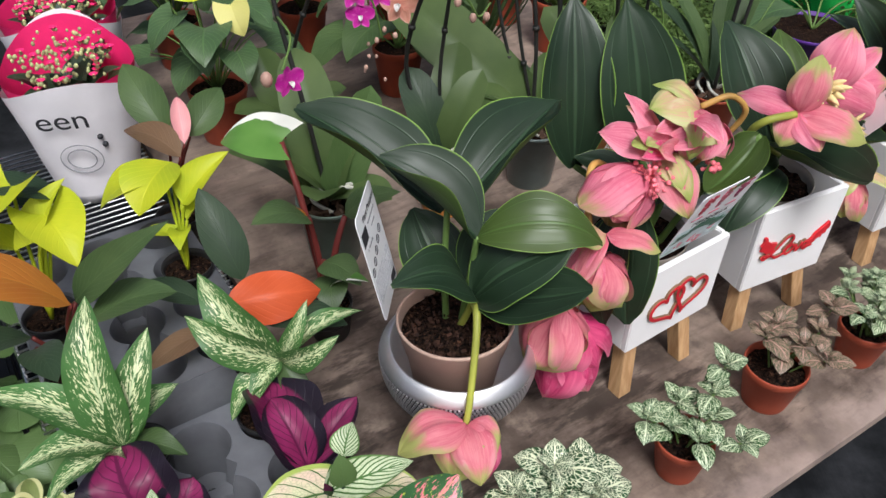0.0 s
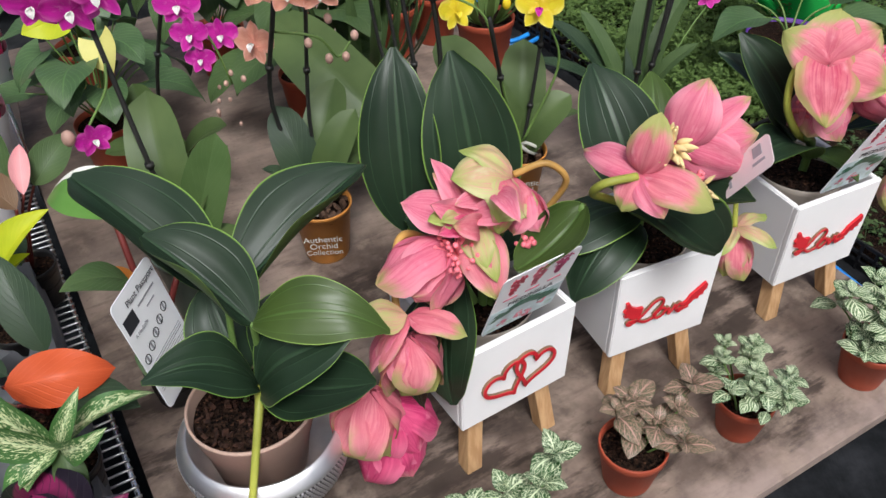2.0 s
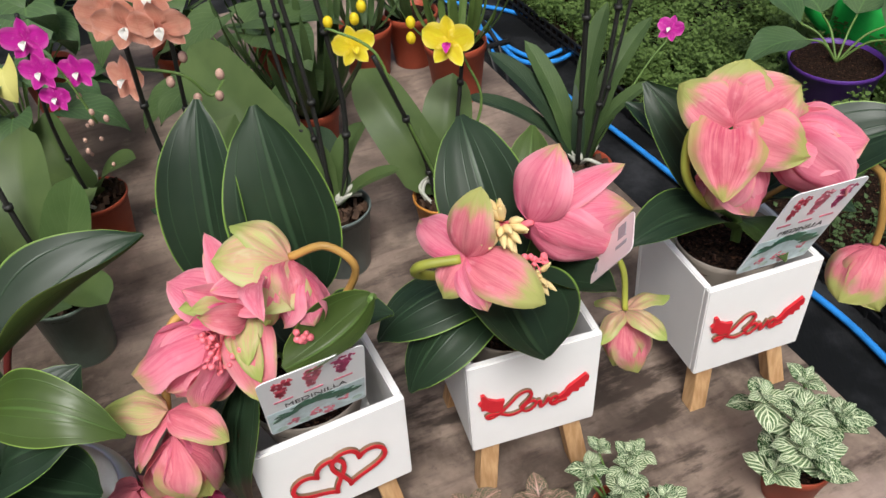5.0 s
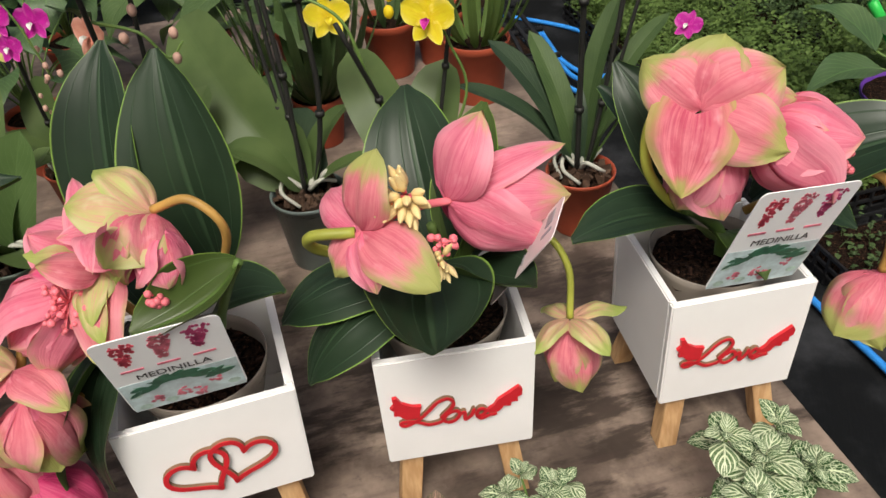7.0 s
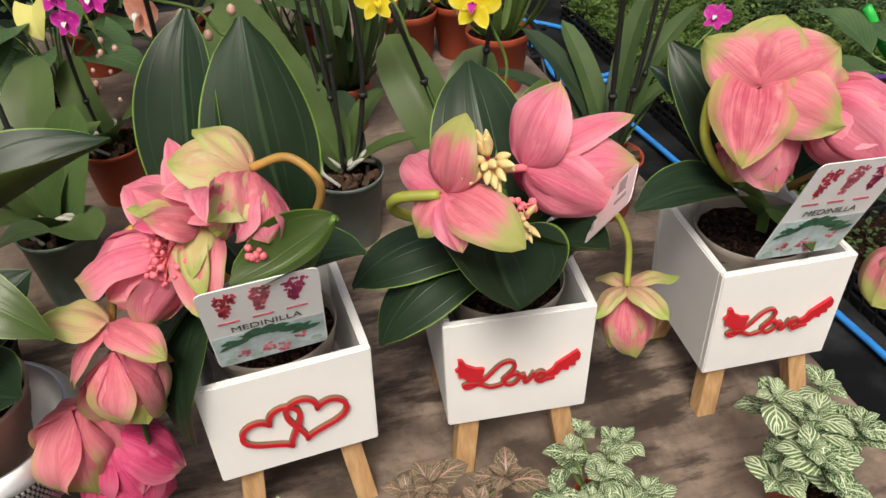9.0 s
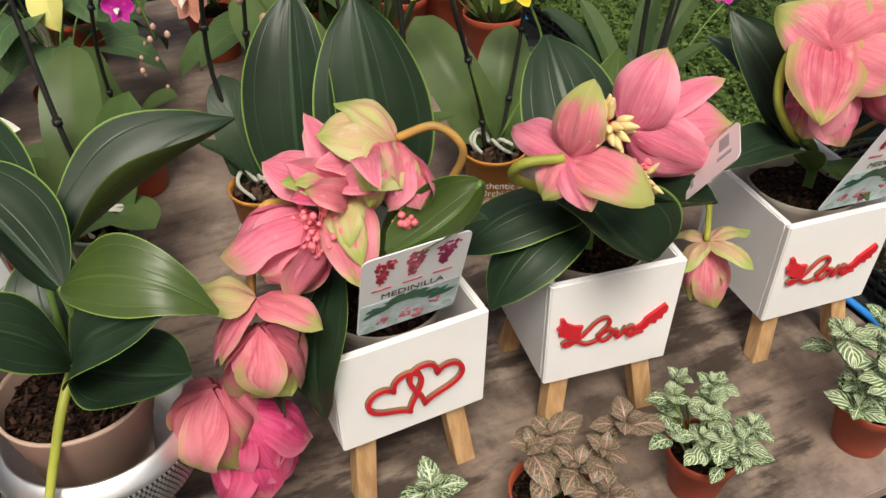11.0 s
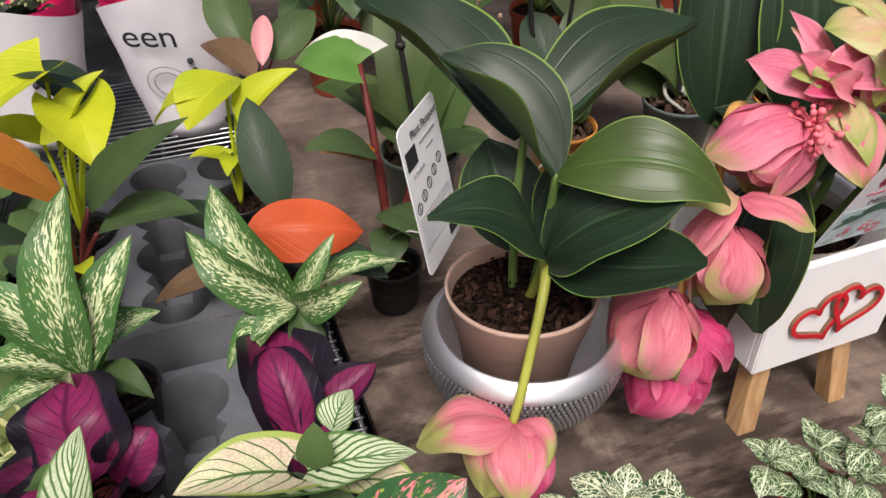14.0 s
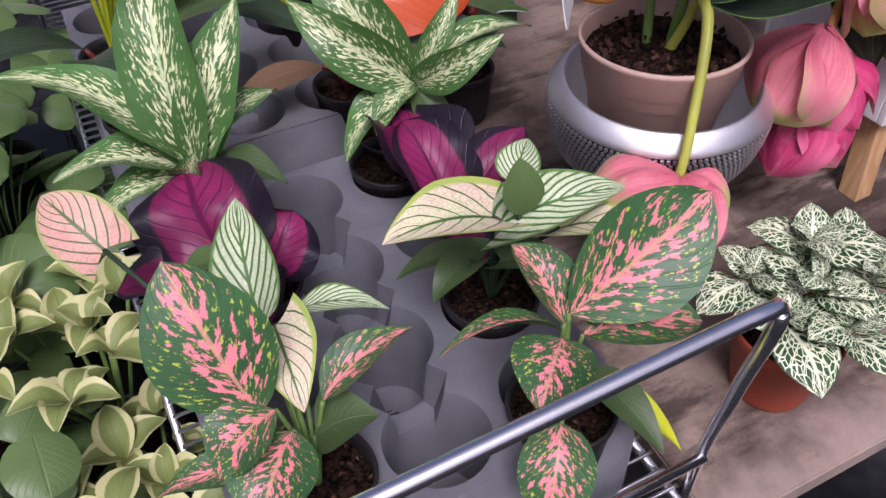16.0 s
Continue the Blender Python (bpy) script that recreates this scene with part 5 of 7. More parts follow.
for u in (R0, 0.07, R1):
    part("rail", tube([tp(u, RV0, RZ - 0.005), tp(u, RV1, RZ - 0.005)], 0.0032, None, 8, 1), m_chrome, rack)
for k in range(82):
    v = RV0 + 0.013 * k
    bm = tube([tp(R0, v, RZ), tp(R1, v, RZ), tp(R1 + 0.004, v, RZ + 0.0)], 0.0014, None, 6, 1)
    part("wire", bm, m_wire, rack)
hx = V((0.033, 0.288, 0.225))
hl = hx + (tp(-1, -0.015) * 0.268)
part("push_handle", tube([tp(R1 + 0.012, RV0 + 0.012, FLOOR + 0.04), tp(R1 + 0.010, RV0 + 0.01, 0.0), tp(R1 - 0.002, RV0 - 0.005, 0.13), hx - V((0, 0, 0.02)), hx - V((0.001, 0, 0.005)), hx + tp(-0.012, -0.001, 0), hx + tp(-0.05, -0.001, 0), hl + tp(0.03, 0, 0), hl, hl - V((0, 0, 0.03)), tp(R0 - 0.01, RV0, 0.0), tp(R0 - 0.012, RV0 + 0.01, FLOOR + 0.04)], 0.0038, None, 14, 6), m_chrome, rack, "bent chrome tube")
part("cross_bar", tube([tp(R1 + 0.006, RV0 + 0.004, 0.055), tp(R0 - 0.004, RV0 + 0.004, 0.055)], 0.0036, None, 12, 1), m_chrome, rack)
for u in (R0 - 0.012, R1 + 0.012):
    part("post", tube([tp(u, RV1, FLOOR + 0.04), tp(u, RV1, 0.2)], 0.006, None, 10, 1), m_chrome, rack)
for u, v in ((R0 - 0.012, RV1), (R1 + 0.012, RV1), (R0 - 0.012, RV0 + 0.01), (R1 + 0.012, RV0 + 0.012)):
    bm = bmesh.new()
    bmesh.ops.create_cone(bm, cap_ends=True, segments=20, radius1=0.02, radius2=0.02, depth=0.014, matrix=Matrix.Translation(tp(u, v, FLOOR + 0.024)) @ Matrix.Rotation(radians(90), 4, "X"))
    part("castor", bm, m_blacktray, rack, "black castor wheel")

TZ, CELL, TRAY_END = 0.092, 0.0725, 0.176


def carrier_tray(v0, cols, rows, label):
    """A moulded tray: round wells joined by low channels, rounded skirt."""
    u0 = TRAY_END - cols * CELL
    ob = thing("carrier_tray", tp(u0 + cols * CELL / 2, v0 + rows * CELL / 2, RZ), label, "plant tray", "grey carrier trays")
    bm = bmesh.new()
    n = 32
    for i in range(cols):
        for j in range(rows):
            cu, cv = u0 + (i + 0.5) * CELL, v0 + (j + 0.5) * CELL
            rings = []
            for r, z, sq in ((CELL / 2, TZ, 1), (CELL / 2 - 0.003, TZ, 0.8), (0.0305, TZ, 0), (0.0295, TZ - 0.0025, 0), (0.0280, TZ - 0.036, 0), (0.0250, TZ - 0.076, 0), (0.006, TZ - 0.077, 0)):
                ring = []
                for k in range(n):
                    a = 2 * math.pi * k / n
                    ca, sa = math.cos(a), math.sin(a)
                    q = 1 / max(abs(ca), abs(sa))
                    f = r * (1 + (q - 1) * sq)
                    # the middle wells open into one another through sunken channels
                    inner = (sa > 0 and j < rows - 1) or (sa < 0 and j > 0)
                    sunk = 0.030 if i == 1 and inner and abs(sa) > 0.90 and z > TZ - 0.01 else 0.0
                    ring.append(bm.verts.new(tp(cu + f * ca, cv + f * sa, z - sunk)))
                rings.append(ring)
            for a, b in zip(rings, rings[1:]):
                for k in range(n):
                    m2 = (k + 1) % n
                    bm.faces.new((a[k], a[m2], b[m2], b[k]))
    bmesh.ops.remove_doubles(bm, verts=bm.verts, dist=0.0004)
    part("well_plate", bm, m_tray, ob, crease=32)
    # skirt with rounded corners
    u1, v1 = u0 + cols * CELL, v0 + rows * CELL
    bm = bmesh.new()
    outline = []
    for cx, cy, a0 in ((u1 - 0.012, v0 + 0.012, -90), (u1 - 0.012, v1 - 0.012, 0), (u0 + 0.012, v1 - 0.012, 90), (u0 + 0.012, v0 + 0.012, 180)):
        for k in range(7):
            a = radians(a0 + 15 * k)
            outline.append((cx, cy, math.cos(a), math.sin(a)))
    rows_ = [[bm.verts.new(tp(cx + d * ca, cy + d * sa, z)) for cx, cy, ca, sa in outline] for d, z in ((0.0115, TZ - 0.001), (0.0125, TZ - 0.002), (0.0135, TZ - 0.03), (0.016, TZ - 0.031), (0.0165, RZ + 0.002))]
    for a, b in zip(rows_, rows_[1:]):
        for k in range(len(a)):
            m2 = (k + 1) % len(a)
            bm.faces.new((a[k], a[m2], b[m2], b[k]))
    part("skirt", bm, m_tray, ob, crease=40)


carrier_tray(0.274, 3, 4, "grey plastic carrier tray with round wells, half full")
carrier_tray(0.616, 3, 4, "grey plastic carrier tray behind, mostly empty wells")


def potted(name, label, c, r=0.0305, h=0.062, mat=None, group="young foliage plants", seed=1, z=None):
    c = V(c)
    if z is not None:
        c.z = z
    ob = thing(name, c, label, "potted plant", group)
    pot(ob, c, r, h, mat or m_blackpot, 0.006, True, 0.75, seed=seed)
    return ob, c + V((0, 0, h - 0.008))


def leaves(ob, root, rows, stem_mat=None, r=0.0016, steps=14):
    """Rows of material, blade's base, tip, half width and leaf() settings; each has its stalk from the root."""
    for mat, b, t, w, kw in rows:
        kw = dict(kw)
        sm = kw.pop("stalk", stem_mat)
        if sm is not None:
            b2 = V(b)
            mid = (root + b2) / 2 + V((0, 0, 0.15 * (b2 - root).length))
            part("leaf_stalk", tube([root, mid, b2], r, r * 0.8, 7, 5), sm, ob)
        part("leaf", leaf(b, t, w, nu=kw.pop("nu", 10), nv=kw.pop("nv", steps), **kw), mat, ob)


# caladium
ob, rt = potted("caladium", "pale caladium with dark-veined heart-shaped leaves, in a tray", (-0.089, 0.396, 0), z=0.042, seed=51)
leaves(ob, rt, [
    (m_calad, (-0.088, 0.364, 0.192), (-0.138, 0.328, 0.204), 0.023, dict(shape="heart", sag=0.1, cup=0.2)),
    (m_whitevein, (-0.082, 0.379, 0.176), (-0.019, 0.397, 0.189), 0.017, dict(shape="heart", sag=0.15, cup=0.3, roll=25)),
    (m_calad, (-0.052, 0.385, 0.168), (-0.008, 0.378, 0.172), 0.016, dict(shape="heart", sag=0.15, cup=0.2)),
    (m_pilea, (-0.074, 0.376, 0.184), (-0.076, 0.384, 0.216), 0.011, dict(shape="broad", sag=0.1, cup=0.2, up=(0.3, -1, 0.4))),
    (m_whitevein, (-0.078, 0.41, 0.176), (-0.072, 0.435, 0.19), 0.013, dict(shape="ovate", sag=0.15, cup=0.2)),
    (m_green, (-0.083, 0.375, 0.15), (-0.045, 0.372, 0.15), 0.013, dict(shape="heart", sag=0.15, cup=0.2)),
    (m_green, (-0.10, 0.375, 0.148), (-0.118, 0.350, 0.14), 0.011, dict(shape="heart", sag=0.2, cup=0.2)),
    (m_green, (-0.095, 0.385, 0.14), (-0.142, 0.37, 0.135), 0.011, dict(shape="heart", sag=0.2, cup=0.2)),
], m_dark)

# pink-splashed aglaonema by the handle
ob, rt = potted("aglaonema", "aglaonema with pink-splashed green leaves, in a tray", (-0.046, 0.318, 0), z=0.042, seed=52)
leaves(ob, rt, [
    (m_pinksplash, (-0.048, 0.322, 0.170), (0.017, 0.368, 0.213), 0.029, dict(shape="broad", sag=0.06, cup=0.15, up=(0.2, -1, 0.8))),
    (m_pinksplash, (-0.050, 0.320, 0.165), (-0.078, 0.346, 0.192), 0.014, dict(shape="broad", sag=0.15, cup=0.5)),
    (m_pinksplash, (-0.050, 0.320, 0.160), (-0.110, 0.292, 0.165), 0.012, dict(shape="lance", sag=0.15, cup=0.3, roll=30)),
    (m_pinksplash, (-0.050, 0.315, 0.160), (-0.060, 0.272, 0.158), 0.020, dict(shape="broad", sag=0.15, cup=0.2)),
    (m_pinksplash, (-0.040, 0.320, 0.158), (0.018, 0.330, 0.162), 0.021, dict(shape="broad", sag=0.1, cup=0.2)),
    (m_green, (-0.036, 0.312, 0.140), (0.000, 0.275, 0.128), 0.011, dict(shape="ovate", sag=0.1, cup=0.2)),
    (m_lime, (-0.036, 0.310, 0.135), (0.014, 0.292, 0.105), 0.009, dict(shape="lance", sag=0.1, cup=0.4)),
    (m_pinksplash, (-0.048, 0.290, 0.125), (-0.052, 0.255, 0.098), 0.019, dict(shape="round", sag=0.15, cup=0.1, up=(0, -1, 0.8))),
], m_stem)

# second pink-splashed aglaonema
ob, rt = potted("aglaonema", "tall aglaonema with pink and yellow splashed leaves", (-0.168, 0.262, 0), z=0.042, seed=53)
leaves(ob, rt, [
    (m_pinksplash, (-0.188, 0.262, 0.155), (-0.228, 0.292, 0.222), 0.028, dict(shape="broad", sag=0.08, cup=0.1, up=(0.4, -1, 0.6))),
    (m_pinksplash, (-0.180, 0.262, 0.160), (-0.200, 0.232, 0.148), 0.018, dict(shape="broad", sag=0.2, cup=0.2)),
    (m_pinksplash, (-0.172, 0.258, 0.150), (-0.178, 0.215, 0.140), 0.022, dict(shape="broad", sag=0.15, cup=0.2)),
    (m_calad, (-0.190, 0.304, 0.168), (-0.168, 0.265, 0.155), 0.017, dict(shape="heart", sag=0.15, cup=0.2)),
    (m_pinksplash, (-0.160, 0.270, 0.158), (-0.122, 0.308, 0.170), 0.013, dict(shape="lance", sag=0.15, cup=0.4)),
    (m_green, (-0.164, 0.262, 0.140), (-0.134, 0.270, 0.150), 0.018, dict(shape="ovate", sag=0.15, cup=0.2)),
    (m_pinksplash, (-0.185, 0.25, 0.13), (-0.235, 0.232, 0.125), 0.012, dict(shape="lance", sag=0.15, cup=0.2)),
    (m_whitevein, (-0.200, 0.310, 0.160), (-0.222, 0.366, 0.195), 0.017, dict(shape="ovate", sag=0.1, cup=0.3, up=(0.2, -1, 0.6))),
    (m_whitevein, (-0.188, 0.330, 0.150), (-0.138, 0.331, 0.155), 0.011, dict(shape="lance", sag=0.15, cup=0.2)),
    (m_caladpink, (-0.274, 0.321, 0.197), (-0.310, 0.341, 0.212), 0.018, dict(shape="heart", sag=0.14, cup=0.2, roll=-20, stalk=m_dark)),
    (m_pilea, (-0.222, 0.340, 0.175), (-0.248, 0.338, 0.165), 0.010, dict(shape="round", sag=0.1, cup=0.2)),
], m_stem)


def cryptanthus(label, c, rows, seed):
    ob, rt = potted("purple_foliage_plant", label, c, z=0.042, seed=seed)
    leaves(ob, rt, [(m, b, t, w, dict(kw, wave=0.16, pleat=0.05, seed=3.1 * k)) for k, (m, b, t, w, kw) in enumerate(rows)], m_redstem, 0.002, 16)


cryptanthus("dark purple plant with cupped black-edged leaves, in a tray", (-0.169, 0.519, 0), [
    (m_crypt, (-0.118, 0.440, 0.116), (-0.176, 0.510, 0.150), 0.034, dict(shape="round", sag=0.12, cup=0.5, up=(0.8, -0.6, 0.8))),
    (m_crypt, (-0.116, 0.436, 0.118), (-0.152, 0.480, 0.166), 0.025, dict(shape="round", sag=0.15, cup=0.5, up=(0.6, -0.8, 0.6))),
    (m_crypt, (-0.112, 0.440, 0.118), (-0.074, 0.488, 0.160), 0.020, dict(shape="broad", sag=0.10, cup=0.45, up=(-0.4, -0.8, 0.5))),
    (m_crypt, (-0.114, 0.436, 0.112), (-0.096, 0.405, 0.115), 0.016, dict(shape="round", sag=0.2, cup=0.3)),
], 54)
cryptanthus("large purple plant with ribbed cupped leaves, in a tray", (-0.236, 0.392, 0), [
    (m_crypt, (-0.236, 0.372, 0.125), (-0.276, 0.425, 0.166), 0.042, dict(shape="round", sag=0.22, cup=-0.1, up=(0.1, -0.9, 0.9))),
    (m_crypt, (-0.222, 0.378, 0.120), (-0.208, 0.408, 0.150), 0.024, dict(shape="round", sag=0.15, cup=0.3, up=(0.3, -1, 0.8))),
    (m_crypt, (-0.245, 0.365, 0.110), (-0.298, 0.350, 0.135), 0.026, dict(shape="round", sag=0.2, cup=0.3)),
    (m_crypt, (-0.238, 0.365, 0.110), (-0.258, 0.316, 0.135), 0.028, dict(shape="round", sag=0.2, cup=0.3)),
    (m_crypt, (-0.228, 0.365, 0.115), (-0.205, 0.330, 0.135), 0.022, dict(shape="round", sag=0.2, cup=0.4)),
], 55)


def dieffenbachia(label, c, heart, tips, seed):
    ob, rt = potted("speckled_foliage_plant", label, c, z=0.042, seed=seed)
    heart = V(heart)
    part("stem", tube([rt, (rt + heart) / 2, heart], 0.004, 0.003, 8, 3), m_stem, ob)
    for k, (t, w) in enumerate(tips):
        d = V(t) - heart
        upv = UP if d.z < 0.6 * d.length else V((0.1, -1, 0.4))
        part("leaf", leaf(heart, t, w * 0.98, "ellipse", 0.14, 0.22, upv, 0.09, 0, 0.15, 0.07, 10, 16, None, k * 1.3), m_speck if k != 5 else m_green, ob)


dieffenbachia("green plant with cream-speckled pointed leaves, in a tray", (-0.282, 0.470, 0), (-0.276, 0.438, 0.150), [((-0.300, 0.498, 0.272), 0.024), ((-0.250, 0.490, 0.243), 0.019), ((-0.385, 0.440, 0.220), 0.020), ((-0.232, 0.478, 0.190), 0.020), ((-0.345, 0.400, 0.175), 0.018), ((-0.215, 0.425, 0.160), 0.014), ((-0.330, 0.390, 0.140), 0.015), ((-0.350, 0.470, 0.19), 0.016), ((-0.262, 0.41, 0.185), 0.012)], 56)
dieffenbachia("cream-speckled pointed-leaved plant at the tray's edge", (-0.172, 0.556, 0), (-0.151, 0.532, 0.160), [((-0.222, 0.556, 0.246), 0.022), ((-0.230, 0.525, 0.222), 0.019), ((-0.092, 0.514, 0.208), 0.014), ((-0.122, 0.548, 0.222), 0.010), ((-0.195, 0.485, 0.130), 0.015), ((-0.128, 0.500, 0.120), 0.014), ((-0.075, 0.580, 0.185), 0.013), ((-0.172, 0.488, 0.15), 0.013)], 57)

# red-stemmed philodendron with an orange leaf
ob, rt = potted("philodendron", "red-stemmed philodendron with one bright orange leaf", (-0.218, 0.618, 0), z=0.042, seed=58)
leaves(ob, rt, [
    (m_orange, (-0.206, 0.570, 0.196), (-0.118, 0.604, 0.186), 0.027, dict(shape="ellipse", sag=0.14, fold=-0.35, wave=0.1, up=(0.1, -0.5, 1), roll=12, ribs=-0.03)),
    (m_dark, (-0.175, 0.585, 0.160), (-0.090, 0.575, 0.165), 0.022, dict(sag=0.15, cup=-0.1)),
    (m_dark, (-0.206, 0.640, 0.165), (-0.252, 0.695, 0.245), 0.022, dict(sag=0.06, cup=0.1, up=(0.5, -1, 0.2))),
    (m_bronze, (-0.235, 0.605, 0.125), (-0.300, 0.560, 0.110), 0.018, dict(sag=0.12, cup=-0.1)),
    (m_dark, (-0.25, 0.63, 0.14), (-0.33, 0.64, 0.15), 0.018, dict(sag=0.15, cup=-0.1)),
], m_redstem, 0.0026)
# philodendron with rust and long green leaves
ob, rt = potted("philodendron", "philodendron with a rust-orange leaf and long green leaves", (-0.375, 0.565, 0), z=0.042, seed=59)
leaves(ob, rt, [
    (m_rust, (-0.338, 0.542, 0.222), (-0.470, 0.500, 0.285), 0.032, dict(sag=0.16, cup=-0.1)),
    (m_green, (-0.362, 0.590, 0.180), (-0.250, 0.598, 0.278), 0.022, dict(shape="lance", sag=0.08, cup=0.15, up=(0, -0.8, 1))),
    (m_green, (-0.345, 0.572, 0.170), (-0.262, 0.600, 0.185), 0.026, dict(sag=0.12, cup=0.1)),
    (m_dark, (-0.39, 0.545, 0.160), (-0.345, 0.490, 0.175), 0.020, dict(sag=0.12, cup=0.1)),
    (m_dark, (-0.40, 0.56, 0.16), (-0.46, 0.50, 0.17), 0.022, dict(sag=0.15, cup=0.1)),
    (m_lime, (-0.365, 0.56, 0.14), (-0.335, 0.535, 0.155), 0.012, dict(sag=0.12, cup=0.1)),
], m_redstem, 0.0028)


# lime philodendrons
ob, rt = potted("lime_philodendron", "bright lime-yellow philodendron in a small black pot", (-0.300, 0.735, 0), z=0.042, seed=60)
leaves(ob, rt, [
    (m_lime, (-0.318, 0.778, 0.202), (-0.395, 0.758, 0.166), 0.032, dict(shape="ellipse", sag=0.16, cup=0.1)),
    (m_lime, (-0.312, 0.792, 0.212), (-0.335, 0.722, 0.186), 0.036, dict(shape="ellipse", sag=0.16, cup=0.15)),
    (m_lime, (-0.292, 0.745, 0.185), (-0.240, 0.785, 0.232), 0.020, dict(shape="ovate", sag=0.1, cup=0.5, up=(-0.5, -0.8, 0.6))),
    (m_lime, (-0.300, 0.740, 0.150), (-0.292, 0.705, 0.150), 0.013, dict(shape="heart", sag=0.2, cup=0.1)),
    (m_lime, (-0.290, 0.742, 0.165), (-0.265, 0.760, 0.190), 0.014, dict(shape="ovate", sag=0.1, cup=0.5)),
    (m_lime, (-0.310, 0.735, 0.150), (-0.345, 0.725, 0.150), 0.012, dict(shape="heart", sag=0.2, cup=0.1)),
], m_lime, 0.0022)
ob, rt = potted("lime_philodendron", "lime-yellow philodendron with heart-shaped leaves in a tray", (-0.432, 0.650, 0), z=0.042, seed=61)
leaves(ob, rt, [
    (m_lime, (-0.432, 0.672, 0.262), (-0.468, 0.598, 0.225), 0.036, dict(shape="heart", sag=0.12, cup=0.2)),
    (m_lime, (-0.402, 0.660, 0.235), (-0.358, 0.610, 0.208), 0.033, dict(shape="heart", sag=0.15, cup=0.3)),
    (m_lime, (-0.410, 0.648, 0.21), (-0.385, 0.690, 0.26), 0.020, dict(shape="heart", sag=0.1, cup=0.5)),
    (m_lime, (-0.44, 0.65, 0.2), (-0.50, 0.63, 0.215), 0.022, dict(shape="heart", sag=0.1, cup=0.3)),
    (m_dark, (-0.395, 0.690, 0.235), (-0.462, 0.660, 0.262), 0.024, dict(sag=0.15, cup=-0.1)),
    (m_dark, (-0.42, 0.70, 0.21), (-0.49, 0.72, 0.24), 0.022, dict(sag=0.15, cup=-0.1)),
], m_lime, 0.0022)
# bronze plant with a pink young leaf
ob, rt = potted("pink_philodendron", "bronze-leaved philodendron with one pink young leaf", (-0.345, 0.860, 0), z=0.022, seed=62)
leaves(ob, rt, [
    (m_bronze, (-0.318, 0.842, 0.185), (-0.392, 0.872, 0.205), 0.024, dict(sag=0.15, cup=0.1)),
    (m_pinkleaf, (-0.318, 0.865, 0.190), (-0.335, 0.920, 0.225), 0.012, dict(sag=0.06, cup=0.5, up=(0.4, -1, 0.3))),
    (m_green, (-0.345, 0.890, 0.190), (-0.405, 0.950, 0.255), 0.026, dict(sag=0.1, cup=0.2, up=(0.4, -1, 0.3))),
    (m_green, (-0.318, 0.89, 0.185), (-0.285, 0.95, 0.222), 0.022, dict(sag=0.1, cup=0.2, up=(0, -1, 0.3))),
    (m_dark, (-0.345, 0.84, 0.14), (-0.312, 0.80, 0.135), 0.018, dict(sag=0.1, cup=0.2)),
], m_redstem, 0.0022)
# philodendron with white-patched leaves, beside the dull green pot
ob, rt = potted("variegated_philodendron", "red-stemmed philodendron with white-patched green leaves", (-0.135, 0.725, 0), 0.030, 0.055, m_blackpot, seed=63, z=0.0)


def half_white():
    n = Nodes("half_white_leaf", 0.4)
    u, a, v = n.uv()
    patch = n.step(n.math("ADD", n.math("MULTIPLY", u, 0.8), n.noise(22, 3)), 0.98, 1.03)
    green = n.mix(n.step(n.noise(14, 3), 0.3, 0.7), (0.07, 0.18, 0.03), (0.12, 0.25, 0.05))
    n.bump(pinnate(n, a, v, 8), -0.2, 0.001)
    return n.done(n.mix(patch, green, (0.78, 0.78, 0.7)), 0.15)


m_halfwhite = half_white()
leaves(ob, rt, [
    (m_halfwhite, (-0.182, 0.800, 0.235), (-0.258, 0.818, 0.222), 0.034, dict(shape="heart", sag=0.2, cup=-0.1, roll=-18)),
    (m_green, (-0.148, 0.730, 0.180), (-0.202, 0.690, 0.200), 0.028, dict(shape="ovate", sag=0.15, cup=-0.1)),
    (m_green, (-0.13, 0.70, 0.14), (-0.085, 0.665, 0.135), 0.022, dict(shape="ovate", sag=0.15, cup=-0.1)),
    (m_green, (-0.125, 0.70, 0.12), (-0.118, 0.655, 0.10), 0.020, dict(shape="ovate", sag=0.15, cup=-0.1)),
    (m_rust, (-0.15, 0.745, 0.165), (-0.205, 0.735, 0.17), 0.016, dict(shape="ovate", sag=0.15, cup=-0.1)),
    (m_green, (-0.11, 0.76, 0.16), (-0.045, 0.78, 0.18), 0.024, dict(shape="ovate", sag=0.15, cup=-0.1)),
    (m_halfwhite, (-0.12, 0.69, 0.11), (-0.075, 0.655, 0.15), 0.012, dict(shape="ovate", sag=0.15, cup=-0.1)),
], m_redstem, 0.0045)


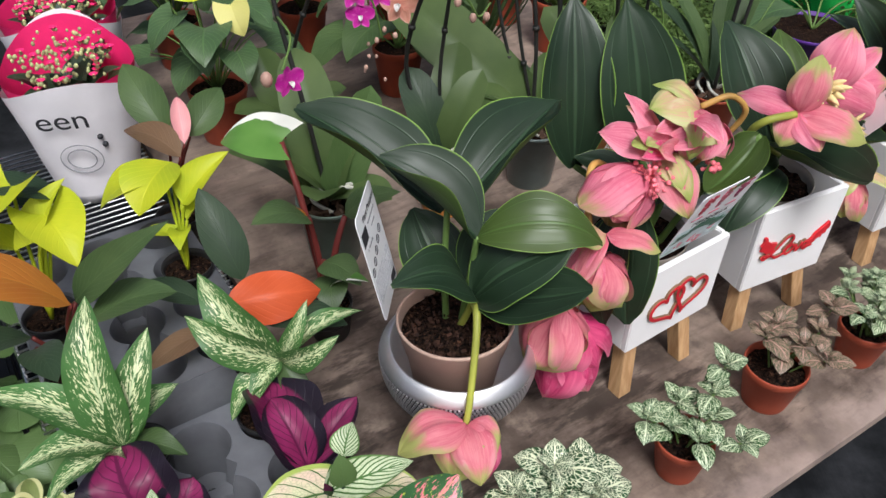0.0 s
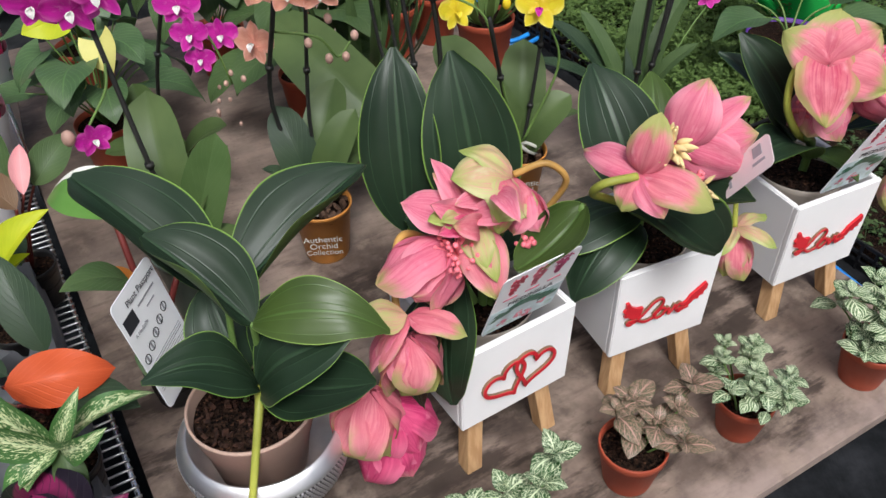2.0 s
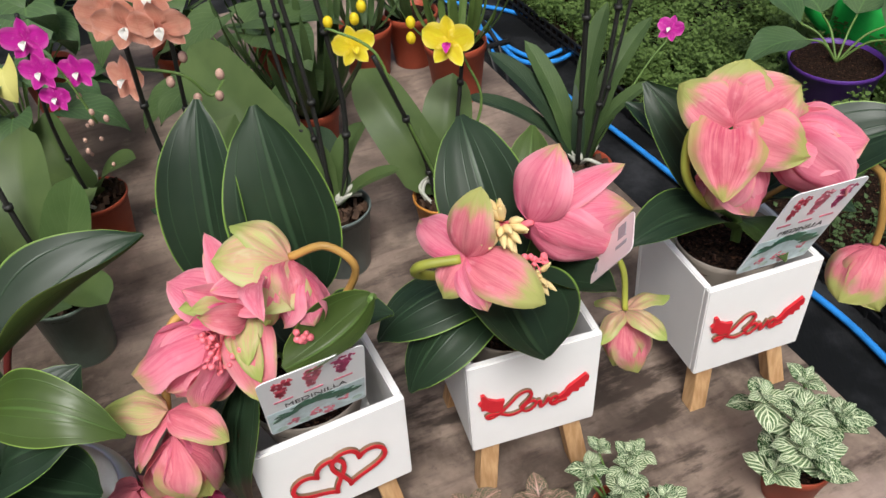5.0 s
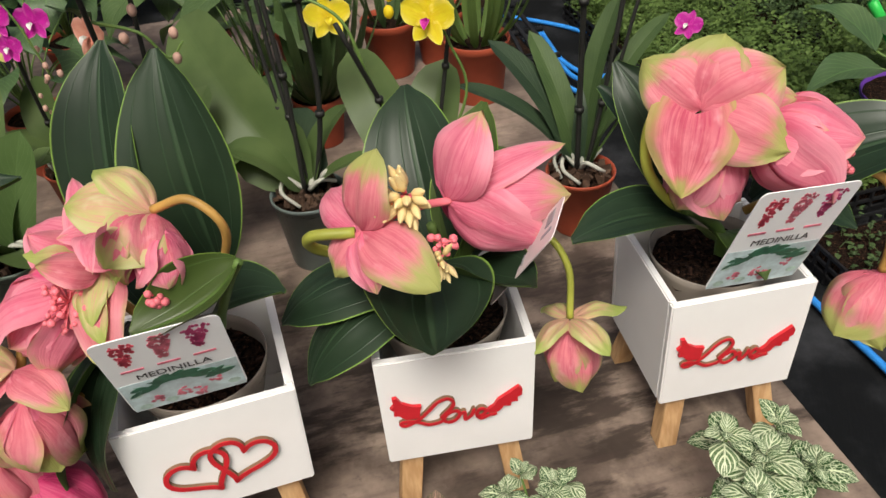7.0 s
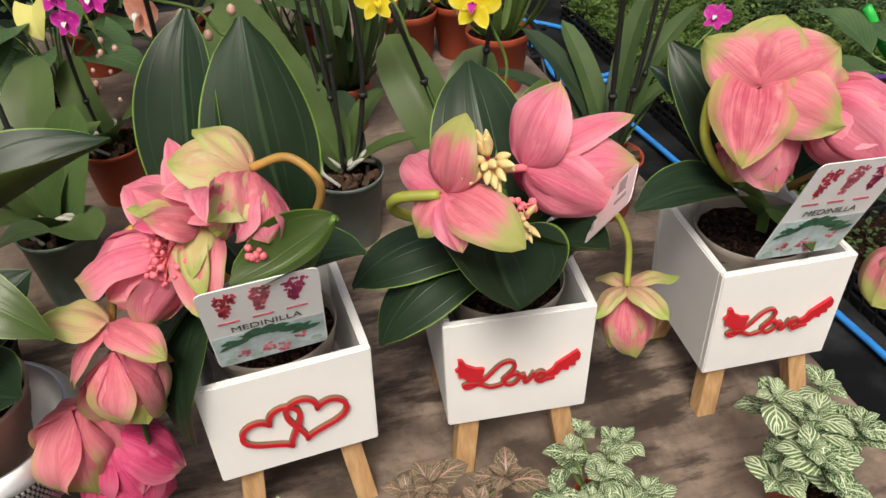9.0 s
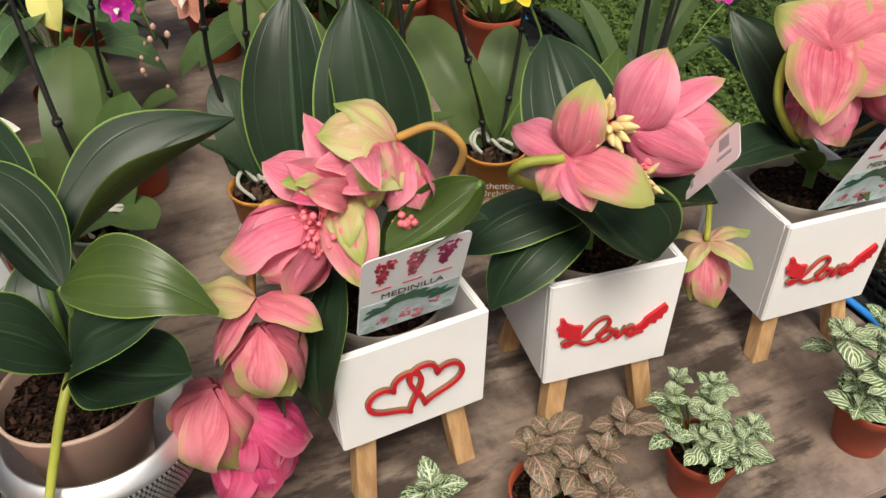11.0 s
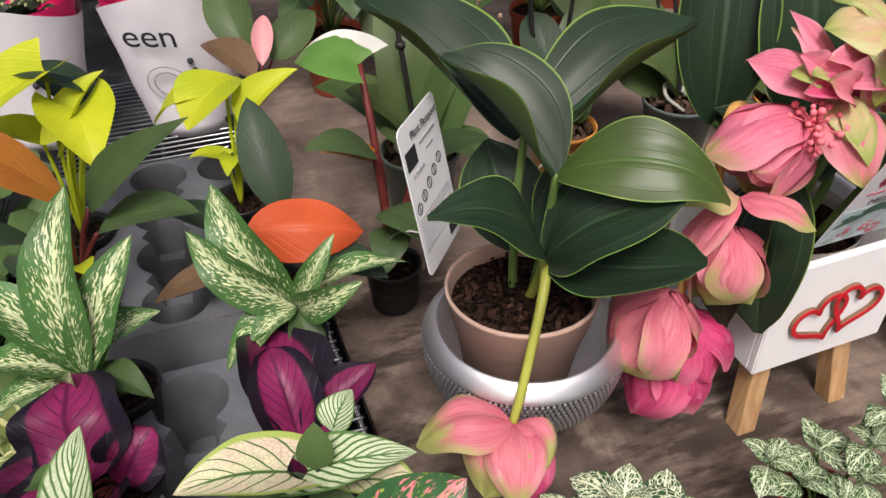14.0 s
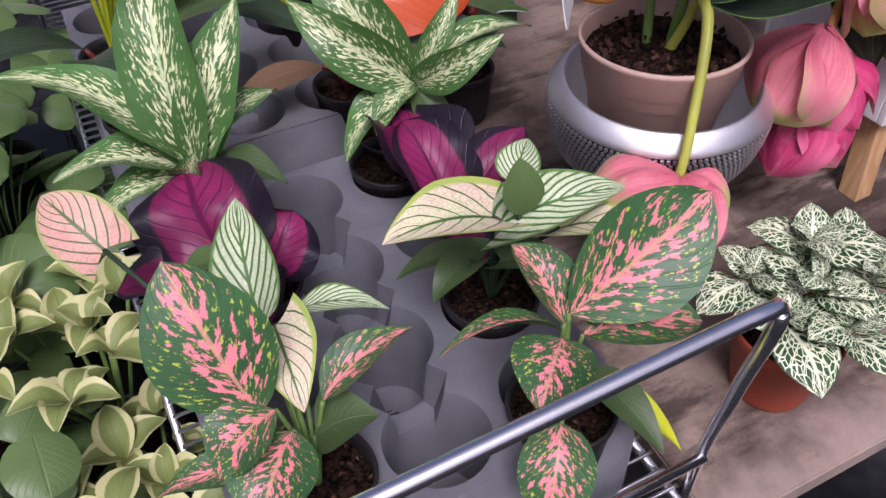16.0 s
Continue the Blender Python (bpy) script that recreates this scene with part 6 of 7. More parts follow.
# ---- kalanchoes in paper sleeves ----
def sleeve(c, top_r, h, label, turn, lettered=False, seed=1):
    """A plant in a white paper cone with a magenta lining."""
    rnd = random.Random(seed)
    ob = thing("kalanchoe", c, label, "potted plant", "sleeved kalanchoes")
    c = V(c)
    for name, mat, off, z0, hh in (("paper_sleeve", m_paper, 0.0, 0.0, h), ("lining", m_pinkpaper, -0.0035, 0.02, h + 0.006)):
        bm = bmesh.new()
        rows = []
        for j in range(13):
            f = j / 12
            row = []
            for i in range(48):
                a = 2 * math.pi * i / 48
                r = 0.058 + (top_r - 0.058) * f + off + 0.004 * f * math.sin(3 * a + seed) + 0.002 * noise.noise(V((math.cos(a) * 3, math.sin(a) * 3, f * 4 + seed)))
                rise = 0.036 * max(0, math.cos(a - radians(turn))) ** 2 * f if name == "lining" else 0.018 * math.cos(2 * (a - radians(turn))) * f + 0.03 * max(0, math.cos(a - radians(turn))) ** 2 * f
                row.append(bm.verts.new(c + V((r * math.cos(a), r * math.sin(a), z0 + (hh - z0) * f + rise))))
            rows.append(row)
        for a, b in zip(rows, rows[1:]):
            for k in range(48):
                q = (k + 1) % 48
                bm.faces.new((a[k], a[q], b[q], b[k]))
        if name == "paper_sleeve":
            bm.faces.new(rows[0][::-1])
        part(name, bm, mat, ob)
    for k in range(20):
        a, q = rnd.uniform(0, 6.28), rnd.uniform(0.25, 0.9)
        b = c + V((0.3 * q * top_r * math.cos(a), 0.3 * q * top_r * math.sin(a), h * 0.75))
        t = c + V((q * top_r * math.cos(a), q * top_r * math.sin(a), h * rnd.uniform(0.92, 1.06)))
        part("leaf", leaf(b, t, 0.022, "ovate", 0.15, 0.2, UP, nu=6, nv=8), m_dark, ob)
    buds, blooms = bmesh.new(), bmesh.new()
    for k in range(170):
        a, q = rnd.uniform(0, 6.28), math.sqrt(rnd.random()) * 0.72
        p = c + V((q * top_r * math.cos(a), q * top_r * math.sin(a), h + rnd.uniform(-0.005, 0.035)))
        bmesh.ops.create_icosphere(buds, subdivisions=1, radius=rnd.uniform(0.0020, 0.0034), matrix=Matrix.Translation(p) @ Matrix.Diagonal((1, 1, 1.35, 1)))
        if k % 5 == 0:
            for m in range(7):
                d = V((math.cos(m * 0.9), math.sin(m * 0.9), 0.7)).normalized()
                leaf(p, p + d * 0.008, 0.0036, "round", 0.1, 0.2, UP, nu=3, nv=4, bm=blooms)
    tagged(part("budding_head", buds, m_budgreen, ob, "cream-green flower buds"), kind="stuff")
    tagged(part("blossom_head", blooms, m_pinkpaper, ob, "small magenta blossoms"), kind="stuff")
    # punched holes and print on the face towards the table's front
    def on(a, f, out=0.0016):
        r = 0.058 + (top_r - 0.058) * f + 0.004 * f * math.sin(3 * a + seed) + out
        return c + V((r * math.cos(a), r * math.sin(a), h * f))
    for da, f in ((0.36, 0.62), (0.42, 0.54)):
        p = on(radians(turn + 180) + da, f)
        bm = bmesh.new()
        bmesh.ops.create_uvsphere(bm, u_segments=12, v_segments=6, radius=0.0042, matrix=Matrix.Translation(p))
        part("punched_hole", bm, m_print, ob)
    if lettered:
        a = radians(turn + 180) - 0.12
        p = on(a, 0.84, 0.006)
        out = V((math.cos(a), math.sin(a), -0.25)).normalized()
        xx = V((-math.sin(a), math.cos(a), 0))
        m = Matrix((xx, out.cross(xx), out)).transposed().to_4x4()
        m.translation = p
        word(ob, m, "een", 0, 0, 0.048, m_print)
        m.translation = on(a + 0.08, 0.47, 0.004)
        for rad in (0.028, 0.019):
            part("stamp_ring", ring_slab([(rad * math.cos(t * 0.2618), rad * math.sin(t * 0.2618)) for t in range(24)], 0.0006, m, 0.0, 0.0012), m_printgrey, ob, "grey printed ring", flat=True)


sleeve((-0.522, 1.035, RZ), 0.092, 0.192, "pink kalanchoe in a white paper sleeve with magenta lining", 108, True, 1)
sleeve((-0.705, 0.950, RZ), 0.092, 0.190, "pink kalanchoe in a white paper sleeve beside its twin", 112, False, 2)
sleeve((-0.600, 1.225, RZ), 0.092, 0.190, "pink kalanchoe in a paper sleeve at the back", 110, False, 3)


# ---- orchids and other pots at the back of the table ----
def orchid_flower(ob, c, face, size, mat, lip, seed, name="flower"):
    """Five petals facing one way, with a small lip in the middle."""
    rnd = random.Random(seed)
    ax = V(face).normalized()
    sx = ax.cross(UP).normalized()
    sy = sx.cross(ax)
    c = V(c)
    bm = bmesh.new()
    for ang, L, w in ((90, 0.95, 0.30), (18, 1.0, 0.48), (162, 1.0, 0.48), (234, 0.9, 0.30), (306, 0.9, 0.30)):
        a = radians(ang + rnd.uniform(-7, 7))
        d = sx * math.cos(a) + sy * math.sin(a) + ax * rnd.uniform(0.0, 0.25)
        leaf(c, c + d * size * L, size * w, "round" if w > 0.4 else "ellipse", -0.05, 0.1, ax, 0.08, nu=6, nv=8, bm=bm, seed=rnd.random() * 9)
    fl = part(name, bm, mat, ob)
    bm = bmesh.new()
    leaf(c + ax * size * 0.05, c + ax * size * 0.35 - sy * size * 0.3, size * 0.16, "ellipse", 0.2, 0.6, ax, nu=4, nv=6, bm=bm)
    leaf(c + ax * size * 0.1, c + ax * size * 0.3 + sx * size * 0.14, size * 0.08, "ellipse", 0.2, 0.6, ax, nu=3, nv=4, bm=bm)
    leaf(c + ax * size * 0.1, c + ax * size * 0.3 - sx * size * 0.14, size * 0.08, "ellipse", 0.2, 0.6, ax, nu=3, nv=4, bm=bm)
    part("lip", bm, lip, fl)


def bud(ob, c, r, mat):
    bm = bmesh.new()
    bmesh.ops.create_icosphere(bm, subdivisions=2, radius=r, matrix=Matrix.Translation(c) @ Matrix.Diagonal((0.85, 0.85, 1.15, 1)))
    part("bud", bm, mat, ob)


def bark(ob, c, r, seed):
    """Bark chips and pale looping roots over the pot's filling."""
    rnd = random.Random(seed)
    bm = bmesh.new()
    for _ in range(46):
        a, q = rnd.uniform(0, 6.28), math.sqrt(rnd.random()) * r * 0.85
        m = Matrix.Translation(V(c) + V((q * math.cos(a), q * math.sin(a), rnd.uniform(0, 0.008)))) @ Euler((rnd.uniform(0, 3), rnd.uniform(0, 3), rnd.uniform(0, 3))).to_matrix().to_4x4() @ Matrix.Diagonal((0.012, 0.008, 0.004, 1))
        bmesh.ops.create_cube(bm, size=1, matrix=m)
    tagged(part("bark_litter", bm, m_bark, ob, "brown bark chips", flat=True), kind="stuff")
    for k in range(5):
        a = rnd.uniform(0, 6.28)
        p = [V(c) + V((q * r * math.cos(a + s), q * r * math.sin(a + s), z)) for q, s, z in ((0.1, 0, 0.01), (0.5, 0.3, 0.028), (0.75, 0.8, 0.02), (0.7, 1.5, 0.004))]
        part("root", tube(p, 0.003, 0.0022, 7, 5), m_root, ob)


def orchid(label, c, r, h, potmat, blades, stakes, seed, sleeve_print=False):
    ob = thing("orchid", (*c, 0), label, "potted plant", "orchids")
    pot(ob, (c[0], c[1], 0), r, h, potmat, 0.006, True, 0.72, seed=seed)
    top_c = V((c[0], c[1], h - 0.006))
    bark(ob, top_c, r, seed)
    for mat, t, w, kw in blades:
        d = V(t) - top_c
        base = top_c + V((d.x, d.y, 0)).normalized() * 0.008 + V((0, 0, 0.008))
        part("leaf", leaf(base, t, w, nu=10, nv=14, **{"shape": "strap", "sag": 0.14, "fold": 0.25, **kw}), mat, ob)
    for pts, rr in stakes:
        part("stake", tube(pts, rr, rr, 8, 5), m_stake, ob, "dark support stake")
        for f in (0.35, 0.75):
            p = smooth_path(pts, 5)
            q = p[int(f * (len(p) - 1))]
            bm = bmesh.new()
            bmesh.ops.create_cone(bm, cap_ends=True, segments=10, radius1=rr * 1.7, radius2=rr * 1.7, depth=0.006, matrix=Matrix.Translation(q))
            part("clip", bm, m_stake, ob)
    if sleeve_print:
        out = V((0.15, -1, 0.1)).normalized()
        for a, text, z, s in ((-1.45, "Authentic", h * 0.60, 0.0135), (-1.45, "Orchid", h * 0.45, 0.0135), (-1.45, "Collection", h * 0.31, 0.012)):
            rr = r * (0.72 + 0.28 * z / h) + 0.0015
            o = V((math.cos(a), math.sin(a), 0))
            xx = V((-math.sin(a), math.cos(a), 0))
            m = Matrix((xx, UP, o)).transposed().to_4x4()
            m.translation = V((c[0], c[1], z)) + o * rr
            word(ob, m, text, 0, 0, s, m_whitepetal)
    return ob


TOCAM = (0.05, -1, 0.25)
# tall magenta orchid in the dull green pot
oa = orchid("magenta orchid in a dull green pot, with strap leaves", (-0.145, 0.878), 0.046, 0.100, m_clearpot, [
    (m_orchid_leaf, (-0.190, 0.985, 0.262), 0.036, dict(up=(0.2, -1, 0.4))), (m_pilea, (-0.085, 0.905, 0.252), 0.028, dict(up=(0.3, -0.8, 0.5), sag=0.05)),
    (m_orchid_leaf, (-0.085, 0.935, 0.215), 0.020, dict(up=(-0.6, -0.8, 0.2))), (m_orchid_leaf, (-0.285, 0.940, 0.135), 0.034, {}), (m_orchid_leaf, (-0.15, 0.80, 0.15), 0.026, {}), (m_orchid_leaf, (-0.225, 0.865, 0.17), 0.028, {}), (m_orchid_leaf, (-0.06, 0.845, 0.12), 0.03, {})],
    [([(-0.148, 0.885, 0.09), (-0.165, 0.885, 0.22), (-0.196, 0.915, 0.365), (-0.205, 0.92, 0.43)], 0.0032)], 71)
part("flower_stalk", tube([(-0.19, 0.905, 0.34), (-0.165, 0.84, 0.345), (-0.168, 0.79, 0.332)], 0.0016, 0.0014, 6, 5), m_stem, oa)
orchid_flower(oa, (-0.160, 0.776, 0.326), (0.7, -0.6, 0.1), 0.020, m_magenta, m_whitepetal, 1)
bud(oa, V((-0.182, 0.772, 0.330)), 0.008, m_bud)
for k, p in enumerate(((-0.205, 0.90, 0.405), (-0.170, 0.895, 0.425), (-0.245, 0.90, 0.41), (-0.225, 0.92, 0.44))):
    orchid_flower(oa, p, (0.1, -0.9, -0.2), 0.032, m_magenta, m_whitepetal, 2 + k)
# second magenta orchid, its spray before the terracotta pot
ob = orchid("small magenta orchid with a budding spray, terracotta pot", (-0.215, 1.085), 0.045, 0.085, m_terra, [
    (m_orchid_leaf, (-0.275, 1.13, 0.19), 0.03, dict(up=(0, -1, 0.6))), (m_orchid_leaf, (-0.14, 1.10, 0.14), 0.03, {}), (m_orchid_leaf, (-0.30, 1.04, 0.13), 0.03, {}), (m_orchid_leaf, (-0.20, 1.00, 0.13), 0.026, {})],
    [([(-0.214, 1.075, 0.08), (-0.205, 1.05, 0.22), (-0.135, 0.985, 0.40)], 0.0026)], 72)
part("flower_stalk", tube([(-0.150, 0.995, 0.36), (-0.115, 0.965, 0.375), (-0.085, 0.955, 0.345), (-0.072, 0.96, 0.285)], 0.0017, 0.0012, 6, 6), m_stem, ob)
for k, (p, s) in enumerate((((-0.113, 0.955, 0.385), 0.027), ((-0.103, 0.945, 0.355), 0.023), ((-0.097, 0.945, 0.325), 0.019), ((-0.075, 0.965, 0.345), 0.022))):
    orchid_flower(ob, p, (0.1, -1, 0.15), s, m_magenta, m_whitepetal, 10 + k)
rnd = random.Random(8)
for k in range(10):
    bud(ob, V((-0.078 + rnd.uniform(-0.022, 0.022), 0.962 + rnd.uniform(-0.01, 0.01), 0.312 - 0.009 * k)), 0.0042 - 0.0002 * k + rnd.uniform(-0.0008, 0.0008), m_bud)
# peach orchid in the first orange pot
ob = orchid("peach orchid in an orange printed pot, two stakes", (0.006, 0.990), 0.042, 0.088, m_orangepot, [
    (m_dark, (-0.048, 1.045, 0.205), 0.028, dict(up=(0.3, -1, 0.5))), (m_orchid_leaf, (0.028, 1.085, 0.225), 0.030, dict(up=(-0.2, -1, 0.3))), (m_dark, (-0.015, 1.02, 0.15), 0.026, dict(up=(0.1, -1, 0.5))),
    (m_dark, (-0.065, 0.985, 0.145), 0.014, {}), (m_orchid_leaf, (0.085, 1.035, 0.16), 0.026, {}), (m_orchid_leaf, (0.06, 1.03, 0.21), 0.026, dict(up=(-0.5, -1, 0.3)))],
    [([(-0.004, 1.0, 0.085), (-0.046, 1.02, 0.22), (-0.008, 0.963, 0.385)], 0.003), ([(0.012, 1.0, 0.085), (0.0, 1.018, 0.2), (0.022, 1.004, 0.40)], 0.0026)], 73, True)
for k, p in enumerate(((0.014, 0.940, 0.410), (0.048, 0.945, 0.408), (-0.012, 0.955, 0.412), (-0.03, 0.985, 0.395), (0.03, 0.97, 0.43))):
    orchid_flower(ob, p, (0.2, -1, -0.15), 0.032, m_peach, m_whitepetal, 20 + k)
orchid_flower(ob, (-0.052, 1.010, 0.312), (-0.3, -0.9, 0.2), 0.030, m_peach, m_whitepetal, 28)
part("flower_stalk", tube([(-0.02, 0.985, 0.34), (0.03, 0.99, 0.33), (0.05, 1.0, 0.30), (0.065, 1.01, 0.315)], 0.002, 0.0014, 6, 6), m_stem, ob)
for p in ((0.05, 0.965, 0.365), (0.075, 0.985, 0.335), (0.042, 0.985, 0.305), (0.022, 0.975, 0.33), (0.06, 1.0, 0.30)):
    bud(ob, V(p), 0.0058, m_bud)
# out-of-bloom orchid in the grey pot
ob = orchid("orchid without flowers in a grey pot, bent dark stakes", (0.143, 1.068), 0.047, 0.100, m_greypot, [
    (m_orchid_leaf, (-0.080, 1.215, 0.250), 0.048, dict(up=(0.3, -1, 0.5), sag=0.12)), (m_orchid_leaf, (0.232, 1.085, 0.150), 0.016, dict(sag=0.1)), (m_orchid_leaf, (0.175, 1.15, 0.18), 0.022, dict(up=(-0.6, -0.8, 0.3))), (m_orchid_leaf, (0.09, 1.10, 0.125), 0.02, {}), (m_orchid_leaf, (0.05, 1.05, 0.16), 0.03, {}), (m_dark, (0.09, 1.16, 0.16), 0.03, {})],
    [([(0.140, 1.065, 0.085), (0.135, 1.075, 0.25), (0.105, 1.09, 0.45), (0.09, 1.1, 0.52)], 0.003), ([(0.15, 1.07, 0.085), (0.168, 1.085, 0.2), (0.165, 1.09, 0.3), (0.135, 1.10, 0.5)], 0.0034), ([(0.145, 1.075, 0.09), (0.11, 1.10, 0.26), (0.085, 1.12, 0.48)], 0.0026), ([(0.135, 1.08, 0.09), (0.085, 1.12, 0.26), (0.065, 1.13, 0.46)], 0.0026)], 74)
# yellow orchid in the second orange pot
ob = orchid("yellow orchid in an orange printed pot", (0.279, 1.122), 0.043, 0.088, m_orangepot, [
    (m_orchid_leaf, (0.160, 1.205, 0.225), 0.036, dict(up=(0.3, -1, 0.5))), (m_orchid_leaf, (0.285, 1.205, 0.222), 0.034, dict(up=(0, -1, 0.4))), (m_orchid_leaf, (0.352, 1.140, 0.168), 0.028, dict(up=(-0.2, -0.6, 1))), (m_orchid_leaf, (0.375, 1.19, 0.11), 0.014, {}), (m_orchid_leaf, (0.24, 1.2, 0.15), 0.03, {})],
    [([(0.268, 1.115, 0.085), (0.258, 1.10, 0.17), (0.232, 1.03, 0.335)], 0.0028), ([(0.285, 1.12, 0.085), (0.30, 1.14, 0.2), (0.31, 1.16, 0.30)], 0.0026)], 75, True)
part("flower_stalk", tube([(0.275, 1.12, 0.1), (0.245, 1.07, 0.25), (0.225, 1.06, 0.325), (0.18, 1.06, 0.35), (0.165, 1.08, 0.34)], 0.0022, 0.0014, 6, 6), m_stem, ob)
part("flower_stalk", tube([(0.285, 1.12, 0.1), (0.33, 1.14, 0.21), (0.315, 1.135, 0.275), (0.300, 1.13, 0.31)], 0.0022, 0.0014, 6, 6), m_stem, ob)
orchid_flower(ob, (0.190, 1.098, 0.312), (0.5, -0.8, 0.2), 0.027, m_yellow, m_yellow, 31)
orchid_flower(ob, (0.298, 1.120, 0.308), (-0.1, -1, 0.2), 0.034, m_yellow, m_magenta, 32)
for p in ((0.255, 1.115, 0.315), (0.255, 1.12, 0.332), (0.17, 1.08, 0.35), (0.195, 1.10, 0.345), (0.205, 1.1, 0.36)):
    bud(ob, V(p), 0.0068, m_yellow)
# dark strap-leaved orchid in the red pot at the table's edge
ob = orchid("strap-leaved orchid in an orange-red pot at the table edge", (0.456, 1.205), 0.044, 0.085, m_terra, [
    (m_dark, (0.300, 1.190, 0.195), 0.020, dict(sag=0.12)), (m_dark, (0.325, 1.260, 0.225), 0.022, dict(sag=0.1)), (m_green, (0.372, 1.285, 0.230), 0.018, dict(sag=0.08)), (m_green, (0.505, 1.275, 0.215), 0.018, dict(sag=0.1, up=(-0.6, -0.8, 0.3))), (m_green, (0.480, 1.310, 0.275), 0.018, dict(sag=0.08, up=(-0.6, -0.8, 0.3))), (m_dark, (0.455, 1.29, 0.205), 0.014, dict(up=(0, -1, 0.4))), (m_green, (0.545, 1.235, 0.20), 0.016, {}), (m_green, (0.54, 1.32, 0.25), 0.016, {})],
    [([(0.452, 1.2, 0.08), (0.453, 1.19, 0.24), (0.455, 1.175, 0.42)], 0.0034), ([(0.462, 1.205, 0.08), (0.485, 1.22, 0.24), (0.50, 1.24, 0.40)], 0.003), ([(0.466, 1.21, 0.08), (0.50, 1.25, 0.26), (0.53, 1.28, 0.42)], 0.0022)], 76)
part("flower_stalk", tube([(0.47, 1.21, 0.1), (0.53, 1.26, 0.2), (0.563, 1.29, 0.235)], 0.0015, 0.0012, 6, 5), m_stem, ob)
orchid_flower(ob, (0.563, 1.292, 0.245), (-0.3, -0.5, 0.4), 0.020, m_magenta, m_whitepetal, 41)


def heart_leaved(label, c, r, h, count, spread, size, mat, seed, extra=None, high=0.20):
    """A bush of heart-shaped leaves on thin stalks."""
    rnd = random.Random(seed)
    ob = thing("heart_leaved_plant", (*c, 0), label, "potted plant", "heart-leaved plants")
    pot(ob, (c[0], c[1], 0), r, h, m_terra, 0.012, True, 0.72, seed=seed)
    root = V((c[0], c[1], h - 0.01))
    for k in range(count):
        a = 2.4 * k + rnd.uniform(-0.3, 0.3)
        q = spread * math.sqrt((k + 0.5) / count)
        b = root + V((q * math.cos(a), q * math.sin(a), high * rnd.uniform(0.35, 1.0) * (1.15 - 0.5 * q / spread)))
        d = V((math.cos(a + rnd.uniform(-0.6, 0.6)), math.sin(a + rnd.uniform(-0.6, 0.6)), rnd.uniform(-0.9, -0.1))).normalized()
        L = size * rnd.uniform(0.75, 1.2)
        part("leaf_stalk", tube([root, (root + b) / 2 + V((0, 0, 0.02)), b], 0.0016, 0.0012, 6, 4), m_stem, ob)
        part("leaf", leaf(b, b + d * L, L * 0.46, "heart", 0.14, 0.12, UP, 0.05, 0, 0, 0.05, 8, 10, None, k), mat, ob)
    for p, t, w, m in extra or ():
        part("flower_bract", leaf(p, t, w, "heart", 0.15, 0.2, (0, -1, 0.5), nu=8, nv=10), m, ob)
        part("flower_stalk", tube([root, (root + V(p)) / 2, V(p)], 0.0018, 0.0014, 6, 4), m_stem, ob)
    return ob


m_paleyellow = foliage("pale_yellow_bract", (0.62, 0.58, 0.16), (0.7, 0.66, 0.22), 0.45, translucent=0.25)
heart_leaved("anthurium with heart-shaped leaves and a pale yellow bract, terracotta pot", (-0.362, 1.188), 0.048, 0.095, 20, 0.12, 0.075, m_ivy, 81, [((-0.300, 1.12, 0.262), (-0.282, 1.10, 0.222), 0.026, m_paleyellow), ((-0.35, 1.12, 0.29), (-0.385, 1.09, 0.285), 0.024, m_lime)])
heart_leaved("green heart-leaved plant in a terracotta pot", (-0.075, 1.352), 0.046, 0.09, 14, 0.11, 0.09, m_green, 82)
heart_leaved("anthurium with heart-shaped leaves at the back", (-0.50, 1.45), 0.05, 0.09, 18, 0.14, 0.09, m_ivy, 83, [((-0.47, 1.4, 0.32), (-0.46, 1.37, 0.27), 0.03, m_whitepetal), ((-0.40, 1.42, 0.33), (-0.39, 1.39, 0.28), 0.03, m_whitepetal)], 0.26)
heart_leaved("leafy green plant in a terracotta pot at the back", (-0.27, 1.52), 0.05, 0.09, 16, 0.13, 0.09, m_green, 84, None, 0.24)


def grassy(label, c, r, h, count, length, seed, mat):
    """A clump of upright narrow leaves in a terracotta pot."""
    rnd = random.Random(seed)
    ob = thing("grassy_plant", (*c, 0), label, "potted plant")
    pot(ob, (c[0], c[1], 0), r, h, m_terra, 0.014, True, 0.74, seed=seed)
    for k in range(count):
        a = rnd.uniform(0, 6.28)
        b = V((c[0] + 0.4 * r * math.cos(a), c[1] + 0.4 * r * math.sin(a), h - 0.01))
        L = length * rnd.uniform(0.6, 1.1)
        el = rnd.uniform(0.9, 1.45)
        t = b + L * V((math.cos(a) * math.cos(el), math.sin(a) * math.cos(el), math.sin(el)))
        part("blade", leaf(b, t, 0.007, "strap", 0.08, 0.3, V((math.cos(a), math.sin(a), 0.3)), nu=4, nv=8), mat, ob)


grassy("tuft of narrow green leaves in a terracotta pot", (0.030, 1.345), 0.040, 0.08, 34, 0.22, 91, m_green)
grassy("tuft of narrow yellow-green leaves in a large terracotta pot", (0.232, 1.535), 0.054, 0.105, 20, 0.14, 92, m_herb)
for k, (c, r, h) in enumerate((((0.055, 1.60), 0.05, 0.10), ((-0.10, 1.56), 0.045, 0.09), ((0.13, 1.66), 0.05, 0.1))):
    grassy("low green plant in a terracotta pot at the back", c, r, h, 12, 0.12, 93 + k, m_green)

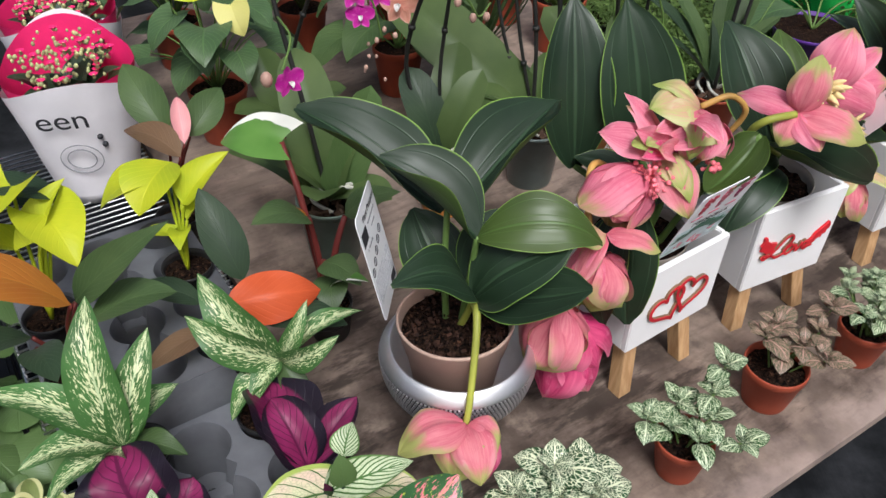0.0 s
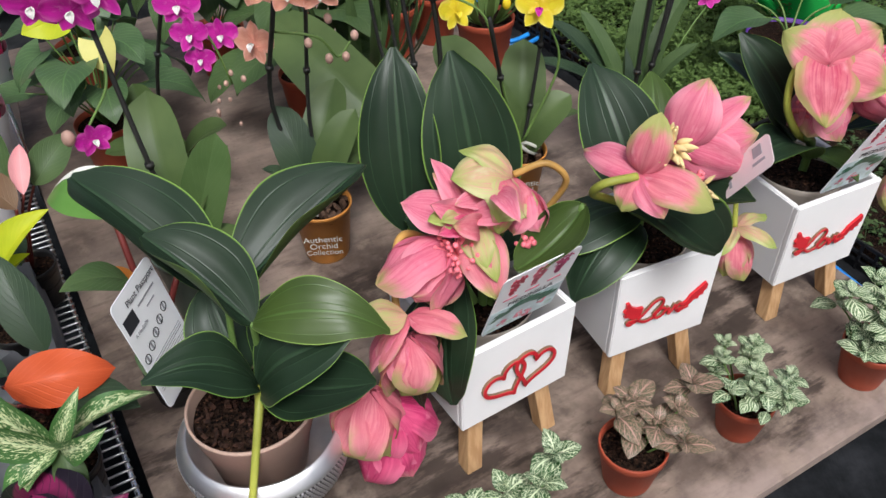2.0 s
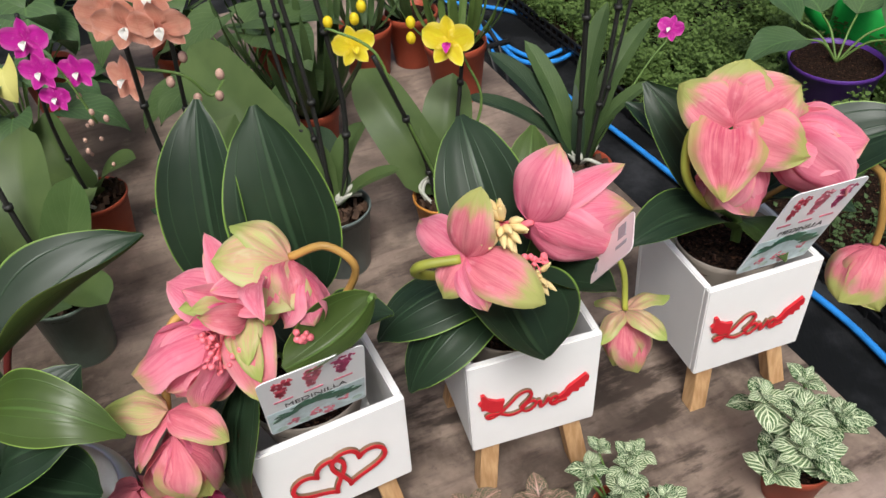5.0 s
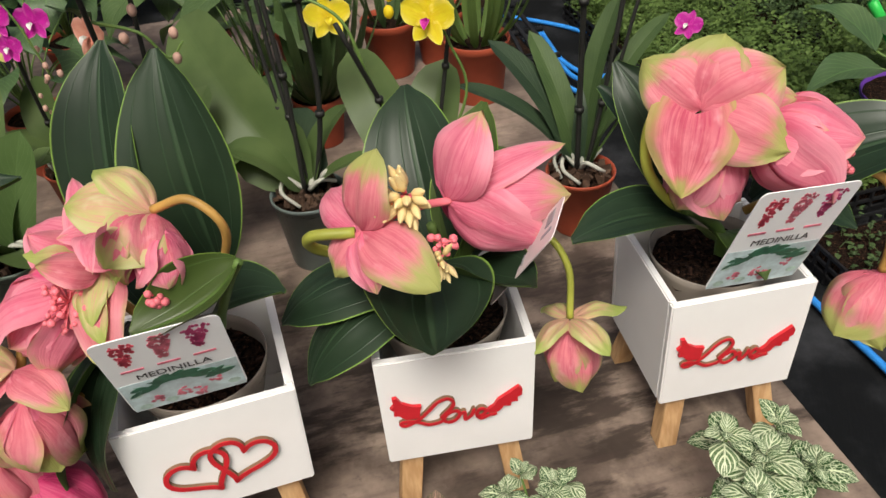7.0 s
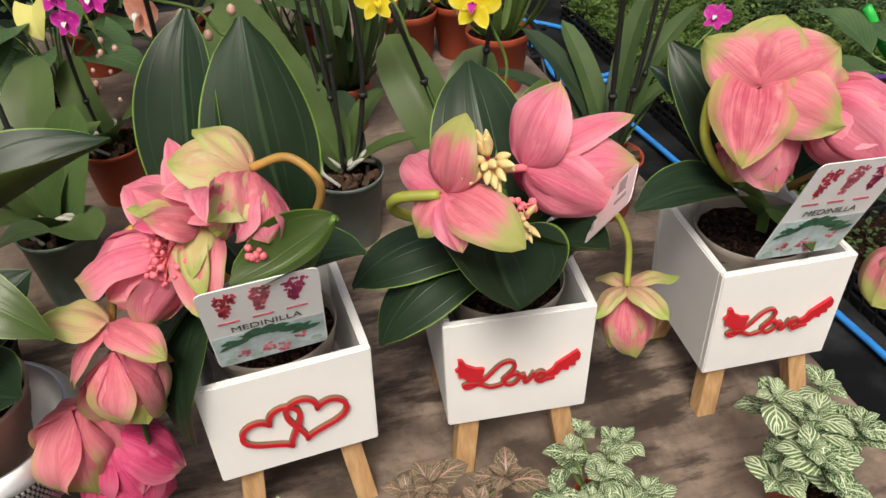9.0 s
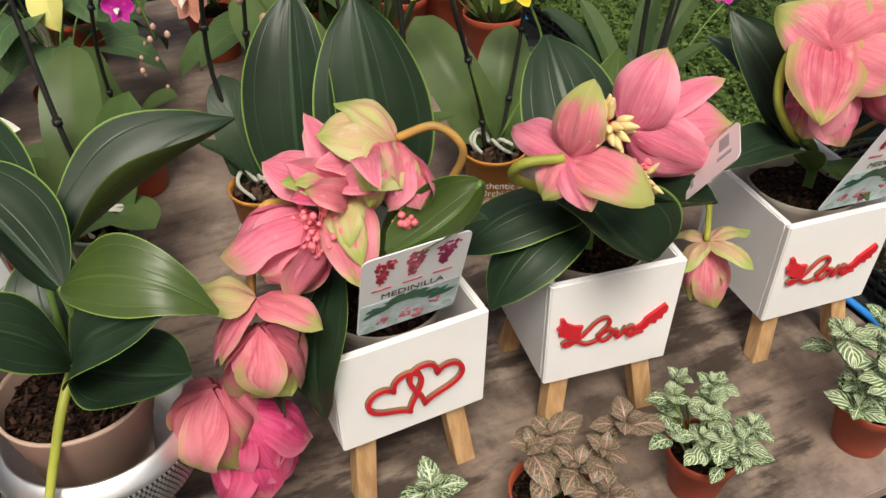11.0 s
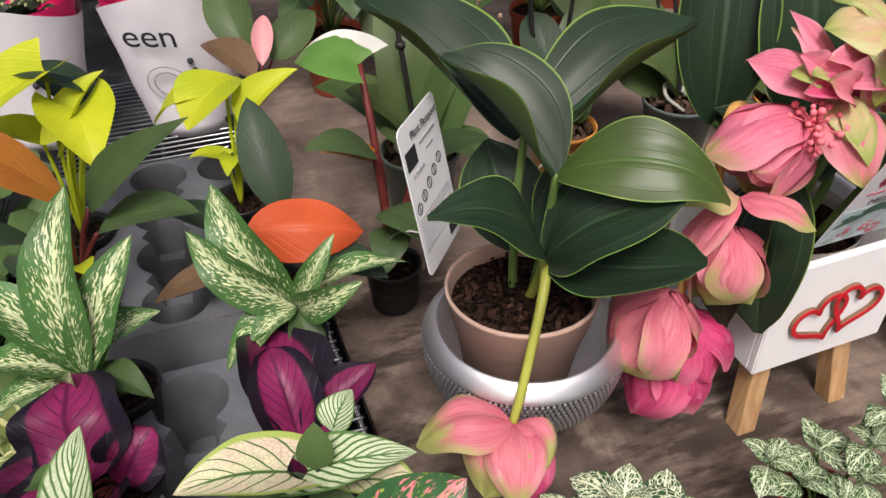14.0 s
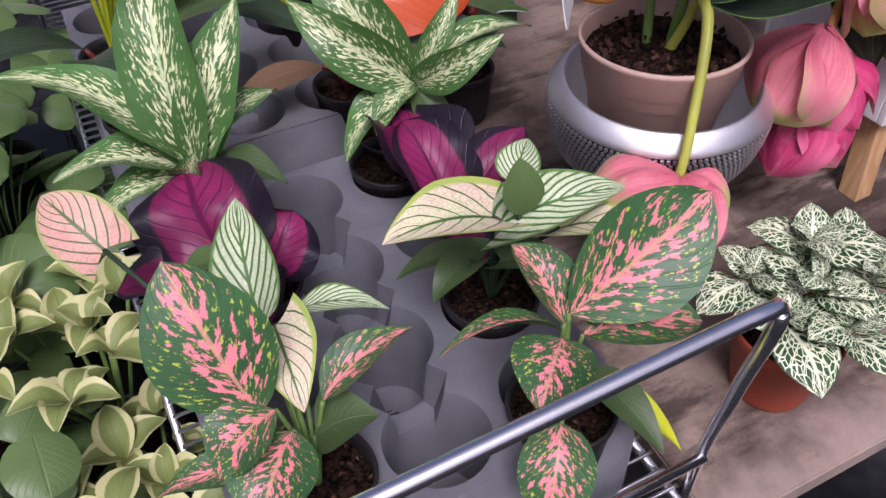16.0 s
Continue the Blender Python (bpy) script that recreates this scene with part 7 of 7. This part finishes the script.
# ---- to the trolley's other side: round-leaved and cream-edged plants on a low crate ----
crate = thing("plant_crate", (-0.62, 0.62, FLOOR), "black plastic crate under leafy plants", "crate")
bm = bmesh.new()
box(bm, tp(-0.30, 0.72, FLOOR + 0.12), (0.42, 1.0, 0.24), Matrix.Rotation(radians(TABLE_YAW), 3, "Z"), bevel=0.006)
part("crate_body", bm, m_blacktray, crate, flat=True)
for k in range(5):
    bm = bmesh.new()
    box(bm, tp(-0.088, 0.32 + 0.2 * k, FLOOR + 0.12), (0.004, 0.14, 0.16), Matrix.Rotation(radians(TABLE_YAW), 3, "Z"), bevel=0.002)
    part("crate_panel", bm, m_print, crate, flat=True)


def round_leaved(label, c, z, count, spread, high, size, seed):
    """A plant of coin-shaped leaves on long stalks."""
    rnd = random.Random(seed)
    ob = thing("round_leaved_plant", (c[0], c[1], z), label, "potted plant", "plants beside the trolley")
    pot(ob, (c[0], c[1], z), 0.05, 0.09, m_blackpot, 0.008, True, 0.75, seed=seed)
    root = V((c[0], c[1], z + 0.08))
    for k in range(count):
        a = 2.4 * k
        q = spread * math.sqrt((k + 0.5) / count)
        p = root + V((q * math.cos(a), q * math.sin(a), high * rnd.uniform(0.55, 1.0) * (1.1 - 0.6 * q / spread)))
        tilt = V((math.cos(a) * 0.5 + rnd.uniform(-0.4, 0.4), math.sin(a) * 0.5 + rnd.uniform(-0.4, 0.4) - 0.3, 1)).normalized()
        d = tilt.orthogonal().normalized()
        d = Matrix.Rotation(rnd.uniform(0, 6.28), 3, tilt) @ d
        L = size * rnd.uniform(0.6, 1.15)
        part("leaf_stalk", tube([root, (root + p) / 2 + V((0, 0, 0.03)), p], 0.0013, 0.001, 6, 5), m_pilea, ob)
        part("leaf", leaf(p - d * L / 2, p + d * L / 2, L * 0.5, "round", 0.06, 0, tilt, 0.03, 0, -0.18, 0, 8, 10, None, k), m_pilea, ob)


CZ = FLOOR + 0.24
round_leaved("green plant with coin-shaped leaves on long stalks", tp(-0.155, 0.72), CZ, 46, 0.13, 0.24, 0.062, 101)
round_leaved("green coin-leaved plant beside the trolley", tp(-0.165, 0.96), CZ, 46, 0.13, 0.26, 0.058, 102)
round_leaved("coin-leaved plant with few large leaves near the handle", tp(-0.150, 0.43), CZ, 7, 0.07, 0.17, 0.060, 103)
round_leaved("trailing green plant by the trolley's rail", tp(-0.235, 0.56), CZ, 46, 0.13, 0.22, 0.050, 104)
round_leaved("small green coin-leaved plant in the crate", tp(-0.32, 0.85), CZ, 46, 0.15, 0.20, 0.05, 105)


def cream_edged(c, z, seed, heads, high):
    rnd = random.Random(seed)
    ob = thing("cream_edged_plant", (c[0], c[1], z), "yellow-green peperomia with cream-edged spoon leaves", "potted plant", "plants beside the trolley")
    pot(ob, (c[0], c[1], z), 0.045, 0.08, m_blackpot, 0.008, True, 0.75, seed=seed)
    root = V((c[0], c[1], z + 0.07))
    for k in range(heads):
        a = 2.4 * k
        q = 0.075 * math.sqrt((k + 0.5) / heads)
        p = root + V((q * math.cos(a), q * math.sin(a), high * rnd.uniform(0.6, 1.0)))
        part("stem", tube([root, (root + p) / 2, p], 0.002, 0.0016, 6, 3), m_stem, ob)
        for j in range(4):
            b = a + j * 1.57 + rnd.uniform(-0.4, 0.4)
            el = rnd.uniform(0.1, 0.9)
            L = rnd.uniform(0.026, 0.042)
            t = p + L * V((math.cos(b) * math.cos(el), math.sin(b) * math.cos(el), math.sin(el)))
            part("leaf", leaf(p, t, L * 0.33, "broad", 0.18, 0.2, UP, 0.08, 0, 0.35, 0.1, 8, 8, None, k), m_cream, ob)


cream_edged(tp(-0.105, 0.54), CZ, 111, 11, 0.16)
cream_edged(tp(-0.092, 0.425), CZ, 112, 9, 0.13)

# ---- beyond the table's corner: black trays of seedlings on the ground, hoses ----
def seed_tray(u, v, w, d, label, seed, herbs, tall, dense):
    """A black slatted tray, filled with small-leaved herbs."""
    rnd = random.Random(seed)
    ob = thing("seedling_tray", tp(u, v, FLOOR), label, "plant tray", "seedling trays")
    q = Matrix.Rotation(radians(TABLE_YAW), 3, "Z")
    h = 0.065
    bm = bmesh.new()
    box(bm, tp(u, v, FLOOR + 0.008), (w, d, 0.012), q)
    part("tray_floor", bm, m_blacktray, ob, flat=True)
    for su, sv, lw, ld in ((0, -1, w, 0.006), (0, 1, w, 0.006), (-1, 0, 0.006, d), (1, 0, 0.006, d)):
        for z in (0.02, 0.04, h):
            bm = bmesh.new()
            box(bm, tp(u + su * w / 2, v + sv * d / 2, FLOOR + z), (lw, ld, 0.008), q, bevel=0.001)
            part("rim_slat", bm, m_blacktray, ob, flat=True)
        n = int(max(lw, ld) / 0.035)
        bm = bmesh.new()
        for k in range(n):
            f = (k + 0.5) / n - 0.5
            box(bm, tp(u + su * w / 2 + (f * w if sv else 0), v + sv * d / 2 + (f * d if su else 0), FLOOR + h / 2), (0.006, 0.006, h), q)
        part("ribbing", bm, m_blacktray, ob, flat=True)
    bm = bmesh.new()
    box(bm, tp(u, v, FLOOR + 0.035), (w - 0.02, d - 0.02, 0.03), q)
    part("soil", bm, m_soil, ob, flat=True)
    if herbs:
        bm = bmesh.new()
        for _ in range(dense):
            fu, fv = rnd.uniform(-0.48, 0.48), rnd.uniform(-0.48, 0.48)
            lump = 0.6 + 0.5 * noise.noise(V((fu * 7, fv * 7, seed)))
            p = tp(u + fu * w, v + fv * d, FLOOR + 0.05)
            top_z = tall * rnd.uniform(0.25, 1.0) * lump
            p2 = p + V((rnd.uniform(-0.02, 0.02), rnd.uniform(-0.02, 0.02), top_z))
            if rnd.random() < 0.35:
                tube([p, p2], 0.0008, 0.0006, 4, 1, bm, False)
            for k in range(4):
                a, el = rnd.uniform(0, 6.28), rnd.uniform(-0.3, 0.7)
                L = rnd.uniform(0.008, 0.017)
                s = p2 - V((0, 0, rnd.uniform(0, 0.03)))
                leaf(s, s + L * V((math.cos(a) * math.cos(el), math.sin(a) * math.cos(el), math.sin(el))), L * 0.36, "ovate", 0.1, 0.1, UP, nu=2, nv=3, bm=bm)
        tagged(part("herb_growth", bm, herbs, ob, "dense small-leaved green herbs"), kind="stuff")


seed_tray(1.86, 1.40, 0.42, 0.60, "black tray full of bright green herbs", 121, m_herb, 0.16, 3600)
seed_tray(2.31, 1.45, 0.42, 0.62, "black tray of tall feathery herbs", 122, m_herb, 0.20, 3000)
seed_tray(1.90, 2.04, 0.44, 0.60, "black tray of low green seedlings", 123, m_herb, 0.14, 2400)
seed_tray(2.36, 2.10, 0.44, 0.60, "black tray of green herbs further off", 124, m_green, 0.18, 1800)
seed_tray(1.84, 0.74, 0.40, 0.58, "black slatted tray with sparse seedlings", 125, m_green, 0.09, 380)
seed_tray(2.29, 0.78, 0.42, 0.60, "black slatted tray with leafy seedlings", 126, m_green, 0.14, 1500)
seed_tray(2.76, 1.10, 0.42, 0.9, "black tray of green herbs along the path", 127, m_green, 0.2, 1800)
seed_tray(1.30, 2.25, 0.34, 0.50, "empty black slatted tray behind the table", 128, None, 0, 0)

ob = thing("purple_pot_plant", (1.04, 2.14, FLOOR), "broad-leaved plant in a purple pot among the trays", "potted plant")
m_purple = plain("purple_plastic", (0.09, 0.03, 0.22), 0.4)
pot(ob, (1.04, 2.14, FLOOR + 0.05), 0.11, 0.14, m_purple, 0.012, True, 0.72, seed=9)
rt = V((1.04, 2.14, FLOOR + 0.18))
leaves(ob, rt, [(m_ivy, rt + V((0.10 * math.cos(a), 0.10 * math.sin(a), 0.08)), rt + V((0.26 * math.cos(a), 0.26 * math.sin(a), 0.10 + 0.05 * math.sin(3 * a))), 0.06, dict(shape="ovate", sag=0.12, cup=0.1, wave=0.06)) for a in (0.3, 1.1, 1.9, 2.7, 3.6, 5.9)], m_stem, 0.003)
ob = thing("green_watering_can", (1.18, 2.42, FLOOR), "bright green plastic watering can among the trays", "watering can")
m_canplastic = plain("green_plastic", (0.03, 0.42, 0.07), 0.35)
part("can_body", lathe([(0.001, 0), (0.09, 0), (0.095, 0.01), (0.09, 0.2), (0.07, 0.22), (0.05, 0.225), (0.048, 0.2)], (1.18, 2.42, FLOOR + 0.05), 28), m_canplastic, ob)
part("spout", tube([(1.10, 2.40, FLOOR + 0.12), (1.02, 2.38, FLOOR + 0.2), (0.95, 2.37, FLOOR + 0.3)], 0.018, 0.012, 10, 4), m_canplastic, ob)
part("handle", tube([(1.24, 2.42, FLOOR + 0.22), (1.32, 2.44, FLOOR + 0.24), (1.33, 2.45, FLOOR + 0.12), (1.27, 2.44, FLOOR + 0.08)], 0.009, 0.009, 8, 5), m_canplastic, ob)

hz = FLOOR + 0.014
hose = thing("garden_hose", (0.4, 2.4, FLOOR), "blue garden hose lying in loops on the ground", "hose")
part("hose_length", tube([(-0.3, 2.9, hz), (0.14, 2.80, hz), (0.31, 2.684, hz), (0.39, 2.56, hz), (0.37, 2.50, hz), (0.30, 2.46, hz), (0.20, 2.55, hz), (0.10, 2.72, hz + 0.01), (0.2, 2.44, hz), (0.40, 2.25, hz), (0.67, 1.885, hz), (0.85, 1.60, hz), (1.0, 1.37, hz), (1.14, 1.0, hz), (1.15, 0.6, hz)], 0.0070, None, 10, 10), m_hose, hose)
part("hose_length", tube([(-0.2, 2.75, hz), (0.12, 2.62, hz), (0.26, 2.42, hz + 0.012), (0.36, 2.40, hz + 0.02), (0.42, 2.5, hz)], 0.0070, None, 10, 8), m_hose, hose)

# a black wire rack standing behind the table's corner
ob = thing("black_rack", (0.25, 2.35, FLOOR), "black plastic stacking rack behind the table", "rack")
for k in range(8):
    part("slat", tube([tp(1.16 + 0.03 * k, 1.62, FLOOR + 0.02), tp(1.16 + 0.03 * k, 1.70, FLOOR + 0.20), tp(1.16 + 0.03 * k, 1.95, FLOOR + 0.24)], 0.006, None, 6, 3), m_blacktray, ob)
for v, z in ((1.62, 0.03), (1.70, 0.20), (1.95, 0.24), (1.82, 0.22)):
    part("slat", tube([tp(1.14, v, FLOOR + z), tp(1.40, v, FLOOR + z)], 0.008, None, 6, 1), m_blacktray, ob)

# ---- greenhouse shrubbery and benches that close the view ----
m_far = foliage("far_leaf", (0.034, 0.070, 0.024), (0.062, 0.115, 0.036), 0.5)
for u0, u1, v0, n, seed in ((-1.6, 1.2, 3.1, 2600, 131), (1.3, 3.4, 3.0, 2600, 132)):
    rnd = random.Random(seed)
    ob = thing("plant_bench_row", tp((u0 + u1) / 2, v0, FLOOR), "dense row of green nursery plants behind", "plants", kind="stuff")
    bm = bmesh.new()
    for _ in range(n):
        p = tp(rnd.uniform(u0, u1), v0 + rnd.uniform(-0.2, 0.3), FLOOR + rnd.uniform(0.03, 0.5))
        a, el, L = rnd.uniform(0, 6.28), rnd.uniform(-0.4, 0.8), rnd.uniform(0.03, 0.09)
        leaf(p, p + L * V((math.cos(a) * math.cos(el), math.sin(a) * math.cos(el), math.sin(el))), L * 0.3, "ovate", 0.1, 0.1, UP, nu=2, nv=4, bm=bm)
    tagged(part("foliage", bm, m_far, ob, "mixed green leaves"), kind="stuff")
